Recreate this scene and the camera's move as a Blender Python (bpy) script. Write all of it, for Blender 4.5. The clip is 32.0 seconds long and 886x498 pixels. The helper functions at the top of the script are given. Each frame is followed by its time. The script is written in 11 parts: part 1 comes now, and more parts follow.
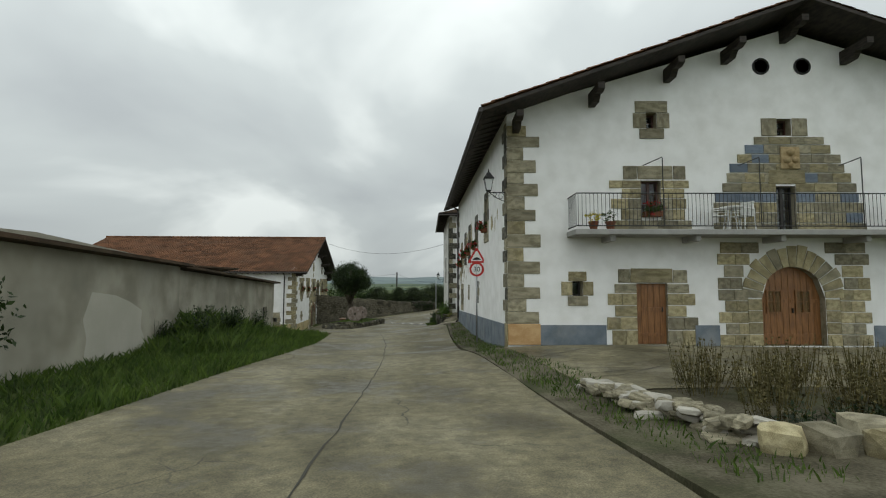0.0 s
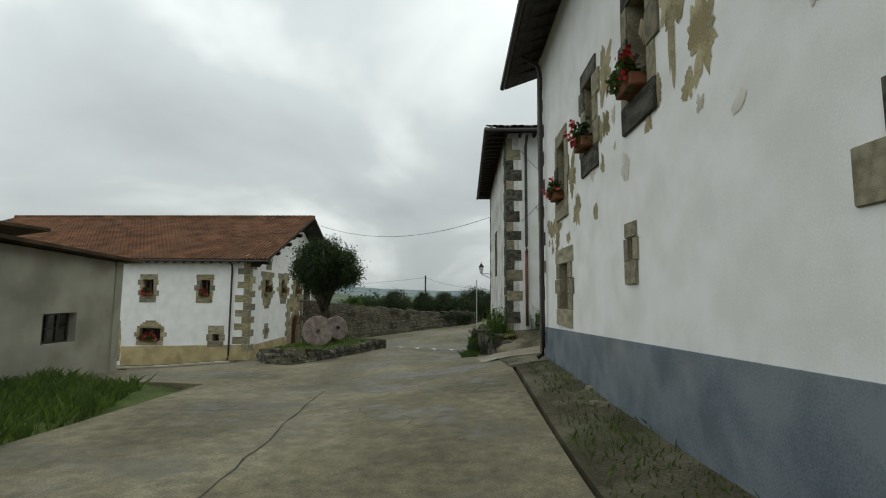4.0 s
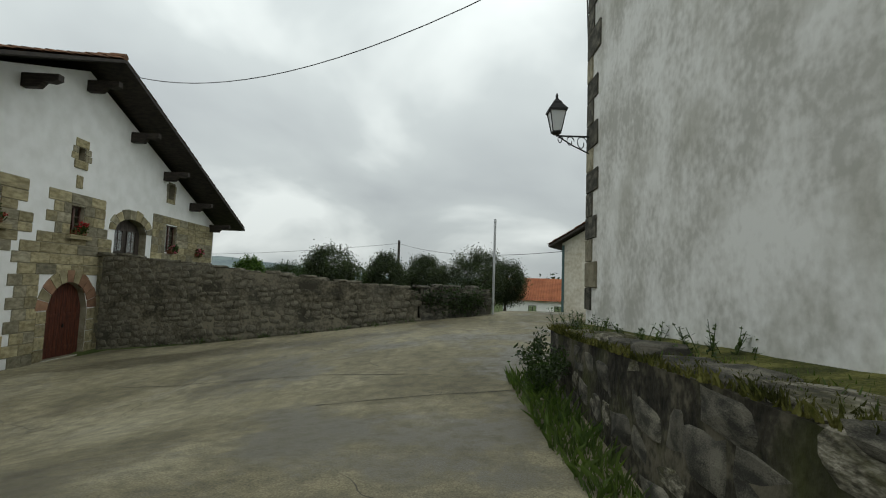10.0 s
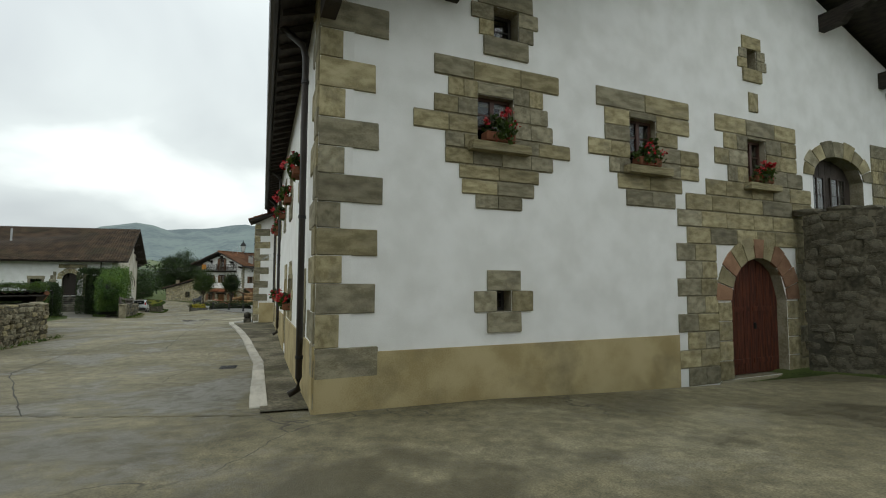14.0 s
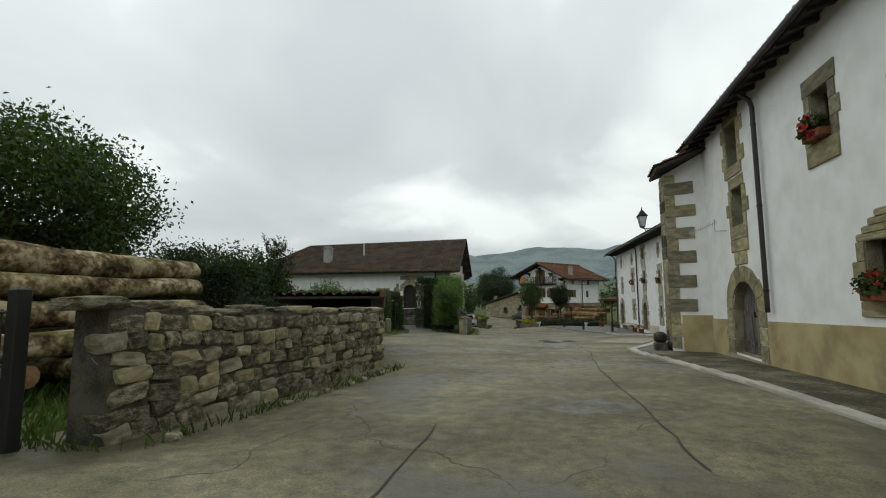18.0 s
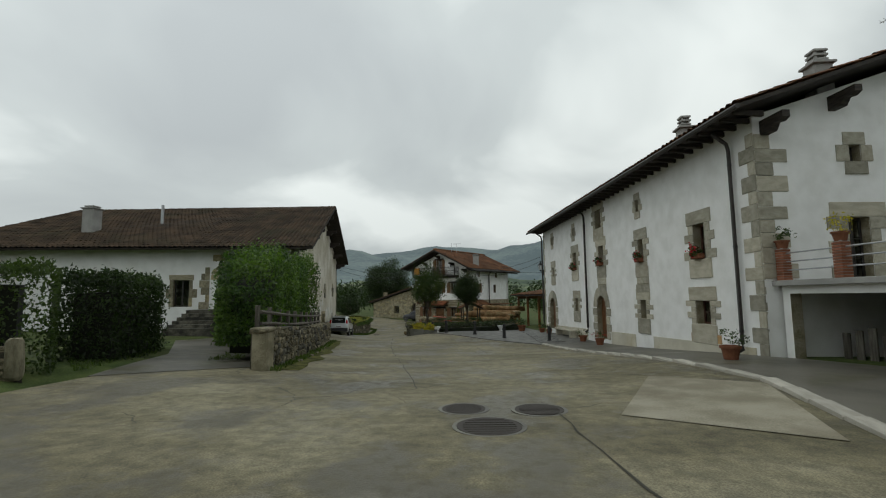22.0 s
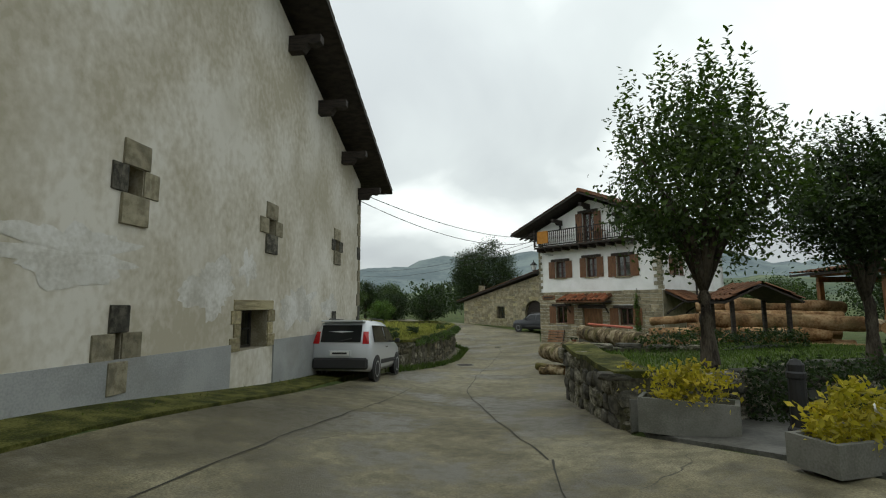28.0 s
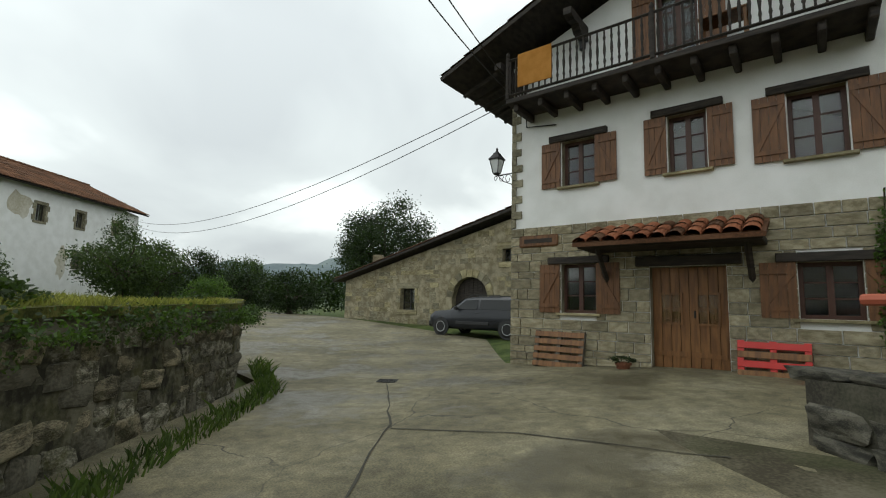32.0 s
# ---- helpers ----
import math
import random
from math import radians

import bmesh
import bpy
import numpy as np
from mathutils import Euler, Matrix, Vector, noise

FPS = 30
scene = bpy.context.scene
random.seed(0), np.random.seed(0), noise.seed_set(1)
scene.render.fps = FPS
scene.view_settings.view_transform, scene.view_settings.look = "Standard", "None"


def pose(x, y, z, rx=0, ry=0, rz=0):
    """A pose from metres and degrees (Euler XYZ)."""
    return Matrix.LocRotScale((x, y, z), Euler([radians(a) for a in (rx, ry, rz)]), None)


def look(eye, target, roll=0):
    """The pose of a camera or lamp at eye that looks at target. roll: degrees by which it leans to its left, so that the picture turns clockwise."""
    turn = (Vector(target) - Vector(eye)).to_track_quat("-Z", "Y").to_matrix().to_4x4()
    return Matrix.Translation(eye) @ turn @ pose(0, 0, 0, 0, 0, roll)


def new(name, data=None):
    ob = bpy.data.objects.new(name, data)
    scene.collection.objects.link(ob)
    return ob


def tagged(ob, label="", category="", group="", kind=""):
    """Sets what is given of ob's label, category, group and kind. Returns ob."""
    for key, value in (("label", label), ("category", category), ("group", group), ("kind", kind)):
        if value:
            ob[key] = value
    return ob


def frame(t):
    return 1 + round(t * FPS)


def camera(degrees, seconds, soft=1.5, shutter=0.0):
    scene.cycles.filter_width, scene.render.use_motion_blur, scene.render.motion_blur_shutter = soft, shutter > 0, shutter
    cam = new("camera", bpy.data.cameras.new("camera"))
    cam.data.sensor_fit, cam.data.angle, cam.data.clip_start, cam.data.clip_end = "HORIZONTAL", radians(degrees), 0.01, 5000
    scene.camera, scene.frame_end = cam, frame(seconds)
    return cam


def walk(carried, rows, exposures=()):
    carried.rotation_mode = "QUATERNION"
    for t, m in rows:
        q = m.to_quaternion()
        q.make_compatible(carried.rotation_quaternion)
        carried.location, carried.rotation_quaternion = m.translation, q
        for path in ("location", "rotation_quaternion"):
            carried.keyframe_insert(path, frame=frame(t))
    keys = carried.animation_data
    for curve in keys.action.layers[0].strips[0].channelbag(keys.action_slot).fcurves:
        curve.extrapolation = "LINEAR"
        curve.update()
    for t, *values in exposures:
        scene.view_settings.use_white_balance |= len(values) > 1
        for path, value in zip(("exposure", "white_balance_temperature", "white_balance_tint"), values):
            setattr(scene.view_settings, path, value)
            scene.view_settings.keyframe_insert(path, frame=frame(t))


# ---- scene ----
cam = camera(86.5, 32.0, soft=1.1)
PATH = [
    (0, (0.0, 0.0, 1.5), (0.0, 1.995, 1.636), 0.1),
    (0.5, (0.026, 2.55, 1.319), (0.024, 4.544, 1.47), 0.3),
    (1, (0.009, 5.073, 1.142), (0.003, 7.066, 1.304), 0.2),
    (1.5, (-0.026, 7.587, 0.989), (-0.044, 9.579, 1.171), 0.4),
    (2, (-0.074, 10.089, 0.862), (-0.11, 12.081, 1.036), 0.6),
    (2.5, (-0.148, 12.665, 0.741), (-0.214, 14.654, 0.935), 0.8),
    (3, (-0.274, 15.099, 0.609), (-0.373, 17.088, 0.796), 0.8),
    (3.5, (-0.41, 17.28, 0.478), (-0.535, 19.267, 0.667), 0.6),
    (5.5, (-0.991, 25.37, 0.037), (-1.235, 27.345, 0.243), 0.3),
    (6, (-1.243, 27.431, -0.034), (-1.472, 29.407, 0.175), 0.5),
    (6.5, (-1.437, 29.456, -0.118), (-1.642, 31.437, 0.073), 0.6),
    (7, (-1.631, 31.499, -0.233), (-1.815, 33.483, -0.063), 1.1),
    (7.5, (-1.742, 33.572, -0.363), (-1.911, 35.558, -0.194), 1.8),
    (8, (-1.859, 35.518, -0.482), (-1.997, 37.505, -0.297), 2.3),
    (8.5, (-1.912, 37.422, -0.641), (-1.995, 39.414, -0.474), 1.8),
    (9, (-1.943, 39.046, -0.799), (-1.988, 41.039, -0.629), 1.9),
    (9.5, (-1.961, 40.395, -0.863), (-2.012, 42.388, -0.706), 2.1),
    (10, (-2.024, 41.488, -0.918), (-2.117, 43.481, -0.777), 2.0),
    (10.5, (-2.152, 42.486, -0.949), (-2.3, 44.471, -0.758), 1.8),
    (11, (-2.337, 43.4, -1.033), (-2.548, 45.381, -0.857), 1.0),
    (11.5, (-2.661, 44.461, -1.138), (-3.017, 46.424, -1.002), 1.6),
    (12, (-3.217, 45.478, -1.187), (-3.793, 47.392, -1.116), 0.9),
    (12.5, (-4.048, 46.304, -1.327), (-4.969, 48.078, -1.248), -0.3),
    (13, (-5.207, 46.957, -1.55), (-6.521, 48.465, -1.525), 1.2),
    (13.5, (-6.53, 47.418, -1.751), (-8.194, 48.528, -1.714), 0.3),
    (14, (-7.968, 47.437, -1.865), (-9.865, 48.057, -1.736), 0.2),
    (14.5, (-9.405, 47.031, -1.954), (-11.396, 47.117, -1.781), 1.5),
    (15, (-10.835, 46.438, -2.054), (-12.8, 46.109, -1.882), 2.0),
    (15.5, (-12.428, 45.757, -2.152), (-14.321, 45.135, -1.982), 1.0),
    (17.5, (-19.441, 43.051, -2.65), (-21.32, 42.393, -2.464), -0.3),
    (18, (-21.23, 42.56, -2.716), (-23.14, 42.006, -2.505), -0.4),
    (18.5, (-23.068, 42.181, -2.752), (-25.006, 41.735, -2.532), 0.1),
    (19, (-25.031, 41.964, -2.801), (-26.99, 41.625, -2.583), -0.3),
    (19.5, (-27.003, 41.765, -2.837), (-28.978, 41.521, -2.635), -0.5),
    (20, (-28.971, 41.631, -2.869), (-30.953, 41.461, -2.671), -0.5),
    (20.5, (-30.973, 41.49, -2.918), (-32.959, 41.362, -2.719), -0.7),
    (21, (-33.011, 41.364, -2.975), (-34.997, 41.244, -2.765), -1.0),
    (21.5, (-35.097, 41.197, -3.02), (-37.083, 41.073, -2.817), -0.7),
    (22, (-37.271, 41.051, -3.08), (-39.257, 40.919, -2.877), -0.7),
    (22.5, (-39.504, 40.827, -3.183), (-41.489, 40.685, -2.979), -0.5),
    (23, (-41.911, 40.608, -3.257), (-43.896, 40.441, -3.079), -0.2),
    (23.5, (-44.352, 40.229, -3.352), (-46.329, 40.025, -3.135), 0.1),
    (24, (-46.869, 39.879, -3.494), (-48.841, 39.602, -3.303), 0.8),
    (24.5, (-49.281, 39.473, -3.631), (-51.246, 39.161, -3.425), 0.9),
    (25, (-52.053, 38.88, -3.732), (-54.006, 38.501, -3.521), 0.8),
    (25.5, (-54.422, 38.274, -3.787), (-56.36, 37.828, -3.572), 0.3),
    (27.5, (-62.635, 36.135, -4.097), (-64.54, 35.566, -3.875), -0.8),
    (28, (-64.76, 35.627, -4.163), (-66.676, 35.103, -3.929), -0.4),
    (28.5, (-67.051, 35.044, -4.247), (-68.985, 34.572, -4.05), 0.8),
    (29, (-69.289, 34.578, -4.381), (-71.239, 34.156, -4.237), 2.2),
    (29.5, (-71.638, 34.107, -4.592), (-73.605, 33.754, -4.5), 2.7),
    (30, (-74.225, 33.669, -4.824), (-76.2, 33.365, -4.722), 2.2),
    (30.5, (-77.016, 33.326, -5.045), (-78.996, 33.071, -4.923), 1.8),
    (31, (-79.851, 33.041, -5.2), (-81.831, 32.841, -5.0), 1.1),
    (31.5, (-82.59, 32.863, -5.287), (-84.57, 32.698, -5.061), 1.2),
    (32, (-85.447, 32.768, -5.382), (-87.425, 32.604, -5.135), 1.6),
]
walk(cam, [(t, look(eye, target, roll)) for t, eye, target, roll in PATH], [(t, e, 6420, 8.2) for t, e in ((0, -0.01), (6, -0.03), (9, -0.01), (12, -0.05), (14, 0.18), (15.5, 0.24), (18, -0.11), (20, -0.3), (22, -0.34), (25, -0.29), (28, 0.06), (29.5, 0.3), (32, 0.16))])

# ---- world, sun and exposure ----
world = bpy.data.worlds.new("overcast_sky")
scene.world = world
world.use_nodes = True
wn, wl = world.node_tree.nodes, world.node_tree.links
wn.clear()
w_out, w_bg = wn.new("ShaderNodeOutputWorld"), wn.new("ShaderNodeBackground")
w_sky = wn.new("ShaderNodeTexSky")
w_sky.sky_type, w_sky.sun_disc = "NISHITA", False
w_sky.sun_elevation, w_sky.sun_rotation = radians(50), radians(200)
w_sky.dust_density = 3.0
w_co = wn.new("ShaderNodeTexCoord")
w_sep, w_add, w_max = wn.new("ShaderNodeSeparateXYZ"), wn.new("ShaderNodeMath"), wn.new("ShaderNodeMath")
w_add.operation, w_add.inputs[1].default_value = "ADD", 0.38
w_max.operation, w_max.inputs[1].default_value = "MAXIMUM", 0.1
w_div = wn.new("ShaderNodeVectorMath")
w_div.operation = "DIVIDE"
w_comb = wn.new("ShaderNodeCombineXYZ")
w_flat = wn.new("ShaderNodeVectorMath")
w_flat.operation, w_flat.inputs[1].default_value = "MULTIPLY", (1, 1, 0.25)
wl.new(w_co.outputs["Generated"], w_sep.inputs[0])
wl.new(w_sep.outputs["Z"], w_add.inputs[0])
wl.new(w_add.outputs[0], w_max.inputs[0])
for k in range(3):
    wl.new(w_max.outputs[0], w_comb.inputs[k])
wl.new(w_co.outputs["Generated"], w_flat.inputs[0])
wl.new(w_flat.outputs[0], w_div.inputs[0])
wl.new(w_comb.outputs[0], w_div.inputs[1])
w_noise = wn.new("ShaderNodeTexNoise")
w_noise.inputs["Scale"].default_value, w_noise.inputs["Detail"].default_value = 1.35, 5.0
w_noise.inputs["Roughness"].default_value, w_noise.inputs["Distortion"].default_value = 0.44, 0.35
wl.new(w_div.outputs[0], w_noise.inputs["Vector"])
w_ramp = wn.new("ShaderNodeValToRGB")
w_ramp.color_ramp.elements[0].position, w_ramp.color_ramp.elements[0].color = 0.33, (0.56, 0.60, 0.61, 1)
w_ramp.color_ramp.elements[1].position, w_ramp.color_ramp.elements[1].color = 0.62, (1.03, 1.08, 1.05, 1)
w_mid = w_ramp.color_ramp.elements.new(0.5)
w_mid.color = (0.69, 0.74, 0.735, 1)
wl.new(w_noise.outputs["Fac"], w_ramp.inputs[0])
w_gain = wn.new("ShaderNodeMix")
w_gain.data_type, w_gain.blend_type = "RGBA", "MIX"
w_gain.inputs[0].default_value = 0.97
w_scale = wn.new("ShaderNodeVectorMath")
w_scale.operation = "SCALE"
w_tilt = wn.new("ShaderNodeMath")
w_tilt.operation, w_tilt.inputs[1].default_value = "MULTIPLY_ADD", -1.5
w_rise = wn.new("ShaderNodeMapRange")
for k, v in ((1, 0.0), (2, 0.5), (3, 8.2), (4, 12.2)):
    w_rise.inputs[k].default_value = v
wl.new(w_sep.outputs["Z"], w_rise.inputs[0])
wl.new(w_rise.outputs[0], w_tilt.inputs[2])
wl.new(w_sep.outputs["Y"], w_tilt.inputs[0])
wl.new(w_tilt.outputs[0], w_scale.inputs[3])
wl.new(w_ramp.outputs[0], w_scale.inputs[0])
wl.new(w_sky.outputs[0], w_gain.inputs[6])
wl.new(w_scale.outputs[0], w_gain.inputs[7])
wl.new(w_gain.outputs[2], w_bg.inputs["Color"])
w_bg.inputs["Strength"].default_value = 0.1
wl.new(w_bg.outputs[0], w_out.inputs[0])

sun = new("sun", bpy.data.lights.new("sun", "SUN"))
sun.data.energy, sun.data.angle, sun.data.color = 0.3, radians(40), (1.0, 0.97, 0.93)
sun.matrix_world = look((0, 0, 60), (18, 22, 0))

# ---- materials ----


def material(name, colours, scale=6.0, fine=60.0, rough=0.85, bump=0.25, metal=0.0, vary=0.0, island=0.0, stain=None, stain_scale=0.6, stain_amount=0.5, gloss=0.0, bump_size=0.01, stretch=(1, 1, 1)):
    """A surface of two or three mixed colours with grain, and broad stains of another colour."""
    m = bpy.data.materials.new(name)
    m.use_nodes = True
    nt = m.node_tree
    n, l = nt.nodes, nt.links
    bsdf = n["Principled BSDF"]
    bsdf.inputs["Roughness"].default_value, bsdf.inputs["Metallic"].default_value = rough, metal
    if rough >= 0.84:
        bsdf.inputs["Specular IOR Level"].default_value = 0.2
    co = n.new("ShaderNodeTexCoord")
    mp = n.new("ShaderNodeMapping")
    mp.inputs["Scale"].default_value = stretch
    l.new(co.outputs["Object"], mp.inputs["Vector"])
    info = n.new("ShaderNodeObjectInfo")
    shift = n.new("ShaderNodeVectorMath")
    shift.operation = "ADD"
    off = n.new("ShaderNodeVectorMath")
    off.operation, off.inputs[3].default_value = "SCALE", 37.0 if vary else 0.0
    comb = n.new("ShaderNodeCombineXYZ")
    for k in range(3):
        l.new(info.outputs["Random"], comb.inputs[k])
    l.new(comb.outputs[0], off.inputs[0])
    l.new(mp.outputs[0], shift.inputs[0])
    l.new(off.outputs[0], shift.inputs[1])
    big, small = n.new("ShaderNodeTexNoise"), n.new("ShaderNodeTexNoise")
    big.inputs["Scale"].default_value, big.inputs["Detail"].default_value = scale, 6
    small.inputs["Scale"].default_value, small.inputs["Detail"].default_value = fine, 4
    for t in (big, small):
        l.new(shift.outputs[0], t.inputs["Vector"])
    both = n.new("ShaderNodeMath")
    both.operation, both.inputs[1].default_value, both.inputs[2].default_value = "MULTIPLY_ADD", 0.35, 0.0
    l.new(small.outputs["Fac"], both.inputs[0])
    mul = n.new("ShaderNodeMath")
    mul.operation, mul.inputs[1].default_value = "MULTIPLY", 0.65
    l.new(big.outputs["Fac"], mul.inputs[0])
    l.new(mul.outputs[0], both.inputs[2])
    ramp = n.new("ShaderNodeValToRGB")
    e = ramp.color_ramp.elements
    e[0].position, e[1].position = 0.41, 0.59
    e[0].color, e[1].color = (*colours[0], 1), (*colours[-1], 1)
    if len(colours) > 2:
        e.new(0.5).color = (*colours[1], 1)
    l.new(both.outputs[0], ramp.inputs[0])
    last = ramp.outputs[0]
    if vary or island:
        hsv = n.new("ShaderNodeHueSaturation")
        vm = n.new("ShaderNodeMapRange")
        vm.inputs[3].default_value, vm.inputs[4].default_value = 1 - (vary or island), 1 + (vary or island)
        if island:
            geo = n.new("ShaderNodeNewGeometry")
            l.new(geo.outputs["Random Per Island"], vm.inputs[0])
        else:
            l.new(info.outputs["Random"], vm.inputs[0])
        l.new(vm.outputs[0], hsv.inputs["Value"])
        l.new(last, hsv.inputs["Color"])
        last = hsv.outputs[0]
    if stain:
        st = n.new("ShaderNodeTexNoise")
        st.inputs["Scale"].default_value, st.inputs["Detail"].default_value, st.inputs["Roughness"].default_value = stain_scale, 8, 0.62
        l.new(shift.outputs[0], st.inputs["Vector"])
        sr = n.new("ShaderNodeMapRange")
        sr.inputs[1].default_value, sr.inputs[2].default_value = 0.5, 0.68
        sr.inputs[3].default_value, sr.inputs[4].default_value = 0.0, stain_amount
        l.new(st.outputs["Fac"], sr.inputs[0])
        mix = n.new("ShaderNodeMix")
        mix.data_type = "RGBA"
        l.new(sr.outputs[0], mix.inputs[0])
        l.new(last, mix.inputs[6])
        mix.inputs[7].default_value = (*stain, 1)
        last = mix.outputs[2]
        if gloss:
            rr = n.new("ShaderNodeMapRange")
            rr.inputs[3].default_value, rr.inputs[4].default_value = rough, max(rough - gloss, 0.05)
            l.new(sr.outputs[0], rr.inputs[0])
            rr.inputs[2].default_value = max(stain_amount, 0.01)
            l.new(rr.outputs[0], bsdf.inputs["Roughness"])
    l.new(last, bsdf.inputs["Base Color"])
    if bump:
        bp = n.new("ShaderNodeBump")
        bp.inputs["Strength"].default_value, bp.inputs["Distance"].default_value = bump, bump_size
        l.new(both.outputs[0], bp.inputs["Height"])
        l.new(bp.outputs[0], bsdf.inputs["Normal"])
    return m


def plain(name, colour, rough=0.5, metal=0.0, coat=0.0):
    m = bpy.data.materials.new(name)
    m.use_nodes = True
    b = m.node_tree.nodes["Principled BSDF"]
    b.inputs["Base Color"].default_value, b.inputs["Roughness"].default_value = (*colour, 1), rough
    b.inputs["Metallic"].default_value, b.inputs["Coat Weight"].default_value = metal, coat
    return m


def glass_material(name, tint=(0.9, 0.95, 0.95)):
    m = bpy.data.materials.new(name)
    m.use_nodes = True
    b = m.node_tree.nodes["Principled BSDF"]
    b.inputs["Base Color"].default_value, b.inputs["Roughness"].default_value = (*tint, 1), 0.03
    b.inputs["Transmission Weight"].default_value, b.inputs["IOR"].default_value = 1.0, 1.45
    return m


WHITE = material("white_limewash", [(0.745, 0.745, 0.72), (0.80, 0.80, 0.78), (0.84, 0.84, 0.825)], 1.6, 60, 0.9, 0.35, stain=(0.62, 0.61, 0.565), stain_scale=0.9, stain_amount=0.25, bump_size=0.006)
GREY_PLASTER = material("weathered_grey_plaster", [(0.46, 0.455, 0.415), (0.62, 0.615, 0.58), (0.73, 0.73, 0.70)], 1.2, 11, 0.92, 0.5, stain=(0.33, 0.32, 0.26), stain_scale=0.9, stain_amount=0.6, stretch=(1, 1, 0.85), bump_size=0.015)
CREAM_PLASTER = material("aged_cream_plaster", [(0.45, 0.412, 0.315), (0.565, 0.53, 0.44), (0.67, 0.645, 0.57)], 0.7, 8, 0.92, 0.4, stain=(0.42, 0.385, 0.29), stain_scale=0.45, stain_amount=0.6, stretch=(1, 1, 0.75), bump_size=0.01)
BARN_PLASTER = material("grey_cement_render", [(0.235, 0.222, 0.175), (0.32, 0.30, 0.24), (0.39, 0.37, 0.30)], 0.8, 60, 0.92, 0.4, stain=(0.22, 0.21, 0.175), stain_scale=0.3, stain_amount=0.5)
BLUE_PLINTH = material("blue_grey_painted_plinth", [(0.115, 0.14, 0.165), (0.155, 0.185, 0.215), (0.20, 0.225, 0.25)], 1.6, 60, 0.85, 0.4, stain=(0.27, 0.27, 0.25), stain_scale=0.9, stain_amount=0.4)
OCHRE_PLINTH = material("ochre_painted_plinth", [(0.34, 0.27, 0.135), (0.42, 0.345, 0.185), (0.47, 0.39, 0.22)], 1.4, 60, 0.9, 0.4, stain=(0.20, 0.17, 0.10), stain_scale=0.8, stain_amount=0.75)
SAND_STONE = material("tan_sandstone", [(0.21, 0.178, 0.098), (0.31, 0.268, 0.155), (0.40, 0.35, 0.215)], 3, 45, 0.9, 0.6, vary=0.28, stain=(0.17, 0.155, 0.115), stain_scale=1.2, stain_amount=0.5, bump_size=0.012)
GREY_STONE = material("grey_sandstone", [(0.17, 0.152, 0.10), (0.25, 0.226, 0.155), (0.32, 0.29, 0.205)], 3, 45, 0.9, 0.6, vary=0.3, stain=(0.115, 0.105, 0.085), stain_scale=1.2, stain_amount=0.5, bump_size=0.012)
LICHEN_STONE = material("mossy_lichened_stone", [(0.05, 0.047, 0.034), (0.14, 0.13, 0.095), (0.30, 0.28, 0.225)], 3.2, 16, 0.93, 0.9, vary=0.35, stain=(0.075, 0.075, 0.022), stain_scale=1.8, stain_amount=0.75, bump_size=0.04)
LICHEN_CORE = material("mossy_wall_core", [(0.03, 0.028, 0.02), (0.085, 0.08, 0.055), (0.18, 0.165, 0.125)], 2.6, 14, 0.95, 0.9, stain=(0.06, 0.062, 0.016), stain_scale=1.3, stain_amount=0.8, bump_size=0.05)
DARK_STONE = material("dark_weathered_stone", [(0.032, 0.031, 0.025), (0.075, 0.071, 0.056), (0.145, 0.135, 0.105)], 3, 45, 0.9, 0.6, vary=0.3, stain=(0.055, 0.053, 0.046), stain_scale=1.0, stain_amount=0.5, bump_size=0.012)
STAINED_CEMENT = material("rain_stained_cement", [(0.07, 0.066, 0.052), (0.16, 0.152, 0.125), (0.28, 0.27, 0.235)], 1.6, 14, 0.92, 0.6, stain=(0.05, 0.05, 0.035), stain_scale=1.3, stain_amount=0.7, stretch=(1.6, 1.6, 0.5), bump_size=0.02)
YARD_CONCRETE = material("broken_mossy_yard_concrete", [(0.055, 0.05, 0.034), (0.115, 0.102, 0.068), (0.20, 0.18, 0.128)], 1.1, 16, 0.9, 0.7, stain=(0.05, 0.052, 0.02), stain_scale=0.9, stain_amount=0.8, bump_size=0.03)
PEELED = material("peeled_orange_brown_trunk", [(0.13, 0.07, 0.03), (0.27, 0.16, 0.075), (0.40, 0.27, 0.145)], 2.0, 12, 0.9, 0.7, vary=0.3, stain=(0.10, 0.08, 0.035), stain_scale=1.2, stain_amount=0.7, bump_size=0.04)
MORTAR = material("tan_lime_mortar", [(0.19, 0.165, 0.105), (0.27, 0.24, 0.165), (0.36, 0.33, 0.25)], 3, 30, 0.95, 0.5, stain=(0.13, 0.12, 0.09), stain_scale=1.5, stain_amount=0.5)
BLUE_STONE = material("blue_slate_stone", [(0.12, 0.15, 0.19), (0.17, 0.20, 0.24)], 3, 45, 0.85, 0.5, vary=0.2)
ORANGE_STONE = material("orange_ochre_stone", [(0.36, 0.22, 0.10), (0.46, 0.31, 0.16)], 3, 45, 0.9, 0.5, vary=0.2)
RUBBLE = material("field_stone", [(0.064, 0.057, 0.039), (0.149, 0.132, 0.089), (0.281, 0.242, 0.162)], 3.0, 18, 0.92, 0.9, vary=0.4, stain=(0.05, 0.052, 0.024), stain_scale=2.0, stain_amount=0.7, bump_size=0.05)
RUBBLE_MORTAR = material("dark_wall_core", [(0.05, 0.046, 0.036), (0.12, 0.11, 0.085)], 3, 40, 0.95, 0.8, stain=(0.05, 0.06, 0.03), stain_scale=0.8)
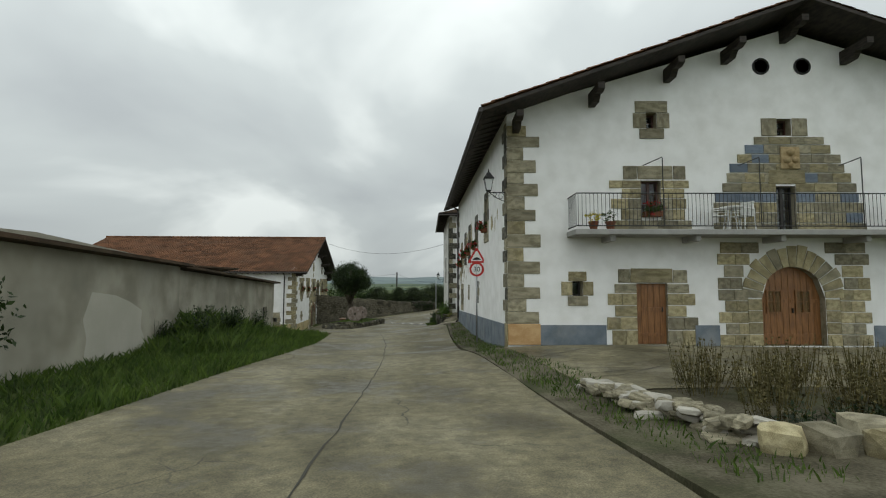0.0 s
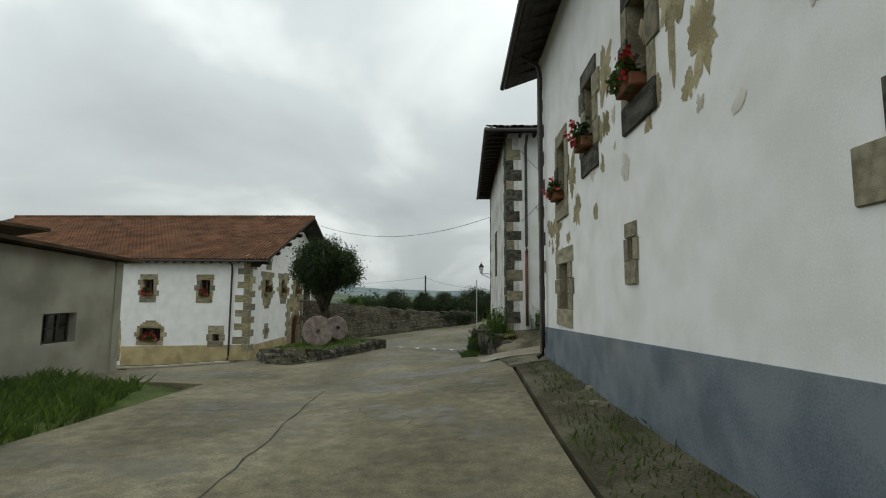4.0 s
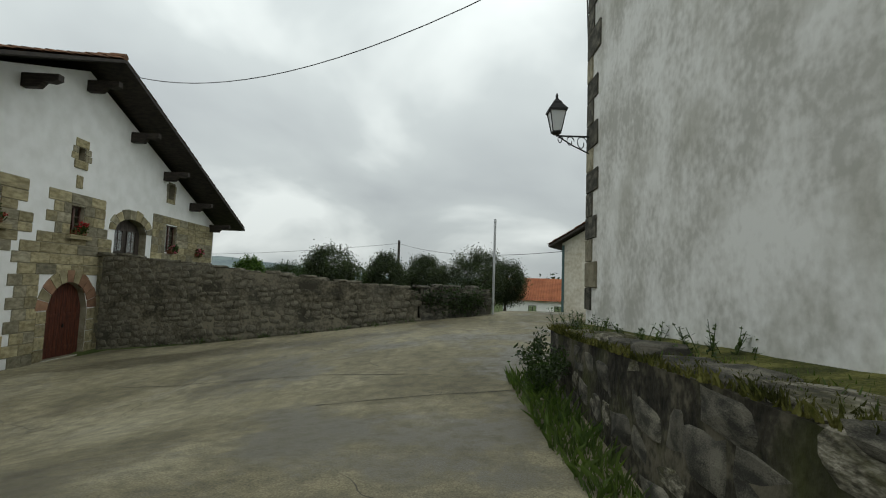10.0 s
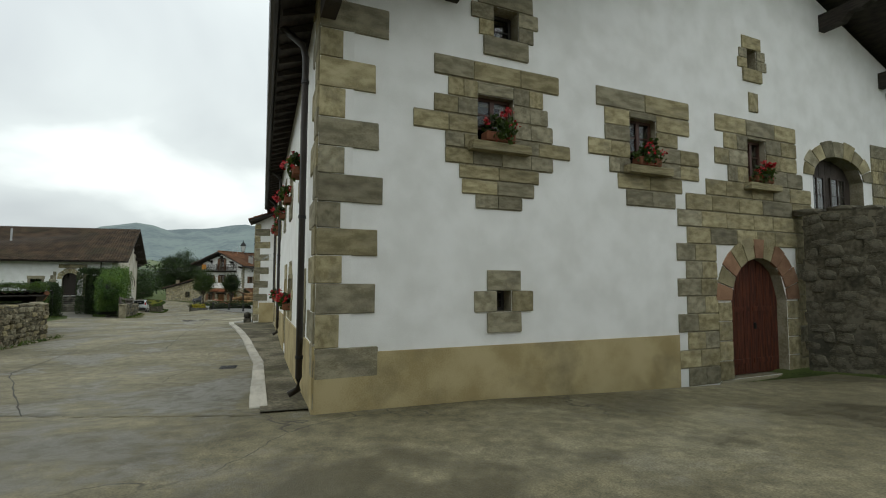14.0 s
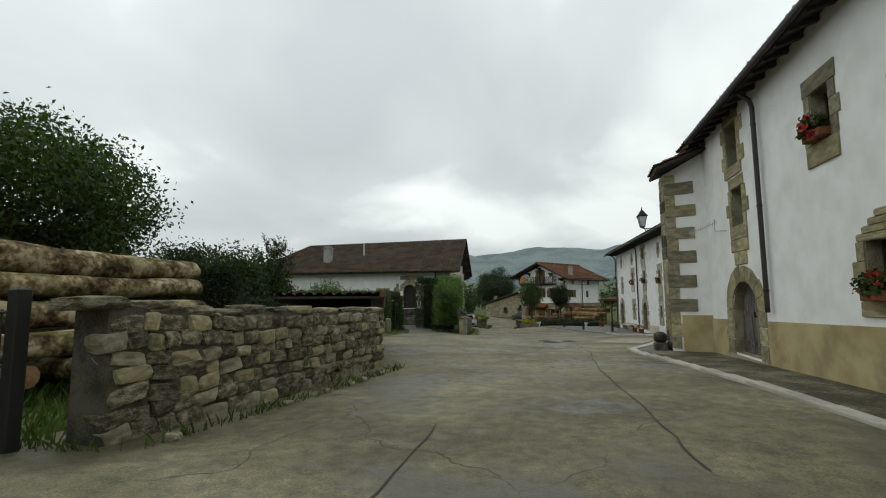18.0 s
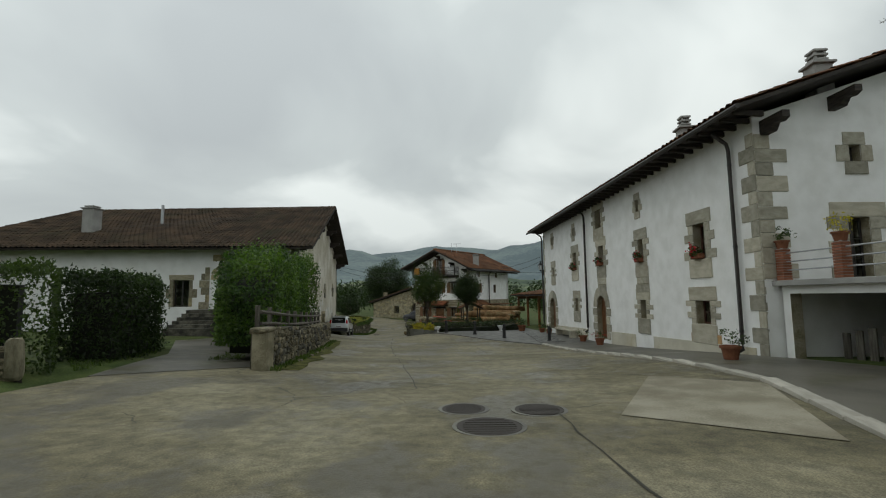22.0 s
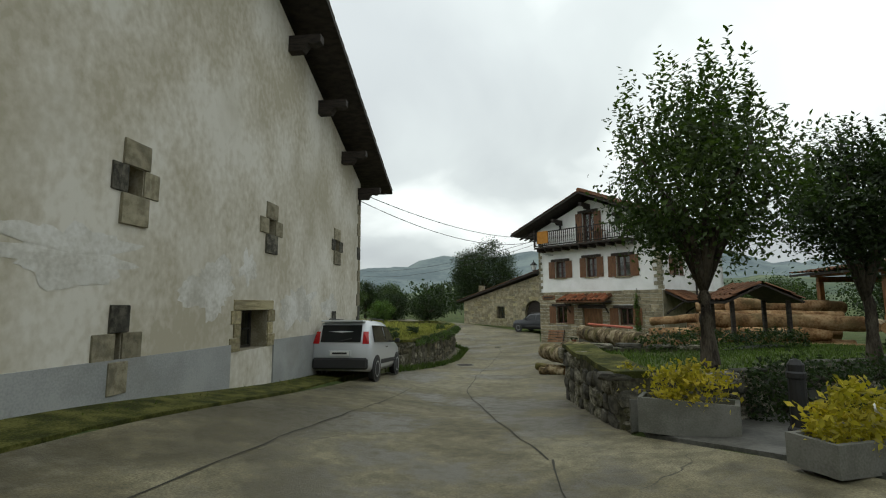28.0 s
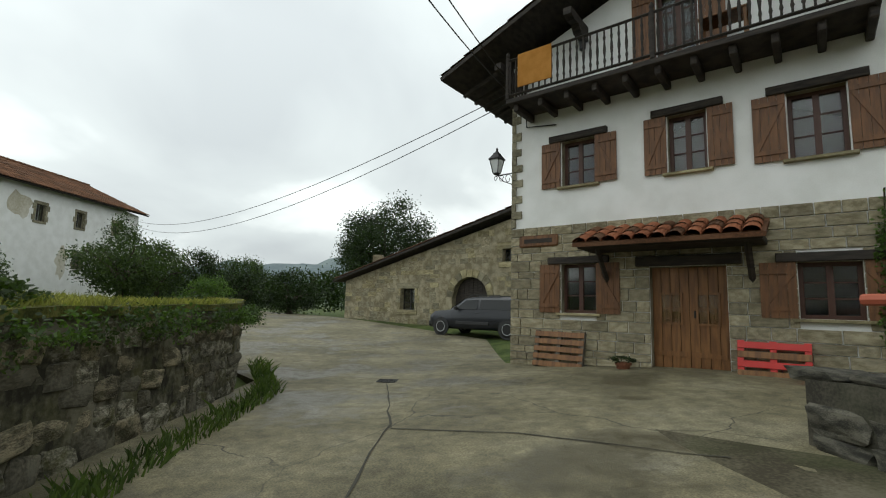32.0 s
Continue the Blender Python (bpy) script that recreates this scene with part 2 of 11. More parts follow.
OLD_WALL = material("old_rendered_rubble", [(0.043, 0.040, 0.029), (0.097, 0.088, 0.063), (0.180, 0.162, 0.119)], 1.3, 12, 0.95, 0.8, stain=(0.09, 0.088, 0.072), stain_scale=0.5, stain_amount=0.6, bump_size=0.03)
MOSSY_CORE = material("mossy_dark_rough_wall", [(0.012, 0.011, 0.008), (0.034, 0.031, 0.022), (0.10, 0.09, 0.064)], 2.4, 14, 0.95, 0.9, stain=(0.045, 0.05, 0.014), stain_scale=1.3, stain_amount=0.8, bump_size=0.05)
def paving(name, stretch):
    """Old cast concrete: streaked along the traffic, gritty, with damp stains and hairline cracks."""
    m = bpy.data.materials.new(name)
    m.use_nodes = True
    n, l = m.node_tree.nodes, m.node_tree.links
    bsdf = n["Principled BSDF"]
    co, mp = n.new("ShaderNodeTexCoord"), n.new("ShaderNodeMapping")
    mp.inputs["Scale"].default_value = stretch
    l.new(co.outputs["Object"], mp.inputs["Vector"])

    def field(scale, detail, rough, source):
        t = n.new("ShaderNodeTexNoise")
        t.inputs["Scale"].default_value, t.inputs["Detail"].default_value, t.inputs["Roughness"].default_value = scale, detail, rough
        l.new(source, t.inputs["Vector"])
        return t.outputs["Fac"]

    def band(value, a, b, lo, hi):
        r = n.new("ShaderNodeMapRange")
        for k, v in ((1, a), (2, b), (3, lo), (4, hi)):
            r.inputs[k].default_value = v
        l.new(value, r.inputs[0])
        return r.outputs[0]

    def times(a, b):
        t = n.new("ShaderNodeMath")
        t.operation = "MULTIPLY"
        l.new(a, t.inputs[0])
        l.new(b, t.inputs[1])
        return t.outputs[0]

    def blend(fac, a, colour):
        t = n.new("ShaderNodeMix")
        t.data_type = "RGBA"
        l.new(fac, t.inputs[0])
        l.new(a, t.inputs[6])
        t.inputs[7].default_value = (*colour, 1)
        return t.outputs[2]

    flat, along = co.outputs["Object"], mp.outputs[0]
    streak, mottle, grit = field(0.6, 7, 0.62, along), field(4.5, 6, 0.65, flat), field(55, 3, 0.6, flat)
    ramp = n.new("ShaderNodeValToRGB")
    e = ramp.color_ramp.elements
    e[0].position, e[1].position = 0.36, 0.66
    e[0].color, e[1].color = (0.104, 0.091, 0.049, 1), (0.23, 0.207, 0.132, 1)
    e.new(0.5).color = (0.164, 0.144, 0.083, 1)
    l.new(streak, ramp.inputs[0])
    tone = times(band(mottle, 0.36, 0.64, 0.70, 1.28), band(grit, 0.34, 0.66, 0.66, 1.34))
    shade = n.new("ShaderNodeVectorMath")
    shade.operation = "SCALE"
    l.new(ramp.outputs[0], shade.inputs[0])
    l.new(tone, shade.inputs[3])
    damp = times(band(field(0.42, 8, 0.66, flat), 0.50, 0.58, 0.0, 0.8), band(mottle, 0.3, 0.55, 0.3, 1.0))
    col = blend(damp, shade.outputs[0], (0.058, 0.050, 0.028))
    pale = times(band(field(0.9, 8, 0.7, along), 0.58, 0.66, 0.0, 0.5), band(grit, 0.4, 0.6, 0.4, 1.0))
    col = blend(pale, col, (0.27, 0.25, 0.19))
    warp = n.new("ShaderNodeVectorMath")
    warp.operation = "ADD"
    wob = n.new("ShaderNodeTexNoise")
    wob.inputs["Scale"].default_value, wob.inputs["Detail"].default_value = 0.8, 4
    l.new(flat, wob.inputs["Vector"])
    l.new(flat, warp.inputs[0])
    l.new(wob.outputs["Color"], warp.inputs[1])
    vor = n.new("ShaderNodeTexVoronoi")
    vor.feature = "DISTANCE_TO_EDGE"
    vor.inputs["Scale"].default_value = 0.3
    l.new(warp.outputs[0], vor.inputs["Vector"])
    crack = times(band(vor.outputs["Distance"], 0.0015, 0.004, 0.8, 0.0), band(field(0.25, 2, 0.5, flat), 0.48, 0.56, 0.0, 1.0))
    col = blend(crack, col, (0.035, 0.032, 0.022))
    l.new(col, bsdf.inputs["Base Color"])
    l.new(band(damp, 0.0, 0.75, 0.82, 0.42), bsdf.inputs["Roughness"])
    bp = n.new("ShaderNodeBump")
    bp.inputs["Strength"].default_value, bp.inputs["Distance"].default_value = 0.5, 0.006
    l.new(tone, bp.inputs["Height"])
    l.new(bp.outputs[0], bsdf.inputs["Normal"])
    return m


ROAD = paving("worn_wet_concrete", (0.8, 0.5, 1))
LIGHT_CONCRETE = material("pale_new_concrete", [(0.20, 0.178, 0.122), (0.265, 0.24, 0.172), (0.33, 0.30, 0.225)], 1.2, 40, 0.75, 0.4, stain=(0.145, 0.122, 0.075), stain_scale=0.7, stain_amount=0.7)
DARK_CONCRETE = material("dark_damp_concrete", [(0.065, 0.06, 0.047), (0.105, 0.097, 0.077), (0.14, 0.13, 0.105)], 0.6, 50, 0.5, 0.35, stain=(0.068, 0.067, 0.026), stain_scale=0.7, stain_amount=0.75, gloss=0.15)
CRACK = plain("dirt_filled_joint", (0.045, 0.042, 0.03), 0.9)
KERB = material("limestone_kerb", [(0.33, 0.31, 0.26), (0.44, 0.415, 0.355)], 2, 50, 0.8, 0.4, vary=0.15)
GRASS_SOIL = material("meadow_ground", [(0.034, 0.053, 0.013), (0.061, 0.089, 0.022), (0.093, 0.115, 0.034)], 1.2, 25, 0.95, 0.8, stain=(0.085, 0.07, 0.035), stain_scale=0.12, stain_amount=0.45, bump_size=0.05)
SOIL = material("damp_earth_and_moss", [(0.055, 0.047, 0.03), (0.095, 0.085, 0.055), (0.14, 0.125, 0.085)], 1.4, 30, 0.95, 0.8, stain=(0.045, 0.058, 0.018), stain_scale=0.6, stain_amount=0.7, bump_size=0.03)
MOSS = material("green_moss", [(0.030, 0.035, 0.007), (0.068, 0.072, 0.014), (0.13, 0.125, 0.034)], 3, 40, 0.98, 0.9, bump_size=0.03)
BLADE = material("grass_blade", [(0.038, 0.068, 0.012), (0.085, 0.123, 0.028)], 2, 10, 0.7, 0, island=0.35)
DRY_BLADE = material("seeding_meadow_grass", [(0.125, 0.135, 0.032), (0.26, 0.24, 0.075)], 2, 10, 0.8, 0, island=0.35)
RED_TILE = material("brown_red_roof_tile", [(0.075, 0.036, 0.018), (0.12, 0.055, 0.027), (0.175, 0.083, 0.042)], 1.0, 30, 0.85, 0.4, island=0.25, stain=(0.055, 0.042, 0.03), stain_scale=0.5, stain_amount=0.5)
OLD_TILE = material("mossy_brown_roof_tile", [(0.034, 0.024, 0.015), (0.056, 0.038, 0.024), (0.086, 0.056, 0.035)], 1.0, 30, 0.9, 0.5, island=0.3, stain=(0.045, 0.045, 0.024), stain_scale=0.4, stain_amount=0.5)
SHED_TILE = material("weathered_red_shed_tile", [(0.10, 0.045, 0.026), (0.17, 0.075, 0.042), (0.25, 0.12, 0.07)], 1.5, 30, 0.9, 0.4, island=0.4)
ORANGE_TILE = material("orange_clay_roof_tile", [(0.24, 0.085, 0.04), (0.34, 0.125, 0.06)], 1.0, 30, 0.85, 0.3, island=0.2)
DARK_WOOD = material("dark_stained_timber", [(0.012, 0.009, 0.007), (0.028, 0.021, 0.016), (0.042, 0.032, 0.024)], 4, 60, 0.8, 0.4, stretch=(1, 1, 6))
BROWN_WOOD = material("varnished_brown_wood", [(0.14, 0.058, 0.017), (0.205, 0.09, 0.027), (0.26, 0.12, 0.04)], 3, 60, 0.5, 0.3, stretch=(6, 6, 0.7))
SHUTTER_WOOD = material("red_brown_shutter_wood", [(0.095, 0.04, 0.014), (0.145, 0.062, 0.021), (0.19, 0.083, 0.03)], 3, 60, 0.55, 0.3, stretch=(6, 6, 0.7))
RED_DOOR = material("dark_red_painted_wood", [(0.045, 0.012, 0.008), (0.085, 0.024, 0.013), (0.14, 0.042, 0.02)], 3, 60, 0.6, 0.3, stretch=(6, 6, 0.7))
GREY_WOOD = material("weathered_grey_wood", [(0.07, 0.063, 0.052), (0.13, 0.118, 0.098), (0.19, 0.175, 0.15)], 3, 60, 0.9, 0.5, stretch=(6, 6, 0.6), vary=0.2)
BARK = material("grey_brown_bark", [(0.028, 0.023, 0.017), (0.065, 0.054, 0.04), (0.105, 0.09, 0.068)], 4, 30, 0.95, 0.9, stretch=(1.6, 1.6, 0.4), bump_size=0.03)
LOG_BARK = material("mossy_log_bark", [(0.03, 0.02, 0.011), (0.15, 0.108, 0.053), (0.40, 0.33, 0.215)], 2.2, 11, 0.95, 0.9, vary=0.3, stain=(0.12, 0.115, 0.03), stain_scale=1.6, stain_amount=0.8, bump_size=0.06)
CUT_WOOD = material("sawn_log_end", [(0.20, 0.11, 0.05), (0.33, 0.205, 0.105)], 6, 40, 0.9, 0.3, vary=0.2)
METAL_BLACK = plain("black_painted_iron", (0.018, 0.018, 0.018), 0.5, 0.2)
METAL_GREY = plain("galvanised_steel", (0.42, 0.43, 0.44), 0.45, 0.7)
PIPE_BROWN = plain("dark_brown_drainpipe", (0.03, 0.024, 0.02), 0.5)
PIPE_RUST = material("rusty_drainpipe", [(0.10, 0.045, 0.03), (0.17, 0.075, 0.05)], 4, 40, 0.8, 0.2)
GLASS = glass_material("window_glass")
FRAME_BROWN = plain("brown_window_frame", (0.07, 0.028, 0.017), 0.5)
FRAME_DARK = plain("dark_window_frame", (0.03, 0.026, 0.022), 0.5)
WHITE_PAINT = plain("white_paint", (0.78, 0.78, 0.76), 0.6)
RED_PAINT = plain("sign_red", (0.55, 0.025, 0.02), 0.4)
SIGN_WHITE = plain("sign_white", (0.80, 0.80, 0.78), 0.4)
SIGN_BLACK = plain("sign_black", (0.012, 0.012, 0.012), 0.5)
TERRACOTTA = material("terracotta_pot", [(0.15, 0.06, 0.033), (0.21, 0.088, 0.048)], 6, 50, 0.85, 0.2)
LEAF_DARK = material("dark_green_leaf", [(0.013, 0.026, 0.006), (0.027, 0.047, 0.010)], 1.0, 8, 0.55, 0, island=0.4)
LEAF_MID = material("mid_green_leaf", [(0.024, 0.045, 0.008), (0.049, 0.078, 0.016)], 1.0, 8, 0.55, 0, island=0.4)
LEAF_LIGHT = material("fresh_green_leaf", [(0.048, 0.092, 0.016), (0.092, 0.152, 0.032)], 1.0, 8, 0.55, 0, island=0.35)
LEAF_LAUREL = material("laurel_leaf", [(0.029, 0.065, 0.012), (0.094, 0.156, 0.027)], 1.0, 8, 0.45, 0, island=0.45)
LEAF_GREY = material("grey_green_willow_leaf", [(0.027, 0.039, 0.018), (0.051, 0.066, 0.033)], 1.0, 8, 0.6, 0, island=0.35)
LEAF_YELLOW = material("yellow_green_leaf", [(0.27, 0.23, 0.02), (0.48, 0.38, 0.04)], 1.0, 8, 0.6, 0, island=0.35)
WEED = material("dry_brown_weed", [(0.057, 0.053, 0.017), (0.126, 0.102, 0.042)], 1.0, 8, 0.9, 0, island=0.35)
PETAL_RED = plain("red_geranium_petals", (0.42, 0.012, 0.018), 0.6)
PETAL_PINK = plain("pink_petals", (0.5, 0.08, 0.14), 0.6)
CABLE = plain("black_cable", (0.015, 0.015, 0.015), 0.6)
BRICK = material("red_brick", [(0.21, 0.085, 0.05), (0.30, 0.13, 0.08)], 4, 40, 0.9, 0.4, vary=0.25)
TROUGH_CEMENT = material("mossy_grey_cement", [(0.12, 0.12, 0.10), (0.20, 0.196, 0.175)], 2, 50, 0.9, 0.3, stain=(0.08, 0.085, 0.06), stain_scale=1.4)
CEMENT = material("grey_cement", [(0.27, 0.265, 0.25), (0.37, 0.365, 0.345)], 2, 50, 0.9, 0.3, stain=(0.17, 0.165, 0.15), stain_scale=1.0)

# ---- builders ----
def leafy(m, share=0.4):
    """Lets some light through thin leaves."""
    n, l = m.node_tree.nodes, m.node_tree.links
    b = n["Principled BSDF"]
    out = n["Material Output"]
    tr, mx = n.new("ShaderNodeBsdfTranslucent"), n.new("ShaderNodeMixShader")
    src = b.inputs["Base Color"].links[0].from_socket
    gain = n.new("ShaderNodeMix")
    gain.data_type, gain.blend_type, gain.inputs[0].default_value = "RGBA", "MULTIPLY", 1.0
    gain.inputs[7].default_value = (1.5, 1.7, 0.7, 1)
    l.new(src, gain.inputs[6])
    l.new(gain.outputs[2], tr.inputs["Color"])
    mx.inputs[0].default_value = share
    l.new(b.outputs[0], mx.inputs[1])
    l.new(tr.outputs[0], mx.inputs[2])
    l.new(mx.outputs[0], out.inputs["Surface"])


for m_ in (LEAF_DARK, LEAF_MID, LEAF_LIGHT, LEAF_LAUREL, LEAF_GREY, LEAF_YELLOW, BLADE, DRY_BLADE):
    leafy(m_)

WORLD_OF = {}


def thing(name, m, label="", category="", group="", kind=""):
    """An empty at the base of a thing, which carries its parts."""
    ob = new(name)
    ob.empty_display_size = 0.2
    ob.matrix_basis = m
    WORLD_OF[ob] = m.copy()
    return tagged(ob, label, category, group, kind)


def put(name, mesh, mat, parent=None, label="", m=None, kind=""):
    """A mesh as one object at the world pose m, under its parent."""
    ob = new(name, mesh)
    if mat is not None and not mesh.materials:
        mesh.materials.append(mat)
    m = m if m is not None else Matrix()
    WORLD_OF[ob] = m.copy()
    if parent is not None:
        ob.parent = parent
        ob.matrix_basis = WORLD_OF[parent].inverted() @ m
    else:
        ob.matrix_basis = m
    return tagged(ob, label, kind=kind)


def part(name, bm, mat, parent=None, label="", m=None, smooth=False, kind=""):
    mesh = bpy.data.meshes.new(name)
    bm.to_mesh(mesh)
    bm.free()
    if smooth:
        mesh.polygons.foreach_set("use_smooth", [True] * len(mesh.polygons))
    return put(name, mesh, mat, parent, label, m, kind)


def raw(name, verts, faces, mat, parent=None, label="", m=None, kind="", smooth=False):
    mesh = bpy.data.meshes.new(name)
    mesh.from_pydata([tuple(v) for v in verts], [], [tuple(f) for f in faces])
    if smooth:
        mesh.polygons.foreach_set("use_smooth", [True] * len(mesh.polygons))
    mesh.update()
    return put(name, mesh, mat, parent, label, m, kind)


def add_box(bm, x0, x1, y0, y1, z0, z1, bevel=0.0, m=None):
    """A box between the given limits, with chamfered edges if asked."""
    r = bmesh.ops.create_cube(bm, size=1.0)
    vs = r["verts"]
    bmesh.ops.scale(bm, vec=(x1 - x0, y1 - y0, z1 - z0), verts=vs)
    bmesh.ops.translate(bm, vec=((x0 + x1) / 2, (y0 + y1) / 2, (z0 + z1) / 2), verts=vs)
    if bevel:
        es = list({e for v in vs for e in v.link_edges})
        r2 = bmesh.ops.bevel(bm, geom=es, offset=bevel, segments=1, affect="EDGES")
        vs = list({v for f in r2["faces"] for v in f.verts} | {v for v in vs if v.is_valid})
    if m is not None:
        bmesh.ops.transform(bm, matrix=m, verts=vs)
    return vs


def box(x0, x1, y0, y1, z0, z1, bevel=0.0):
    bm = bmesh.new()
    add_box(bm, x0, x1, y0, y1, z0, z1, bevel)
    return bm


def add_tube(bm, pts, r, sides=8, cap=True):
    """A tube along points; r is a radius or one per point."""
    pts = [Vector(p) for p in pts]
    rs = r if isinstance(r, (list, tuple)) else [r] * len(pts)
    rings = []
    for i, p in enumerate(pts):
        d = (pts[min(i + 1, len(pts) - 1)] - pts[max(i - 1, 0)]).normalized()
        u = d.cross(Vector((0, 0, 1)))
        u = Vector((1, 0, 0)) if u.length < 1e-3 else u.normalized()
        v = d.cross(u).normalized()
        rings.append([bm.verts.new(p + rs[i] * (math.cos(a) * u + math.sin(a) * v)) for a in [2 * math.pi * k / sides for k in range(sides)]])
    for a, b in zip(rings, rings[1:]):
        for k in range(sides):
            bm.faces.new((a[k], a[(k + 1) % sides], b[(k + 1) % sides], b[k]))
    if cap:
        bm.faces.new(rings[0][::-1])
        bm.faces.new(rings[-1])
    return rings


def tube(pts, r, sides=8):
    bm = bmesh.new()
    add_tube(bm, pts, r, sides)
    return bm


def add_lathe(bm, profile, sides=16, m=None):
    """A turned solid from (radius, height) pairs about z."""
    rings = []
    for r, z in profile:
        rings.append([bm.verts.new((r * math.cos(2 * math.pi * k / sides), r * math.sin(2 * math.pi * k / sides), z)) for k in range(sides)])
    for a, b in zip(rings, rings[1:]):
        for k in range(sides):
            bm.faces.new((a[k], a[(k + 1) % sides], b[(k + 1) % sides], b[k]))
    bm.faces.new(rings[0][::-1])
    bm.faces.new(rings[-1])
    if m is not None:
        bmesh.ops.transform(bm, matrix=m, verts=[v for ring in rings for v in ring])
    return rings


def lathe(profile, sides=16):
    bm = bmesh.new()
    add_lathe(bm, profile, sides)
    return bm


class Face:
    """A wall's outer face, seen from outside: s runs to the right from p to q, y goes into the wall, z is up."""

    def __init__(self, p, q):
        self.p, self.q = Vector((*p, 0)), Vector((*q, 0))
        self.d = (self.q - self.p).normalized()
        self.length = (self.q - self.p).length
        self.m = Matrix.Translation(self.p) @ Matrix.Rotation(math.atan2(self.d.y, self.d.x), 4, "Z")

    def at(self, s, y, z):
        return self.m @ Vector((s, y, z))


def wall(name, face, z0, top, holes, mat, parent, th=0.5, s_range=None, label=""):
    """A wall with thickness along a face. top: (s, z) pairs of its upper edge. holes: (s0, s1, z0, z1, rise) openings, arched by rise."""
    a, b = s_range or (0.0, face.length)
    tops = sorted(top)
    zt = lambda s: float(np.interp(s, [t[0] for t in tops], [t[1] for t in tops]))  # noqa: E731
    cuts = {a, b} | {t[0] for t in tops if a < t[0] < b}
    for s0, s1, _, _, rise in holes:
        cuts |= {s0 + (s1 - s0) * k / 10 for k in range(11)} if rise else {s0, s1}
    cuts = sorted(c for c in cuts if a - 1e-6 <= c <= b + 1e-6)

    def crown(h, s):
        s0, s1, _, z1, rise = h
        if not rise:
            return z1
        u = (2 * (s - s0) / (s1 - s0)) - 1
        return z1 - rise * (1 - math.sqrt(max(0.0, 1 - min(1.0, u * u))))

    verts, faces, lining = [], [], []

    def quad(ps, inner=False):
        n = len(verts)
        verts.extend(ps)
        if inner:
            lining.append(len(faces))
        faces.append((n, n + 1, n + 2, n + 3))

    for l, r in zip(cuts, cuts[1:]):
        if r - l < 1e-5:
            continue
        mid = (l + r) / 2
        inside = sorted((h for h in holes if h[0] < mid < h[1]), key=lambda h: h[2])
        low_l = low_r = z0
        for h in inside + [None]:
            up_l, up_r = (h[2], h[2]) if h else (zt(l), zt(r))
            quad([(l, 0, low_l), (r, 0, low_r), (r, 0, up_r), (l, 0, up_l)])
            quad([(r, th, low_r), (l, th, low_l), (l, th, up_l), (r, th, up_r)])
            if h:
                cl, cr = crown(h, l), crown(h, r)
                quad([(l, 0, h[2]), (r, 0, h[2]), (r, th, h[2]), (l, th, h[2])], True)
                quad([(l, th, cl), (r, th, cr), (r, 0, cr), (l, 0, cl)], True)
                low_l, low_r = cl, cr
        quad([(l, 0, zt(l)), (r, 0, zt(r)), (r, th, zt(r)), (l, th, zt(l))])
    for h in holes:
        for s, flip in ((h[0], 1), (h[1], 0)):
            c = crown(h, s)
            ps = [(s, 0, h[2]), (s, th, h[2]), (s, th, c), (s, 0, c)]
            quad(ps if flip else ps[::-1], True)
    for s, flip in ((a, 0), (b, 1)):
        ps = [(s, 0, z0), (s, th, z0), (s, th, zt(s)), (s, 0, zt(s))]
        quad(ps if flip else ps[::-1])
    ob = raw(name, verts, faces, mat, parent, label, face.m)
    if mat in (WHITE, CREAM_PLASTER, GREY_PLASTER):
        ob.data.materials.append(MORTAR)
        for k in lining:
            ob.data.polygons[k].material_index = 1
    return ob


STONES = []
for k in range(6):
    bm = bmesh.new()
    rnd = random.Random(k)
    ring = []
    for sx, sz in ((-1, -1), (1, -1), (1, 1), (-1, 1)):
        c = 0.008 + 0.018 * rnd.random()
        pts = [(sx * (0.5 - c), sz * 0.5), (sx * 0.5, sz * (0.5 - c))]
        order = pts if (sx, sz) in ((1, -1), (-1, 1)) else pts[::-1]
        ring += [(x + rnd.uniform(-0.007, 0.007), z + rnd.uniform(-0.009, 0.009)) for x, z in order]
    front = [bm.verts.new((x * 0.982, -1.0, z * 0.955)) for x, z in ring]
    rim = [bm.verts.new((x, -0.75, z)) for x, z in ring]
    back = [bm.verts.new((x, 0.0, z)) for x, z in ring]
    bm.faces.new(front)
    for a_, b_ in ((rim, front), (back, rim)):
        for i in range(8):
            bm.faces.new((a_[i], a_[(i + 1) % 8], b_[(i + 1) % 8], b_[i]))
    mesh = bpy.data.meshes.new("dressed_stone")
    bm.normal_update()
    bm.to_mesh(mesh)
    bm.free()
    STONES.append(mesh)
STONE_OF = {}


def stone(face, s0, s1, z0, z1, mat, parent, proud=0.025, rnd=random, name="stone"):
    """One dressed stone, set proud of a wall's face."""
    key = (mat.name, rnd.randrange(6))
    if key not in STONE_OF:
        STONE_OF[key] = STONES[key[1]].copy()
        STONE_OF[key].materials.append(mat)
    m = face.m @ Matrix.Translation(((s0 + s1) / 2, 0.03, (z0 + z1) / 2)) @ Matrix.Diagonal((s1 - s0, proud + 0.03 + rnd.uniform(0, 0.008), z1 - z0, 1))
    return put(name, STONE_OF[key], None, parent, "", m)


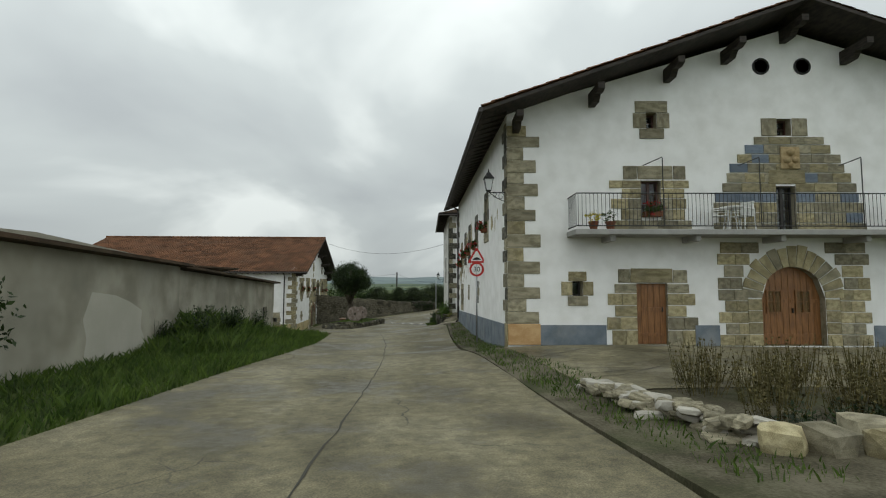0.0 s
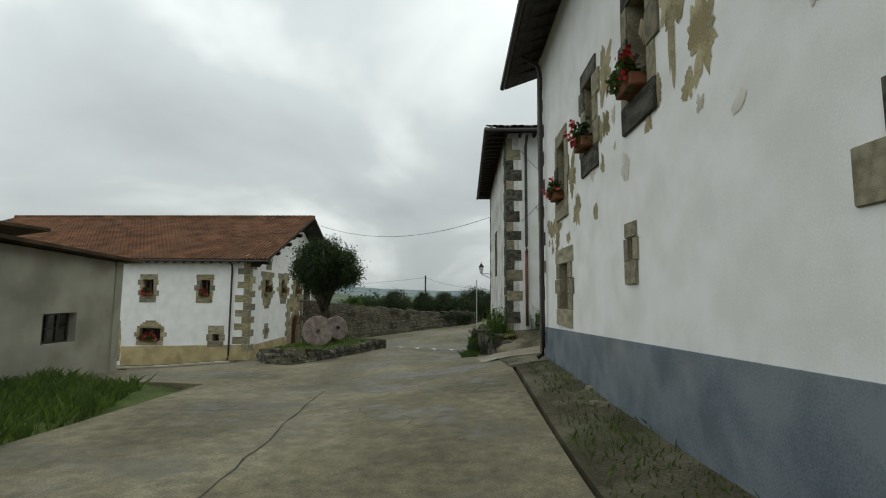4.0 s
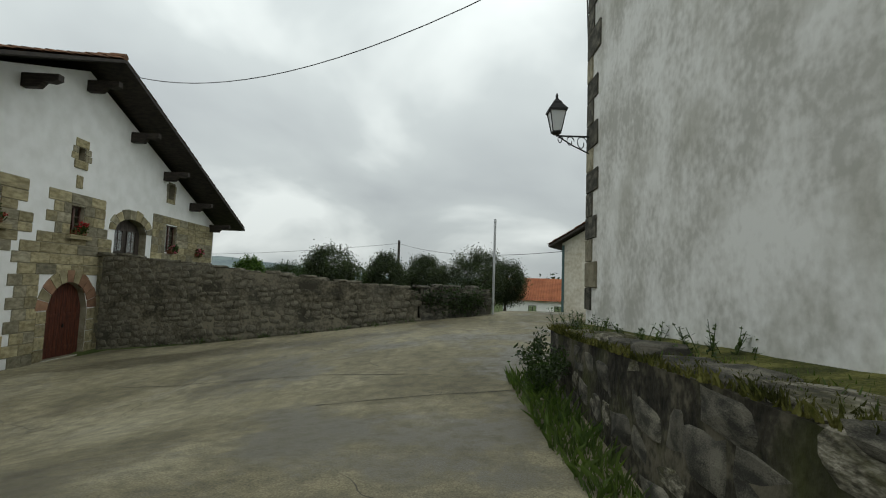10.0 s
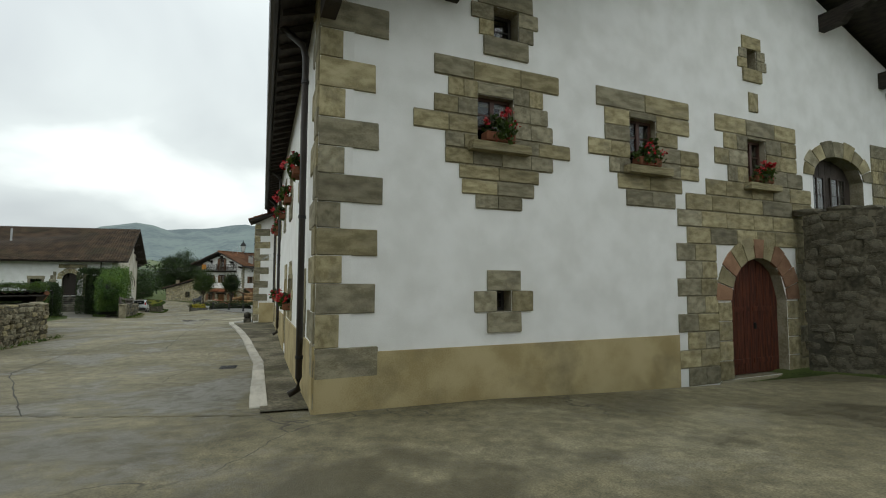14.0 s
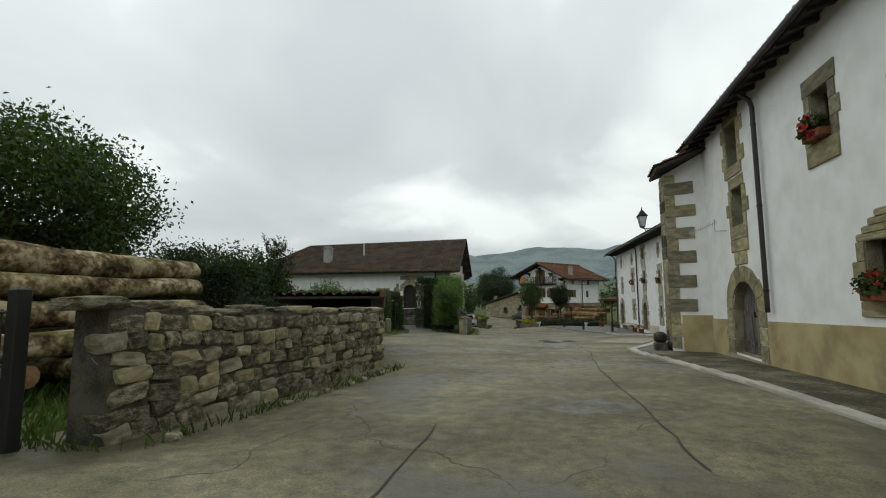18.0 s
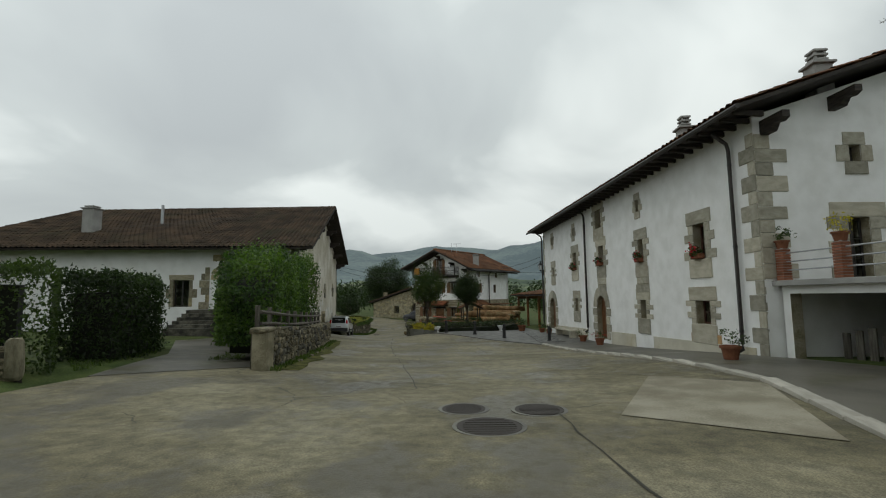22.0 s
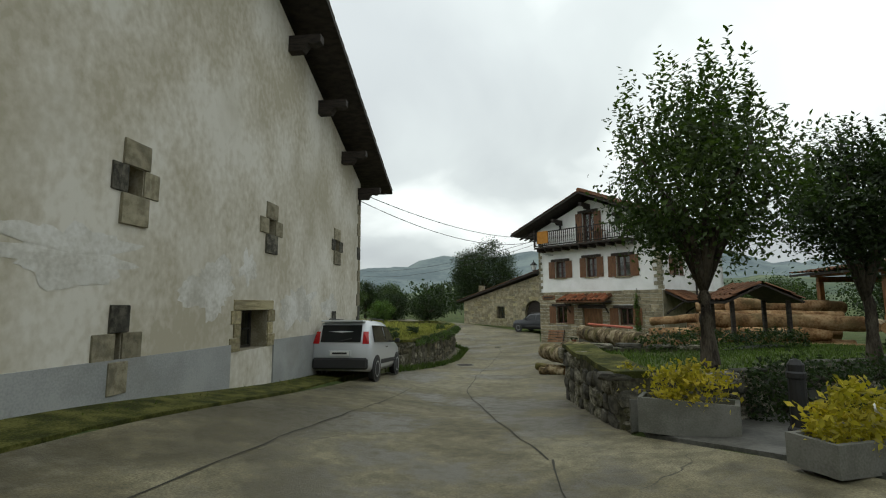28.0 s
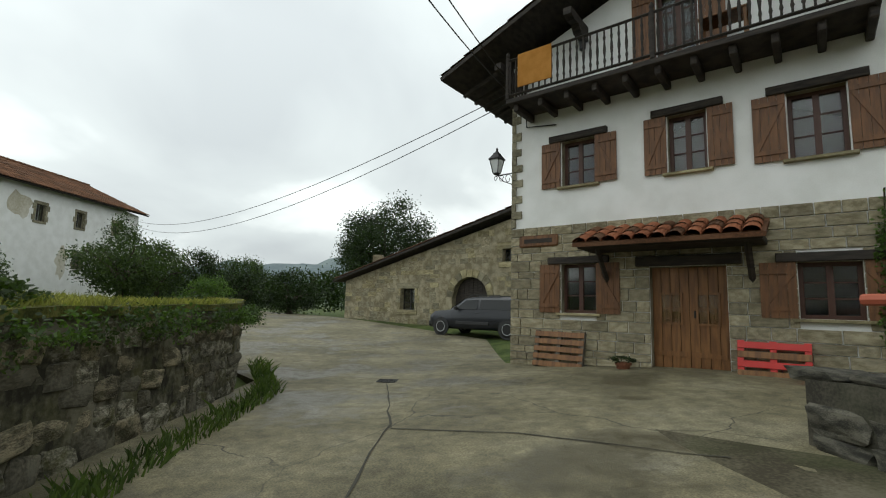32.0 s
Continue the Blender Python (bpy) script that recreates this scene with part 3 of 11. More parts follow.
def quoins(face, s, side, z0, z1, mats, parent, seed, short=0.34, long=0.72, h=0.36, first=0, gap=0.006):
    """Corner stones up a wall's edge at s, reaching to side (+1 right, -1 left) by turns long and short."""
    rnd = random.Random(seed)
    gap = min(gap, 0.008)
    z, k = z0, first
    while z < z1 - 0.1:
        hh = h * rnd.uniform(0.88, 1.14)
        hh = min(hh, z1 - z)
        w = (long if k % 2 else short) * rnd.uniform(0.88, 1.12)
        a, b = (s, s + w) if side > 0 else (s - w, s)
        stone(face, a, b, z + gap / 2, z + hh - gap / 2, rnd.choice(mats), parent, rnd=rnd)
        z, k = z + hh, k + 1


def surround(face, s0, s1, z0, z1, mats, parent, seed, short=0.22, long=0.45, rows=4, lintel=0.32, sill=0.25, over=0.3, under=0.2, gap=0.006):
    """Dressed stones round an opening: jambs by turns long and short, a lintel and a sill stone."""
    rnd = random.Random(seed)
    h = (z1 - z0) / rows
    for side in (-1, 1):
        for k in range(rows):
            w = (long if (k + seed) % 2 else short) * rnd.uniform(0.88, 1.12)
            a, b = (s0 - w, s0 - 0.003) if side < 0 else (s1 + 0.003, s1 + w)
            stone(face, a, b, z0 + k * h + gap / 2, z0 + (k + 1) * h - gap / 2, rnd.choice(mats), parent, rnd=rnd)
    if lintel:
        stone(face, s0 - over, s1 + over, z1 + 0.003, z1 + lintel, rnd.choice(mats), parent, rnd=rnd)
    if sill:
        stone(face, s0 - under, s1 + under, z0 - sill, z0 - 0.003, rnd.choice(mats), parent, proud=0.04, rnd=rnd)


def patch(face, rows, mats, parent, seed, hole=None, gap=0.006):
    """Courses of dressed stone: rows of (z0, z1, s0, s1, pieces), cut round a hole (s0, s1, z0, z1)."""
    rnd = random.Random(seed)
    for z0, z1, a, b, n in rows:
        spans = [(a, b, n)]
        if hole and z1 > hole[2] + 0.02 and z0 < hole[3] - 0.02:
            spans = [(a, hole[0], max(1, n // 2)), (hole[1], b, max(1, n // 2))]
        for l, r, k in spans:
            if r - l > 0.1 and parent is not H1:
                part("mortar", box(l + 0.01, r - 0.01, -0.009, 0.02, z0 - 0.012, z1 + 0.012), MORTAR, parent, "", face.m)
            cuts = [l + (r - l) * (i + (rnd.uniform(-0.18, 0.18) if 0 < i < k else 0)) / k for i in range(k + 1)]
            for x0, x1 in zip(cuts, cuts[1:]):
                if x1 - x0 > 0.05:
                    stone(face, x0 + gap / 2, x1 - gap / 2, z0 + gap / 2, z1 - gap / 2, rnd.choice(mats), parent, rnd=rnd)


def arch_stones(face, s0, s1, spring, rise, mats, parent, seed, n=11, depth=0.45):
    """Wedge stones round an arch of the given springing height and rise."""
    rnd = random.Random(seed)
    c, r = (s0 + s1) / 2, (s1 - s0) / 2
    for k in range(n):
        a0, a1 = math.pi * k / n + 0.012, math.pi * (k + 1) / n - 0.012
        bm = bmesh.new()
        d = depth * rnd.uniform(0.9, 1.1)
        pts = [(c - math.cos(a) * q, spring + math.sin(a) * (rise / r) * q if q == r else spring + math.sin(a) * (rise + d)) for a, q in ((a0, r), (a0, r + d), ((a0 + a1) / 2, r + d), (a1, r + d), (a1, r))]
        f = [bm.verts.new((x, -0.03, z)) for x, z in pts]
        b = [bm.verts.new((x, 0.03, z)) for x, z in pts]
        bm.faces.new(f[::-1])
        for i in range(5):
            bm.faces.new((f[i], f[(i + 1) % 5], b[(i + 1) % 5], b[i]))
        bmesh.ops.recalc_face_normals(bm, faces=bm.faces)
        part("arch_stone", bm, rnd.choice(mats), parent, "", face.m)


def window(face, s0, s1, z0, z1, parent, depth=0.22, frame=FRAME_BROWN, sashes=2, bars=2, fw=0.055, name="window"):
    """A window set back in its opening: frame with sashes and glazing bars, and a pane behind each sash."""
    bm = bmesh.new()
    y0, y1 = depth, depth + 0.06
    loops = [[bm.verts.new((a, y, c)) for a, c in ((s0 + d, z0 + d), (s1 - d, z0 + d), (s1 - d, z1 - d), (s0 + d, z1 - d))] for d, y in ((0, y0), (fw, y0), (fw, y1), (0, y1))]
    for a, b in zip(loops, loops[1:] + loops[:1]):
        for k in range(4):
            bm.faces.new((a[k], a[(k + 1) % 4], b[(k + 1) % 4], b[k]))
    bmesh.ops.recalc_face_normals(bm, faces=bm.faces)
    wd = part(name, bm, frame, parent, "", face.m)
    w = (s1 - s0 - 2 * fw) / sashes
    for k in range(1, sashes):
        part("mullion", box(s0 + fw + k * w - fw * 0.7, s0 + fw + k * w + fw * 0.7, y0 - 0.005, y1, z0 + fw, z1 - fw), frame, wd, "", face.m)
    for k in range(1, bars + 1):
        z = z0 + fw + (z1 - z0 - 2 * fw) * k / (bars + 1)
        part("glazing_bar", box(s0 + fw, s1 - fw, y0 + 0.01, y1 - 0.01, z - 0.012, z + 0.012), frame, wd, "", face.m)
    for k in range(sashes):
        pane = part("pane", box(s0 + fw + k * w + 0.01, s0 + fw + (k + 1) * w - 0.01, y0 + 0.028, y0 + 0.034, z0 + fw, z1 - fw), GLASS, wd, "", face.m)
        pane.visible_shadow = False
    return wd


def plank_door(face, s0, s1, z0, z1, parent, mat, depth=0.25, rise=0.0, leaves=2, name="door", label="", windows=(), planks=4):
    """A boarded door set back in its opening: leaves of planks, each with a handle; windows: openings (s0, s1, z0, z1) with panes."""
    w = (s1 - s0) / leaves

    def crown(s):
        u = (2 * (s - s0) / (s1 - s0)) - 1
        return z1 - rise * (1 - math.sqrt(max(0.0, 1 - min(1.0, u * u))))

    dr = part(name, box(s0 + 0.01, s1 - 0.01, depth + 0.05, depth + 0.07, z0 + 0.02, z1 - rise - 0.02), mat, parent, label, face.m)
    for k in range(leaves):
        for j in range(planks):
            a = s0 + k * w + w * j / planks + 0.006
            b = s0 + k * w + w * (j + 1) / planks - 0.006
            za, zb = crown(a) - 0.01, crown(b) - 0.01
            bm = bmesh.new()
            f = [bm.verts.new(p) for p in ((a, depth, z0 + 0.02), (b, depth, z0 + 0.02), (b, depth, zb), (a, depth, za))]
            g = [bm.verts.new(p) for p in ((a, depth + 0.05, z0 + 0.02), (b, depth + 0.05, z0 + 0.02), (b, depth + 0.05, zb), (a, depth + 0.05, za))]
            bm.faces.new(f)
            bm.faces.new(g[::-1])
            for i in range(4):
                bm.faces.new((f[i], g[i], g[(i + 1) % 4], f[(i + 1) % 4]))
            bmesh.ops.recalc_face_normals(bm, faces=bm.faces)
            part("plank", bm, mat, dr, "", face.m)
    top = crown((s0 + s1) / 2 + 0.3)
    for k in range(leaves):
        for zz in (z0 + 0.25, z0 + (top - z0) * 0.55):
            part("ledge", box(s0 + k * w + 0.06, s0 + (k + 1) * w - 0.06, depth - 0.02, depth - 0.002, zz, zz + 0.1), mat, dr, "", face.m)
    for a, b, c, d in windows:
        p = part("pane", box(a, b, depth - 0.03, depth - 0.024, c, d), GLASS, dr, "", face.m)
        p.visible_shadow = False
        bm = bmesh.new()
        for x0, x1, y0, y1 in ((a - 0.04, b + 0.04, c - 0.04, c), (a - 0.04, b + 0.04, d, d + 0.04), (a - 0.04, a, c, d), (b, b + 0.04, c, d), ((a + b) / 2 - 0.012, (a + b) / 2 + 0.012, c, d), (a, b, (c + d) / 2 - 0.012, (c + d) / 2 + 0.012)):
            add_box(bm, x0, x1, depth - 0.045, depth - 0.012, y0, y1)
        part("glazing_frame", bm, mat, dr, "", face.m)
    sm = (s0 + s1) / 2 + (0.08 if leaves == 2 else (s1 - s0) * 0.35)
    part("handle", box(sm, sm + 0.03, depth - 0.06, depth, z0 + 1.0, z0 + 1.14, 0.006), METAL_BLACK, dr, "", face.m)
    return dr


def tile_slope(a, b, c, d, mat, parent, name="roof_slope", pitch=0.26, course=0.42, h=0.055, seed=0, label=""):
    """Barrel tiles on a slope: a to b along the ridge, d to c along the eave below them. Tiles run down the slope and step at each course."""
    a, b, c, d = Vector(a), Vector(b), Vector(c), Vector(d)
    up = (b - a).cross(d - a).normalized()
    up = up if up.z > 0 else -up
    cols = max(4, int(max((b - a).length, (c - d).length) / pitch))
    rows = max(3, int(((d - a).length + (c - b).length) / 2 / course))
    rnd = np.random.RandomState(seed + 5)
    verts, faces = [], []
    prof = [(0.0, 0.0), (0.2, 0.75), (0.4, 1.0), (0.6, 0.75), (0.8, 0.0), (0.9, -0.35)]
    us = [(i + p) / cols for i in range(cols) for p, _ in prof] + [1.0]
    hs = [q for _ in range(cols) for _, q in prof] + [0.0]
    n = len(us)
    jog = rnd.uniform(-0.012, 0.012, (rows, cols + 1))
    for r in range(rows):
        for v, lift in ((r / rows, 0.0), ((r + 1) / rows + 0.25 / rows * (r < rows - 1), 0.03)):
            for i, (u, q) in enumerate(zip(us, hs)):
                p = (a + (b - a) * u) * (1 - v) + (d + (c - d) * u) * v
                verts.append(p + up * (0.05 + h * q + lift + jog[r][min(i // 6, cols)]))
        o = r * 2 * n
        for i in range(n - 1):
            faces.append((o + i, o + i + 1, o + n + i + 1, o + n + i))
            if r < rows - 1:
                faces.append((o + n + i, o + n + i + 1, o + 2 * n + i + 1, o + 2 * n + i))
    ob = raw(name, verts, faces, mat, parent, label, smooth=False)
    return ob


def roof_boards(a, b, c, d, parent, th=0.1, name="roof_deck"):
    """The boarded underside of a roof slope."""
    a, b, c, d = Vector(a), Vector(b), Vector(c), Vector(d)
    up = (b - a).cross(d - a).normalized()
    up = up if up.z > 0 else -up
    vs = [p for p in (a, b, c, d)] + [p - up * th for p in (a, b, c, d)]
    return raw(name, vs, [(0, 1, 2, 3), (7, 6, 5, 4), (0, 4, 5, 1), (1, 5, 6, 2), (2, 6, 7, 3), (3, 7, 4, 0)], DARK_WOOD, parent)


def rafters(a, b, down, out, parent, n, w=0.1, h=0.14, length=0.9):
    """Rafter tails under an eave from a to b, each reaching out along the vector out."""
    a, b, out = Vector(a), Vector(b), Vector(out)
    for k in range(n):
        p = a + (b - a) * ((k + 0.5) / n)
        bm = bmesh.new()
        d = (b - a).normalized() * (w / 2)
        q = p + out
        vs = [bm.verts.new(x) for x in (p - d, p + d, q + d, q - d)]
        lo = [bm.verts.new(x - Vector((0, 0, h * f))) for x, f in ((p - d, 1), (p + d, 1), (q + d, 0.6), (q - d, 0.6))]
        bm.faces.new(vs)
        bm.faces.new(lo[::-1])
        for i in range(4):
            bm.faces.new((vs[i], lo[i], lo[(i + 1) % 4], vs[(i + 1) % 4]))
        bmesh.ops.recalc_face_normals(bm, faces=bm.faces)
        part("rafter", bm, DARK_WOOD, parent)


def corbel(face, s, z, parent, out=0.75, w=0.2, h=0.34):
    """A carved purlin end under a gable's overhang."""
    bm = bmesh.new()
    prof = [(0.1, 0.0), (-out, 0.0), (-out, -h * 0.45), (-out * 0.82, -h * 0.62), (-out * 0.6, -h * 0.55), (-out * 0.45, -h), (0.1, -h)]
    f = [bm.verts.new((s - w / 2, y, z + q)) for y, q in prof]
    g = [bm.verts.new((s + w / 2, y, z + q)) for y, q in prof]
    bm.faces.new(f)
    bm.faces.new(g[::-1])
    for i in range(len(prof)):
        j = (i + 1) % len(prof)
        bm.faces.new((f[i], g[i], g[j], f[j]))
    bmesh.ops.recalc_face_normals(bm, faces=bm.faces)
    part("purlin_end", bm, DARK_WOOD, parent, "", face.m)


def drainpipe(face, s, z0, z1, parent, y=-0.12, mat=PIPE_BROWN, r=0.055, foot=True):
    pts = [(s, y - 0.45, z1 + 0.35), (s, y - 0.05, z1 + 0.05), (s, y, z1 - 0.15), (s, y, z0 + 0.3), (s, y, z0 + 0.12)] + ([(s, y - 0.15, z0 + 0.04)] if foot else [])
    p = part("drainpipe", tube(pts, r, 10), mat, parent, "", face.m, smooth=True)
    for k in range(3):
        z = z0 + 0.6 + (z1 - z0 - 1.2) * k / 2
        bm = bmesh.new()
        add_lathe(bm, [(r + 0.012, z), (r + 0.012, z + 0.05)], 10, Matrix.Translation((s, y, 0)))
        part("pipe_clip", bm, METAL_BLACK, p, "", face.m)
    return p


def wall_lamp(face, s, z, side=-1, arm=0.75, label="black wrought-iron lantern with glass sides on a scrolled wall bracket"):
    """A lantern on a scrolled bracket standing out from a wall."""
    t = thing("wall_lantern", face.m @ Matrix.Translation((s, 0, z)), label, "street lamp")
    m = WORLD_OF[t]
    bm = bmesh.new()
    add_box(bm, -0.03, 0.03, -0.02, 0.0, -0.32, 0.06)
    add_tube(bm, [(0, -0.02, 0), (0, -arm, 0)], 0.016, 6)
    for k, (y, r) in enumerate(((-0.16, 0.1), (-0.36, 0.075), (-0.53, 0.055))):
        add_tube(bm, [(0, y + r * math.cos(a) * (1 - 0.05 * j), -r - 0.01 + r * math.sin(a)) for j, a in enumerate([x * math.pi / 6 for x in range(0, 13)])], 0.009, 5)
    add_tube(bm, [(0, -0.02, -0.3), (0, -0.3, -0.17), (0, -arm + 0.05, -0.02)], 0.012, 6)
    part("bracket", bm, METAL_BLACK, t, "", m)
    bm = bmesh.new()
    o = Matrix.Translation((0, -arm, 0.02))
    add_lathe(bm, [(0.05, 0.0), (0.09, 0.03), (0.09, 0.05)], 8, o)
    for k in range(4):
        a = math.pi / 4 + k * math.pi / 2
        c, s_ = math.cos(a), math.sin(a)
        add_tube(bm, [(0.10 * c, -arm + 0.10 * s_, 0.06), (0.19 * c, -arm + 0.19 * s_, 0.42)], 0.011, 4)
    add_lathe(bm, [(0.22, 0.40), (0.23, 0.43), (0.12, 0.54), (0.10, 0.58), (0.05, 0.62), (0.025, 0.66), (0.03, 0.69), (0.012, 0.74)], 4, o @ Matrix.Rotation(math.pi / 4, 4, "Z"))
    part("lantern_frame", bm, METAL_BLACK, t, "", m)
    bm = bmesh.new()
    add_lathe(bm, [(0.095, 0.06), (0.182, 0.41)], 4, o @ Matrix.Rotation(math.pi / 4, 4, "Z"))
    part("lantern_glass", bm, FROSTED, t, "", m)
    return t


FROSTED = plain("milky_lamp_glass", (0.62, 0.64, 0.64), 0.25)

# ---- ground ----
SPOTS_ROAD = [(0, -8, 0.5), (0, 0, 0.05), (-0.1, 10, -0.6), (-0.4, 17, -0.97), (-1, 25.4, -1.4), (-1.6, 31.5, -1.68), (-1.9, 37.4, -2.05), (-2.3, 43.4, -2.48), (-4.8, 50.4, -2.75), (-8, 47.4, -3.3), (-12.4, 45.8, -3.6), (-19.4, 43, -4.08), (-27, 41.8, -4.27), (-35, 41.2, -4.47), (-44, 40.2, -4.75), (-52, 38.9, -5.18), (-62.6, 36.1, -5.57), (-69.3, 34.6, -5.85), (-77, 33.3, -6.45), (-85.5, 32.8, -6.85), (-97, 30, -6.95)]
SPOTS_SIDE = [(2, 13.8, -0.52), (12, 13, -0.5), (1.1, 31.5, -1.25), (-0.6, 62, -2.1), (4.9, 65, -2.25), (-15.5, 57.5, -3.88), (-15, 47.6, -3.78), (-9, 10, -0.5), (-12, 25, -1.5), (-12, 34, -2.2), (-30, 46.8, -4.25), (-26, 33, -4.1), (-49.7, 48, -4.75), (-62, 45, -5.55), (-73, 45, -5.75), (-49, 35, -4.8), (-60, 20, -4.7), (-95, 36.3, -6.45), (-92.5, 41, -6.35), (-84, 38, -6.2), (-100, 26, -6.75), (45, 20, -0.3), (-45, 5, -3.0), (-40, 85, -5), (-120, 55, -7), (-130, -5, -6), (10, 88, -3.8), (-106, 32, -6.4), (-114, 25, -6.2), (-75, 60, -5.5), (-68.4, 30.2, -5.3), (-73, 29.3, -5.75), (-77.8, 28.8, -6.15), (-69.4, 37.6, -5.6), (-66, 42.3, -5.5), (-72, 41, -5.6), (-5.4, 43.6, -2.45), (-6.4, 40, -2.28)]
SP = np.array(SPOTS_ROAD + SPOTS_SIDE, float)
_r = np.sqrt(((SP[:, None, :2] - SP[None, :, :2]) ** 2).sum(-1) + 9.0)
SP_W = np.linalg.solve(_r + 0.05 * np.eye(len(SP)), SP[:, 2] + 4.0)


def ground_z(x, y):
    """The height of the ground, through the spot heights, level far away."""
    r = np.sqrt((SP[:, 0] - x) ** 2 + (SP[:, 1] - y) ** 2 + 9.0)
    z = float((r * SP_W).sum()) - 4.0 + 0.95 * math.exp(-((x + 9.2) ** 2 + ((y - 18) * 0.8) ** 2) / 5.0)
    far = min(1.0, max(0.0, (math.hypot(x + 45, (y - 35) * 1.2) - 95) / 80))
    far = far * far * (3 - 2 * far)
    return max(-9.0, min(2.0, z)) * (1 - far) + -7.5 * far


class Mask:
    """Says whether a place lies inside a polygon."""

    def __init__(self, pts):
        self.p = pts

    def inside(self, x, y):
        ok, n = False, len(self.p)
        for i in range(n):
            (x0, y0), (x1, y1) = self.p[i], self.p[i - 1]
            if (y0 > y) != (y1 > y) and x < (x1 - x0) * (y - y0) / (y1 - y0) + x0:
                ok = not ok
        return ok


def strip(name, left, right, mat, lift=0.02, step=0.8, label="", parent=None, kind="structure", edge=0.06):
    """A sheet of paving between two edge lines with as many points each, laid on the ground."""
    rows = []
    for (l0, l1), (r0, r1) in zip(zip(left, left[1:]), zip(right, right[1:])):
        n = max(1, int(max(math.dist(l0, l1), math.dist(r0, r1)) / step))
        for k in range(n):
            f = k / n
            rows.append((Vector(l0).lerp(Vector(l1), f), Vector(r0).lerp(Vector(r1), f)))
    rows.append((Vector(left[-1]), Vector(right[-1])))
    cols = max(1, int(max((a - b).length for a, b in rows) / step))
    verts, faces = [], []
    for a, b in rows:
        for k in range(cols + 1):
            p = a.lerp(b, k / cols)
            verts.append((p.x, p.y, ground_z(p.x, p.y) + lift))
        for p, drop in ((b, 0.0), (b, edge + 0.1), (a, edge + 0.1), (a, 0.0)):
            verts.append((p.x, p.y, ground_z(p.x, p.y) + lift - drop))
    n = cols + 5
    for i in range(len(rows) - 1):
        o = i * n
        for k in range(cols):
            faces.append((o + k, o + k + 1, o + n + k + 1, o + n + k))
        for k in (cols + 1, cols + 3):
            faces.append((o + k, o + k + 1, o + n + k + 1, o + n + k))
    return tagged(raw(name, verts, faces, mat, parent, label, smooth=True), kind=kind)


ROADS = [Mask(p) for p in (
    [(-4.9, -12), (-4.75, 5), (-4.95, 9), (-5.45, 20), (-6.3, 26), (-7.5, 30), (-22, 31), (-24, 36.5), (-33, 37.2), (-40, 34), (-46, 32.5), (-53.5, 32), (-49, 36), (-63, 33), (-66, 31.2), (-82, 29.2), (-96, 27.8), (-99, 23), (-104, 18), (-112, 27), (-104, 33.5), (-97.2, 33.4), (-94, 38.5), (-86, 34.8), (-72, 36), (-70, 37), (-64, 43), (-62, 48), (-40, 48.5), (-38, 46.7), (-15, 47.4), (-16, 58.5), (-1.5, 59.4), (2, 75), (9, 90), (13, 86), (6, 66), (0, 50), (-0.6, 37), (3, 36.7), (0.7, 15), (2.2, 5), (2.4, -12)],)]


def on_road(x, y):
    return any(r.inside(x, y) for r in ROADS)


gx = sorted([-3000, -1800, -1000, -600, -400, -280, -210, -170, -145, *np.arange(-128, 26, 0.9).tolist(), 30, 38, 50, 70, 100, 150, 230, 400, 800, 1600, 3000])
gy = sorted([-3000, -1600, -800, -400, -220, -130, -80, -50, -32, -22, *np.arange(-16, 96, 0.9).tolist(), 102, 112, 130, 160, 220, 320, 500, 900, 1700, 3000])
verts, faces = [], []
for y in gy:
    for x in gx:
        z = ground_z(x, y)
        near = -130 < x < 30 and -20 < y < 100
        if near and on_road(x, y):
            z -= 0.16
        elif near:
            z += 0.05 * noise.noise((x * 0.5, y * 0.5, 0))
        verts.append((x, y, z))
w = len(gx)
for j in range(len(gy) - 1):
    for i in range(w - 1):
        o = j * w + i
        faces.append((o, o + 1, o + w + 1, o + w))
tagged(raw("ground", verts, faces, GRASS_SOIL, smooth=True), "grassy village ground sloping gently down between the houses", "ground", kind="structure")

# hills round the valley
HILL_NEAR = material("wooded_hillside", [(0.05, 0.075, 0.05), (0.08, 0.11, 0.065), (0.13, 0.16, 0.085)], 0.012, 0.15, 0.95, 0.5, stain=(0.16, 0.19, 0.09), stain_scale=0.004, stain_amount=0.8, bump_size=3.0)
# The far ridge's blue-grey is aerial haze mixed into its base colour.
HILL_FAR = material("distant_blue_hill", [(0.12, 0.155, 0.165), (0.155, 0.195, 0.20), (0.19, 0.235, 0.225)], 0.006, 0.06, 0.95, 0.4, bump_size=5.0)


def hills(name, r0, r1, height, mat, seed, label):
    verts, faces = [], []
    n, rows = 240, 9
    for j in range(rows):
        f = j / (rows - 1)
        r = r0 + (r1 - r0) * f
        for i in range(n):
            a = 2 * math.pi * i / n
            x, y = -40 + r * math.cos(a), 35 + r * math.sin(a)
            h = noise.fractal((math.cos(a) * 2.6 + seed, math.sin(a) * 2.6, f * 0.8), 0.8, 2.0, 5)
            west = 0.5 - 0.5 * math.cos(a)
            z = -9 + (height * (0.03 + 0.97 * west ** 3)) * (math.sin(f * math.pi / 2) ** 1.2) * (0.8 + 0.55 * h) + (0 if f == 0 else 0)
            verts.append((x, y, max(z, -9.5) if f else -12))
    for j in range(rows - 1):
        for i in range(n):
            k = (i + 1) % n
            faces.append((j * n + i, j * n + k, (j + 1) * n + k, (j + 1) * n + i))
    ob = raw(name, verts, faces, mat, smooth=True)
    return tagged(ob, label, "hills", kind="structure")


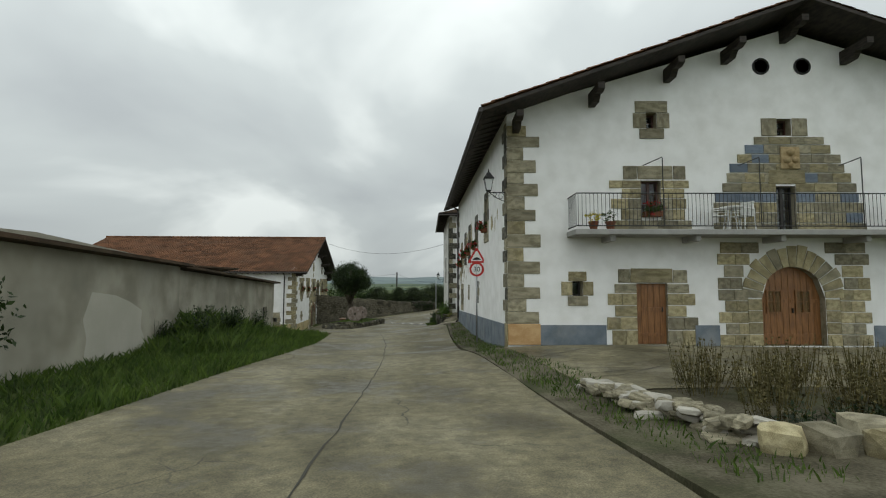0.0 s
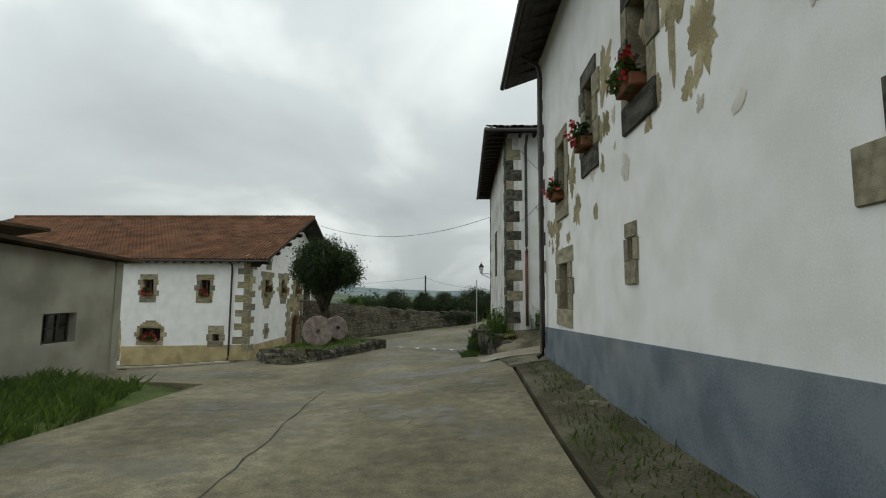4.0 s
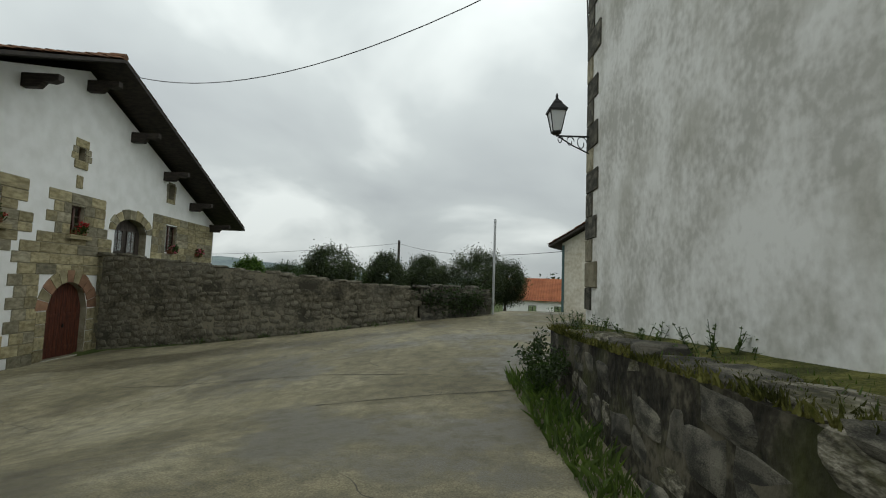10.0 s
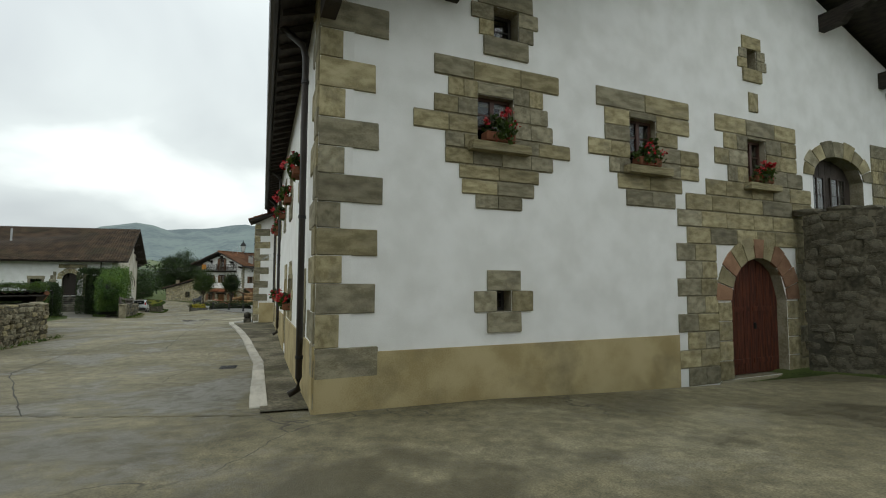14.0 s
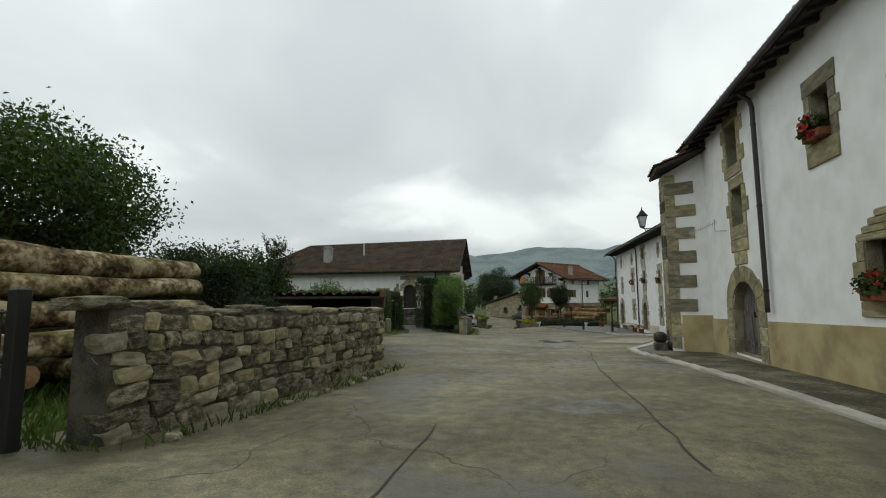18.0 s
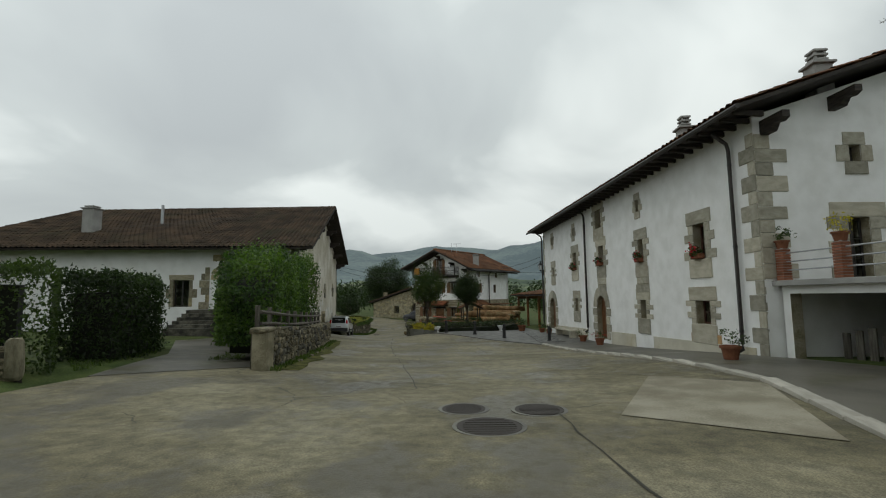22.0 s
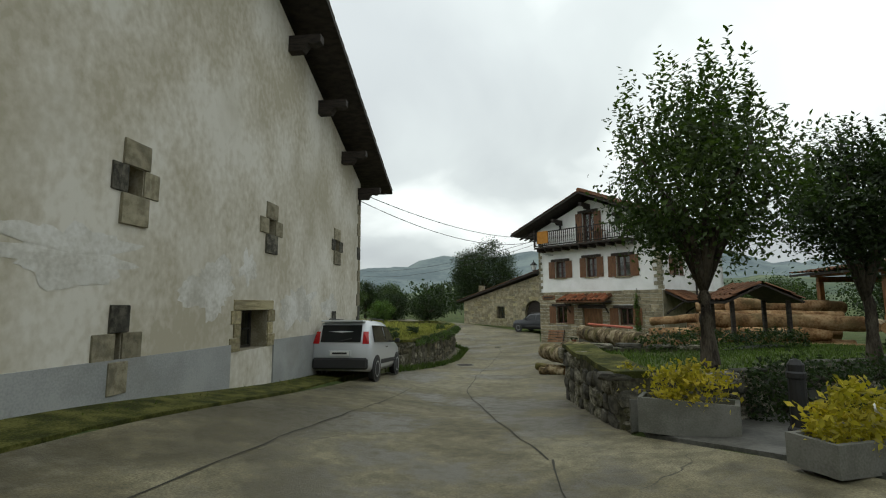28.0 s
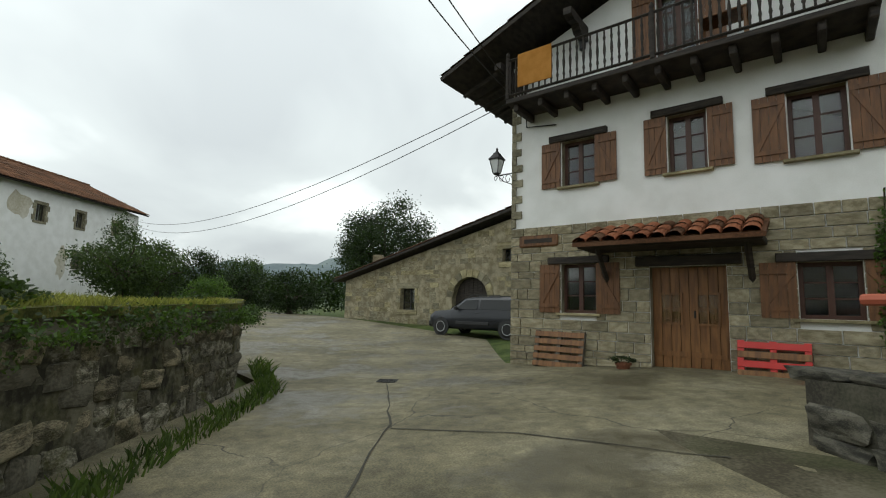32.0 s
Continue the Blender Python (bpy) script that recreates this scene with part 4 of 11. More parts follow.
hills("backdrop", 320, 900, 46, HILL_NEAR, 3.1, "low wooded green hills beyond the village")
hills("backdrop", 1100, 2300, 235, HILL_FAR, 7.7, "distant mountains with blue-grey haze in their colour under low cloud")

# ---- roads and paving ----
strip("road", [(-4.9, -12), (-4.75, 4), (-4.95, 9), (-5.45, 20), (-6.3, 26), (-7.0, 30), (-7.0, 34.2), (-6.2, 40), (-5.6, 44.6), (-6, 50), (-6, 58.3)], [(2.4, -12), (2.0, 4), (1.5, 10), (0.6, 15.5), (0.35, 24), (0.2, 31), (0.0, 36), (-0.3, 41), (-0.35, 47), (1.0, 52), (1.8, 57.0)], ROAD, label="worn wet concrete village road with cracks")
strip("road", [(-6, 58.3), (-1.4, 59.3), (-0.2, 62), (2, 72), (8, 90)], [(1.8, 57), (3.0, 60), (4.5, 64.5), (7.5, 72), (13, 86)], ROAD, 0.022, label="worn concrete lane climbing out of the village")
strip("road", [(-5.2, 30.1), (-9, 30.3), (-14, 30.6), (-20, 32), (-24, 36.6), (-28, 37.3), (-33, 37.2), (-38, 34.5), (-42, 33.5), (-47, 33.2), (-49.4, 35.6), (-56, 34.2), (-63, 32.8), (-67, 31.2), (-74, 30.2), (-82, 29.4), (-89, 29.0), (-95, 28.2), (-99, 24)], [(-5.2, 58.3), (-9, 58.3), (-14.9, 58.3), (-15.0, 47.0), (-22, 46.7), (-28, 45.9), (-34, 45.0), (-38.6, 44.2), (-42.5, 45.4), (-46.5, 46.4), (-50, 46.2), (-56, 45.3), (-61.5, 44.5), (-64.5, 41.6), (-71.5, 36.3), (-79, 35.4), (-88, 35.2), (-97.2, 33.4), (-103, 33)], ROAD, 0.018, label="worn wet concrete street widening into a yard")
strip("road", [(-99, 24), (-107, 14), (-125, 2)], [(-103, 33), (-112, 26), (-130, 12)], ROAD, 0.02, label="concrete lane running down to the valley")
strip("pavement", [(-15.2, 47.1), (-22, 46.75), (-28, 45.95), (-34, 45.05), (-38.4, 44.3), (-39.1, 44.3)], [(-15.2, 47.8), (-22, 47.5), (-28, 47.15), (-34, 46.85), (-38.4, 46.7), (-39.3, 46.9)], YARD_CONCRETE, 0.045, label="damp dark concrete pavement beside the house")
strip("pavement", [(-38.9, 44.3), (-42.5, 45.5), (-46.5, 46.5), (-50, 46.3), (-56, 45.4), (-61.5, 44.6)], [(-39.2, 49.5), (-42.5, 50), (-46.5, 50), (-50.3, 48.65), (-56, 48.05), (-62, 47.4)], DARK_CONCRETE, 0.045, label="damp dark concrete pavement in front of the house")
strip("pavement", [(-61.6, 44.6), (-64.5, 41.7), (-71.4, 36.5), (-73, 36.4)], [(-62, 47.4), (-70, 46.5), (-84, 45), (-86, 44)], material("grey_cobbles", [(0.06, 0.058, 0.05), (0.095, 0.092, 0.08), (0.14, 0.135, 0.12)], 3, 20, 0.6, 0.8, stain=(0.09, 0.09, 0.08), stain_scale=0.5), 0.04, label="grey cobbled forecourt behind the bollards")

# ---- houses ----
UP = Vector((0, 0, 1))


def gable_roof(ridge0, ridge1, left, right, parent, mat, seed=0, board=True):
    """Two slopes from a ridge line. left and right: the eave's two ends on each side, as (end0, end1)."""
    for k, (e0, e1) in enumerate((left, right)):
        tile_slope(ridge0, ridge1, e1, e0, mat, parent, seed=seed + k)
        if board:
            roof_boards(ridge0, ridge1, e1, e0, parent)
    a, b = Vector(ridge0), Vector(ridge1)
    n = int((b - a).length / 0.45)
    bm = bmesh.new()
    for k in range(n):
        p, q = a.lerp(b, k / n) + UP * 0.09, a.lerp(b, (k + 1.12) / n) + UP * 0.11
        add_tube(bm, [p, q], [0.13, 0.15], 8)
    part("ridge_tiles", bm, mat, parent)


# the large farmhouse with the balcony
H1 = thing("farmhouse", pose(10.8, 23, -0.6), "large white farmhouse with stone quoins, balcony and arched wooden gate", "house")
F1 = Face((2.0, 14.6), (19.7, 14.6))
W1 = Face((1.065, 32.16), (2.0, 14.6))
RD1 = 9.55
h1_holes = [(3.98, 4.93, -0.44, 1.44, 0), (7.84, 9.8, -0.47, 1.97, 0.98), (2.0, 2.32, 1.05, 1.5, 0), (4.2, 4.82, 3.5, 4.66, 0), (8.42, 9.05, 2.9, 4.49, 0), (4.42, 4.75, 6.32, 6.83, 0), (8.55, 9.0, 6.1, 6.65, 0)]
wall("wall", F1, -1.4, [(0, 6.85), (8.85, RD1), (17.7, 6.85)], h1_holes, WHITE, H1)
w1_holes = [(a + 0.66, b + 0.66, *c) for a, b, *c in [(12.2, 12.85, 3.45, 4.8, 0), (9.0, 9.6, 2.95, 4.3, 0), (6.05, 6.65, 2.85, 4.2, 0), (3.95, 4.45, 2.8, 4.0, 0), (1.75, 2.4, 2.35, 3.6, 0), (1.82, 2.52, 0.06, 1.02, 0), (9.65, 9.88, 0.85, 1.2, 0), (5.88, 6.05, 0.8, 1.1, 0)]]
wall("wall", W1, -2.2, [(0, 6.85), (17.6, 6.85)], w1_holes, WHITE, H1)
wall("wall", Face((19.7, 14.6), (19.2, 32.16)), -2.0, [(0, 6.85), (17.6, 6.85)], [], WHITE, H1)
wall("wall", Face((19.2, 32.16), (1.065, 32.16)), -2.2, [(0, 6.85), (9.05, RD1), (18.1, 6.85)], [], WHITE, H1)
gable_roof((10.85, 13.4, RD1 + 0.42), (10.15, 33.0, RD1 + 0.42), ((1.15, 13.4, 6.55), (0.17, 33.0, 6.55)), ((20.6, 13.4, 6.55), (20.1, 33.0, 6.55)), H1, RED_TILE, 1)

# the tall house with grey weathered plaster behind the retaining wall
H3 = thing("old_house", pose(6, 44, -1), "tall old house with grey weathered plaster side and dark stone quoins", "house")
F3 = Face((0.5, 38.2), (13.0, 38.75))
W3 = Face((0.1, 49.8), (0.5, 38.2))
L3 = W3.length
wall("wall", F3, -2.4, [(0, 6.95), (12.6, 6.95)], [(3.1, 4.0, -0.95, 0.97, 0), (2.92, 3.7, 1.55, 3.45, 0), (3.07, 3.75, 5.15, 5.96, 0)], WHITE, H3)
wall("wall", W3, -2.6, [(0, 6.95), (L3, 6.95)], [(5.36, 5.72, 2.58, 3.3, 0)], GREY_PLASTER, H3)
wall("wall", Face((13.0, 38.75), (12.6, 50.3)), -2.4, [(0, 6.95), (11.6, 6.95)], [], WHITE, H3)
wall("wall", Face((12.6, 50.3), (0.1, 49.8)), -2.4, [(0, 6.95), (12.6, 6.95)], [], GREY_PLASTER, H3)
c3 = [(-0.35, 37.35, 6.85), (14.0, 38.0, 6.85), (13.5, 51.3, 6.85), (-0.75, 50.75, 6.85)]
r3a, r3b = (5.0, 44.1, 9.0), (8.6, 44.4, 9.0)
for k, (a, b, c, d) in enumerate(((r3a, r3b, c3[1], c3[0]), (r3b, r3b, c3[2], c3[1]), (r3b, r3a, c3[3], c3[2]), (r3a, r3a, c3[0], c3[3]))):
    tile_slope(a, Vector(b) + Vector((0.01, 0, 0)), c, d, OLD_TILE, H3, seed=10 + k)
    roof_boards(a, Vector(b) + Vector((0.01, 0, 0)), c, d, H3)

# the long white house with the ochre plinth
H2 = thing("long_house", pose(-27, 57, -4), "long white stone-trimmed house with ochre plinth and red geraniums", "house")
E2 = Face((-14.9, 47.6), (-16.7, 68.2))
S2 = Face((-38.4, 46.6), (-14.917, 47.8))
LE2, LS2 = E2.length, S2.length
h2e_holes = [(2.79, 3.49, 0.42, 1.25, 0), (6.12, 6.82, 0.35, 1.32, 0), (9.56, 10.2, 0.3, 1.31, 0), (11.95, 14.1, -1.5, 1.25, 0.55), (15.6, 16.6, 0.05, 1.34, 0), (18.5, 19.1, 0.05, 1.3, 0), (3.14, 3.43, -2.4, -2.05, 0), (8.87, 10.75, -3.95, -1.36, 0.94), (3.1, 3.6, 2.3, 2.85, 0), (9.66, 10.0, 2.95, 3.41, 0), (15.6, 16.1, 2.6, 3.3, 0)]
wall("wall", E2, -5.0, [(0, 2.6), (9.9, 6.25), (LE2, 1.95)], h2e_holes, WHITE, H2, s_range=(0.2, LE2))


def s2(x):
    """Distance along the street front from its west end, for a place x."""
    return (x + 38.4) / math.cos(math.atan2(1.2, 23.483))


h2s_up = [-17.75, -21.35, -24.9, -28.7, -31.3]
h2s_holes = [(s2(x) - 0.32, s2(x) + 0.32, 0.15, 1.15, 0) for x in h2s_up]
h2s_holes += [(s2(-17.1), s2(-16.7), -2.62, -2.2, 0), (s2(-21.7), s2(-20.4), -2.65, -1.86, 0), (s2(-23.95), s2(-23.1), -3.9, -1.87, 0), (s2(-30.4), s2(-29.1), -2.8, -1.83, 0), (s2(-36.4), s2(-34.7), -4.25, -2.3, 0.75), (s2(-35.95), s2(-35.2), -0.85, 0.25, 0), (s2(-36.1), s2(-35.3), 0.9, 2.1, 0)]
wall("wall", S2, -5.2, [(0, 2.6), (LS2, 2.6)], h2s_holes, WHITE, H2)
wall("wall", Face((-16.7, 68.2), (-40.2, 67.2)), -5.0, [(0, 1.95), (24, 1.95)], [], WHITE, H2)
wall("wall", Face((-40.2, 67.2), (-38.4, 46.6)), -5.2, [(0, 1.95), (10.7, 6.25), (20.63, 2.6)], [], WHITE, H2)
gable_roof((-14.35, 57.3, 6.62), (-40.3, 56.3, 6.62), ((-13.6, 47.27, 2.36), (-39.4, 46.05, 2.36)), ((-15.4, 69.4, 1.85), (-41.2, 68.2, 1.85)), H2, RED_TILE, 21)
B2 = Face((-38.68, 45.45), (-38.25, 46.66))
bm = bmesh.new()
low = [bm.verts.new((x, y, -5.2)) for x, y in ((-39.25, 45.4), (-38.68, 45.45), (-38.25, 46.68), (-39.2, 46.75))]
high = [bm.verts.new((v.co.x, v.co.y, 1.5 if k < 2 else 2.1)) for k, v in enumerate(low)]
bm.faces.new(low[::-1])
bm.faces.new(high)
for k in range(4):
    bm.faces.new((low[k], low[(k + 1) % 4], high[(k + 1) % 4], high[k]))
part("buttress", bm, WHITE, H2)

# the white house with the mossy roof and its gable to the street
H4 = thing("gabled_farmhouse", pose(-72, 20, -5.5), "large cream farmhouse with wide gable and mossy brown roof", "house")
N4 = Face((-64.0, 30.85), (-80.4, 28.2))
A4 = N4.d
B4 = Vector((A4.y, -A4.x, 0))
wall("wall", N4, -7.2, [(0, 0.12), (8.3, 3.45), (N4.length, 0.3)], [(8.62, 9.7, -5.02, -4.25, 0), (5.64, 5.92, -2.66, -2.28, 0), (9.6, 9.92, -2.62, -2.28, 0), (13.92, 14.3, -2.5, -2.16, 0), (5.6, 5.72, -4.86, -4.5, 0), (13.85, 13.98, -5.1, -4.7, 0)], CREAM_PLASTER, H4)
NE4 = N4.p
n4 = lambda s, b, z: tuple((N4.p + A4 * s - B4 * b).to_tuple()[:2]) + (z,)  # noqa: E731
e4a, e4b = n4(0, 0, 0), n4(0, 19, 0)
E4 = Face(e4b[:2], e4a[:2])
wall("wall", E4, -6.5, [(0, 0.1), (E4.length, 0.1)], [(14.5, 15.72, -3.58, -1.35, 0.6), (12.1, 12.95, -3.45, -1.95, 0), (14.8, 15.65, -0.98, -0.78, 0)], WHITE, H4)
wall("wall", Face(n4(N4.length, 0, 0)[:2], n4(N4.length, 19, 0)[:2]), -7.2, [(0, 0.05), (19, 0.05)], [], CREAM_PLASTER, H4)
wall("wall", Face(n4(N4.length, 19, 0)[:2], n4(0, 19, 0)[:2]), -7.2, [(0, 0.05), (N4.length, 0.3)], [], CREAM_PLASTER, H4)
r4a, r4b = n4(8.3, -1.0, 3.9), n4(8.3, 17.3, 3.5)
el, er = n4(-0.95, -0.95, -0.2), n4(N4.length + 0.95, -1.0, 0.18)
el2, er2 = n4(-0.95, 20.2, -0.24), n4(N4.length + 0.95, 20.2, 0.18)
for k, q in enumerate(((r4a, r4b, el2, el), (r4b, r4a, er, er2), (r4b, tuple(Vector(r4b) + Vector((0.02, 0, 0))), er2, el2))):
    tile_slope(*q, OLD_TILE, H4, seed=31 + k)
    roof_boards(*q, H4)

# the white three-storey row house with the terrace
H5 = thing("row_house", pose(-61, 53, -5), "long white three-storey house with pale stone window surrounds", "house")
S5 = Face((-72.9, 46.25), (-50.3, 48.7))
E5 = Face((-50.3, 48.7), (-51.8, 62.6))
LS5 = S5.length
h5s_holes = [(1.35, 2.75, -5.35, -3.2, 0.6), (10.5, 11.75, -5.25, -3.1, 0.6)]
h5s_small = [(7.0, 7.6, -4.0, -3.25), (15.5, 16.0, -4.05, -3.3), (19.5, 20.3, -4.05, -3.3), (2.3, 2.7, -1.75, -1.15), (6.9, 7.55, -1.6, -0.55), (11.05, 11.7, -1.6, -0.6), (15.55, 16.0, -1.75, -0.8), (19.6, 20.25, -1.95, -0.8), (2.25, 2.6, 0.45, 1.0), (6.95, 7.25, 0.45, 0.95), (10.75, 11.55, 0.35, 1.3), (15.5, 15.78, 0.4, 0.9)]
h5s_holes += [(*h, 0) for h in h5s_small]
wall("wall", S5, -6.5, [(0, 1.75), (LS5, 1.75)], h5s_holes, WHITE, H5)
h5e_holes = [(2.45, 3.05, -2.7, -1.05, 0), (2.67, 3.0, 0.48, 0.95, 0), (6.2, 6.9, -2.7, -1.05, 0), (6.3, 6.8, 0.4, 1.2, 0)]
wall("wall", E5, -6.0, [(0, 1.75), (7.0, 4.05), (13.98, 1.75)], h5e_holes, WHITE, H5)
wall("wall", Face((-51.8, 62.6), (-74.4, 60.15)), -6.5, [(0, 1.75), (22.7, 1.75)], [], WHITE, H5)
wall("wall", Face((-74.4, 60.15), (-72.9, 46.25)), -6.5, [(0, 1.75), (7.0, 4.05), (13.98, 1.75)], [], WHITE, H5)
gable_roof((-50.2, 55.8, 4.45), (-74.5, 53.15, 4.45), ((-49.35, 47.85, 1.75), (-73.7, 45.2, 1.75)), ((-51.0, 63.8, 1.75), (-75.4, 61.1, 1.75)), H5, RED_TILE, 41)

# the chalet with the wooden shutters
H6 = thing("chalet_house", pose(-97, 40, -6.5), "white and stone house with brown shutters and wooden balcony", "house")
F6 = Face((-97.05, 33.5), (-92.55, 40.3))
LF6 = F6.length
D6, O6 = F6.d, Vector((F6.d.y, -F6.d.x, 0))
f6 = lambda s, b, z: tuple((F6.p + D6 * s - O6 * b).to_tuple()[:2]) + (z,)  # noqa: E731
N6 = Face(f6(LF6, 0, 0)[:2], f6(LF6, 9.3, 0)[:2])
h6_holes = [(3.2, 4.55, -6.45, -4.45, 0), (1.3, 2.1, -5.42, -4.33, 0), (5.6, 6.45, -5.4, -4.44, 0), (1.33, 2.1, -2.53, -1.45, 0), (3.62, 4.32, -2.56, -1.36, 0), (5.6, 6.42, -2.62, -1.4, 0), (3.48, 4.25, -0.55, 1.45, 0)]
wall("wall", F6, -7.4, [(0, 0.75), (3.95, 2.25), (LF6, 0.35)], h6_holes, WHITE, H6, th=0.45)
wall("wall", N6, -7.4, [(0, 0.35), (9.3, 0.35)], [(1.5, 2.3, -2.6, -1.5, 0), (5.6, 6.2, -2.6, -1.6, 0), (2.0, 2.5, -0.7, 0.0, 0), (6.0, 6.5, -0.7, -0.1, 0)], WHITE, H6, th=0.45)
wall("wall", Face(f6(LF6, 9.3, 0)[:2], f6(0, 9.3, 0)[:2]), -7.4, [(0, 0.35), (4.2, 2.25), (LF6, 0.75)], [], WHITE, H6, th=0.45)
wall("wall", Face(f6(0, 9.3, 0)[:2], f6(0, 0, 0)[:2]), -7.4, [(0, 0.75), (9.3, 0.75)], [], WHITE, H6, th=0.45)
r6a, r6b = f6(3.95, -1.15, 2.6), f6(3.95, 10.2, 2.6)
gable_roof(r6a, r6b, (f6(-1.5, -1.15, 0.5), f6(-1.5, 10.2, 0.5)), (f6(LF6 + 1.0, -1.15, 0.15), f6(LF6 + 1.35, 10.2, 0.05)), H6, RED_TILE, 51)

# ---- walls along the street ----
RUB = []
for k in range(8):
    bm = bmesh.new()
    bmesh.ops.create_icosphere(bm, subdivisions=2, radius=0.5)
    rnd = random.Random(k + 50)
    for v in bm.verts:
        q = 1 + 0.22 * noise.noise((v.co.x * 2.5 + k * 7, v.co.y * 2.5, v.co.z * 2.5)) + rnd.uniform(-0.02, 0.02)
        v.co = Vector([math.copysign(abs(c * 2) ** 0.4, c) / 2 for c in v.co]) * q
    mesh = bpy.data.meshes.new("field_stone")
    bm.to_mesh(mesh)
    bm.free()
    RUB.append(mesh)
RUB_OF = {}


def rubble_stone(parent, m, mat, rnd, name="stone"):
    key = (mat.name, rnd.randrange(8))
    if key not in RUB_OF:
        RUB_OF[key] = RUB[key[1]].copy()
        RUB_OF[key].materials.append(mat)
    return put(name, RUB_OF[key], None, parent, "", m)


def stone_wall(name, pts, height, label, seed, th=0.45, size=0.34, mat=RUBBLE, core=RUBBLE_MORTAR, sink=0.0, cap=None, base=0.25, both=False, limit=300, top_z=None, coping=True, category="stone wall"):
    """A rubble wall along points (left to right as seen from its shown side): a dark core with stones set into its face."""
    rnd = random.Random(seed)
    h = height if callable(height) else (lambda f: height)
    total = sum(math.dist(a, b) for a, b in zip(pts, pts[1:]))
    mid = pts[len(pts) // 2]
    mats = mat if isinstance(mat, list) else [mat]
    t = thing(name, Matrix.Translation((*mid, ground_z(*mid))), label, category)
    verts, faces, run = [], [], 0.0
    cols = []
    for a, b in zip(pts, pts[1:]):
        n = max(2, int(math.dist(a, b) / 0.6))
        for k in range(n + (b == pts[-1])):
            p = Vector(a).lerp(Vector(b), k / n)
            d = (Vector(b) - Vector(a)).normalized()
            f = (run + math.dist(a, b) * k / n) / total
            g = ground_z(p.x, p.y)
            z = top_z(f) if top_z else g + h(f)
            cols.append((p, Vector((-d.y, d.x)), g - base, z + rnd.uniform(-0.03, 0.03)))
        run += math.dist(a, b)
    for p, n, lo, hi in cols:
        q = p + n * th
        verts += [(p.x, p.y, lo), (p.x, p.y, hi), (q.x, q.y, hi), (q.x, q.y, lo)]
    for i in range(len(cols) - 1):
        o = 4 * i
        for k in range(4):
            faces.append((o + k, o + (k + 1) % 4, o + 4 + (k + 1) % 4, o + 4 + k))
    faces += [(0, 3, 2, 1), (4 * len(cols) - 4, 4 * len(cols) - 3, 4 * len(cols) - 2, 4 * len(cols) - 1)]
    raw("wall_core", verts, faces, core, t)
    run, count = 0.0, 0
    more_v, more_f = [], []
    for a, b in zip(pts, pts[1:]):
        L = math.dist(a, b)
        d = (Vector(b) - Vector(a)).normalized()
        ang = math.atan2(d.y, d.x)
        z_rel = 0.0
        while True:
            hh = size * rnd.uniform(0.55, 0.95)
            s, top = rnd.uniform(-0.1, 0.1), False
            while s < L:
                w = size * rnd.uniform(0.7, 1.8)
                c = s + w / 2
                if c > L:
                    break
                p = Vector(a) + d * c
                f = (run + c) / total
                g = ground_z(p.x, p.y)
                hi = (top_z(f) if top_z else g + h(f))
                zc = g - 0.05 + z_rel + hh / 2 + rnd.uniform(-0.03, 0.03)
                if zc + hh * 0.42 < hi + 0.03:
                    top = True
                    count += 1
                    m = Matrix.Translation((p.x, p.y, zc)) @ Matrix.Rotation(ang, 4, "Z") @ Matrix.Translation((0, 0.1 + sink, 0)) @ Matrix.Rotation(rnd.uniform(-0.14, 0.14), 4, "Y") @ Matrix.Diagonal((w * 1.06, 0.3 + rnd.uniform(-0.05, 0.07), hh * rnd.uniform(0.95, 1.16), 1))
                    if count <= limit:
                        rubble_stone(t, m, rnd.choice(mats), rnd)
                    else:
                        o = len(more_v)
                        me = RUB[rnd.randrange(8)]
                        more_v += [m @ v.co for v in me.vertices]
                        more_f += [[o + i for i in f.vertices] for f in me.polygons]
                s += w
            z_rel += hh
            if z_rel > 4 or not top:
                break
        run += L
    if not cap and coping:
        for p, n, lo, hi in cols[:-1]:
            w = rnd.uniform(0.3, 0.62)
            q = p + n * (th * 0.5)
            hh = rnd.uniform(0.1, 0.17)
            m = Matrix.Translation((q.x + rnd.uniform(-0.08, 0.08), q.y + rnd.uniform(-0.05, 0.05), hi + hh * 0.25)) @ Matrix.Rotation(math.atan2(-n.x, n.y) + rnd.uniform(-0.15, 0.15), 4, "Z") @ Matrix.Diagonal((0.62 * rnd.uniform(0.75, 1.1), th * rnd.uniform(0.9, 1.15), hh, 1))
            rubble_stone(t, m, rnd.choice(mats), rnd, "coping_stone")
    if more_f:
        raw("small_stones", more_v, more_f, mats[0], t, kind="stuff")
    if cap:
        verts, faces = [], []
        for p, n, lo, hi in cols:
            q0, q1 = p - n * 0.06, p + n * (th + 0.06)
            verts += [(q0.x, q0.y, hi + 0.0), (q0.x, q0.y, hi + 0.09), (q1.x, q1.y, hi + 0.1), (q1.x, q1.y, hi)]
        faces = []
        for i in range(len(cols) - 1):
            o = 4 * i
            for k in range(4):
                faces.append((o + k, o + (k + 1) % 4, o + 4 + (k + 1) % 4, o + 4 + k))
        faces += [(0, 3, 2, 1), (4 * len(cols) - 4, 4 * len(cols) - 3, 4 * len(cols) - 2, 4 * len(cols) - 1)]
        raw("coping", verts, faces, cap, t)
    return t


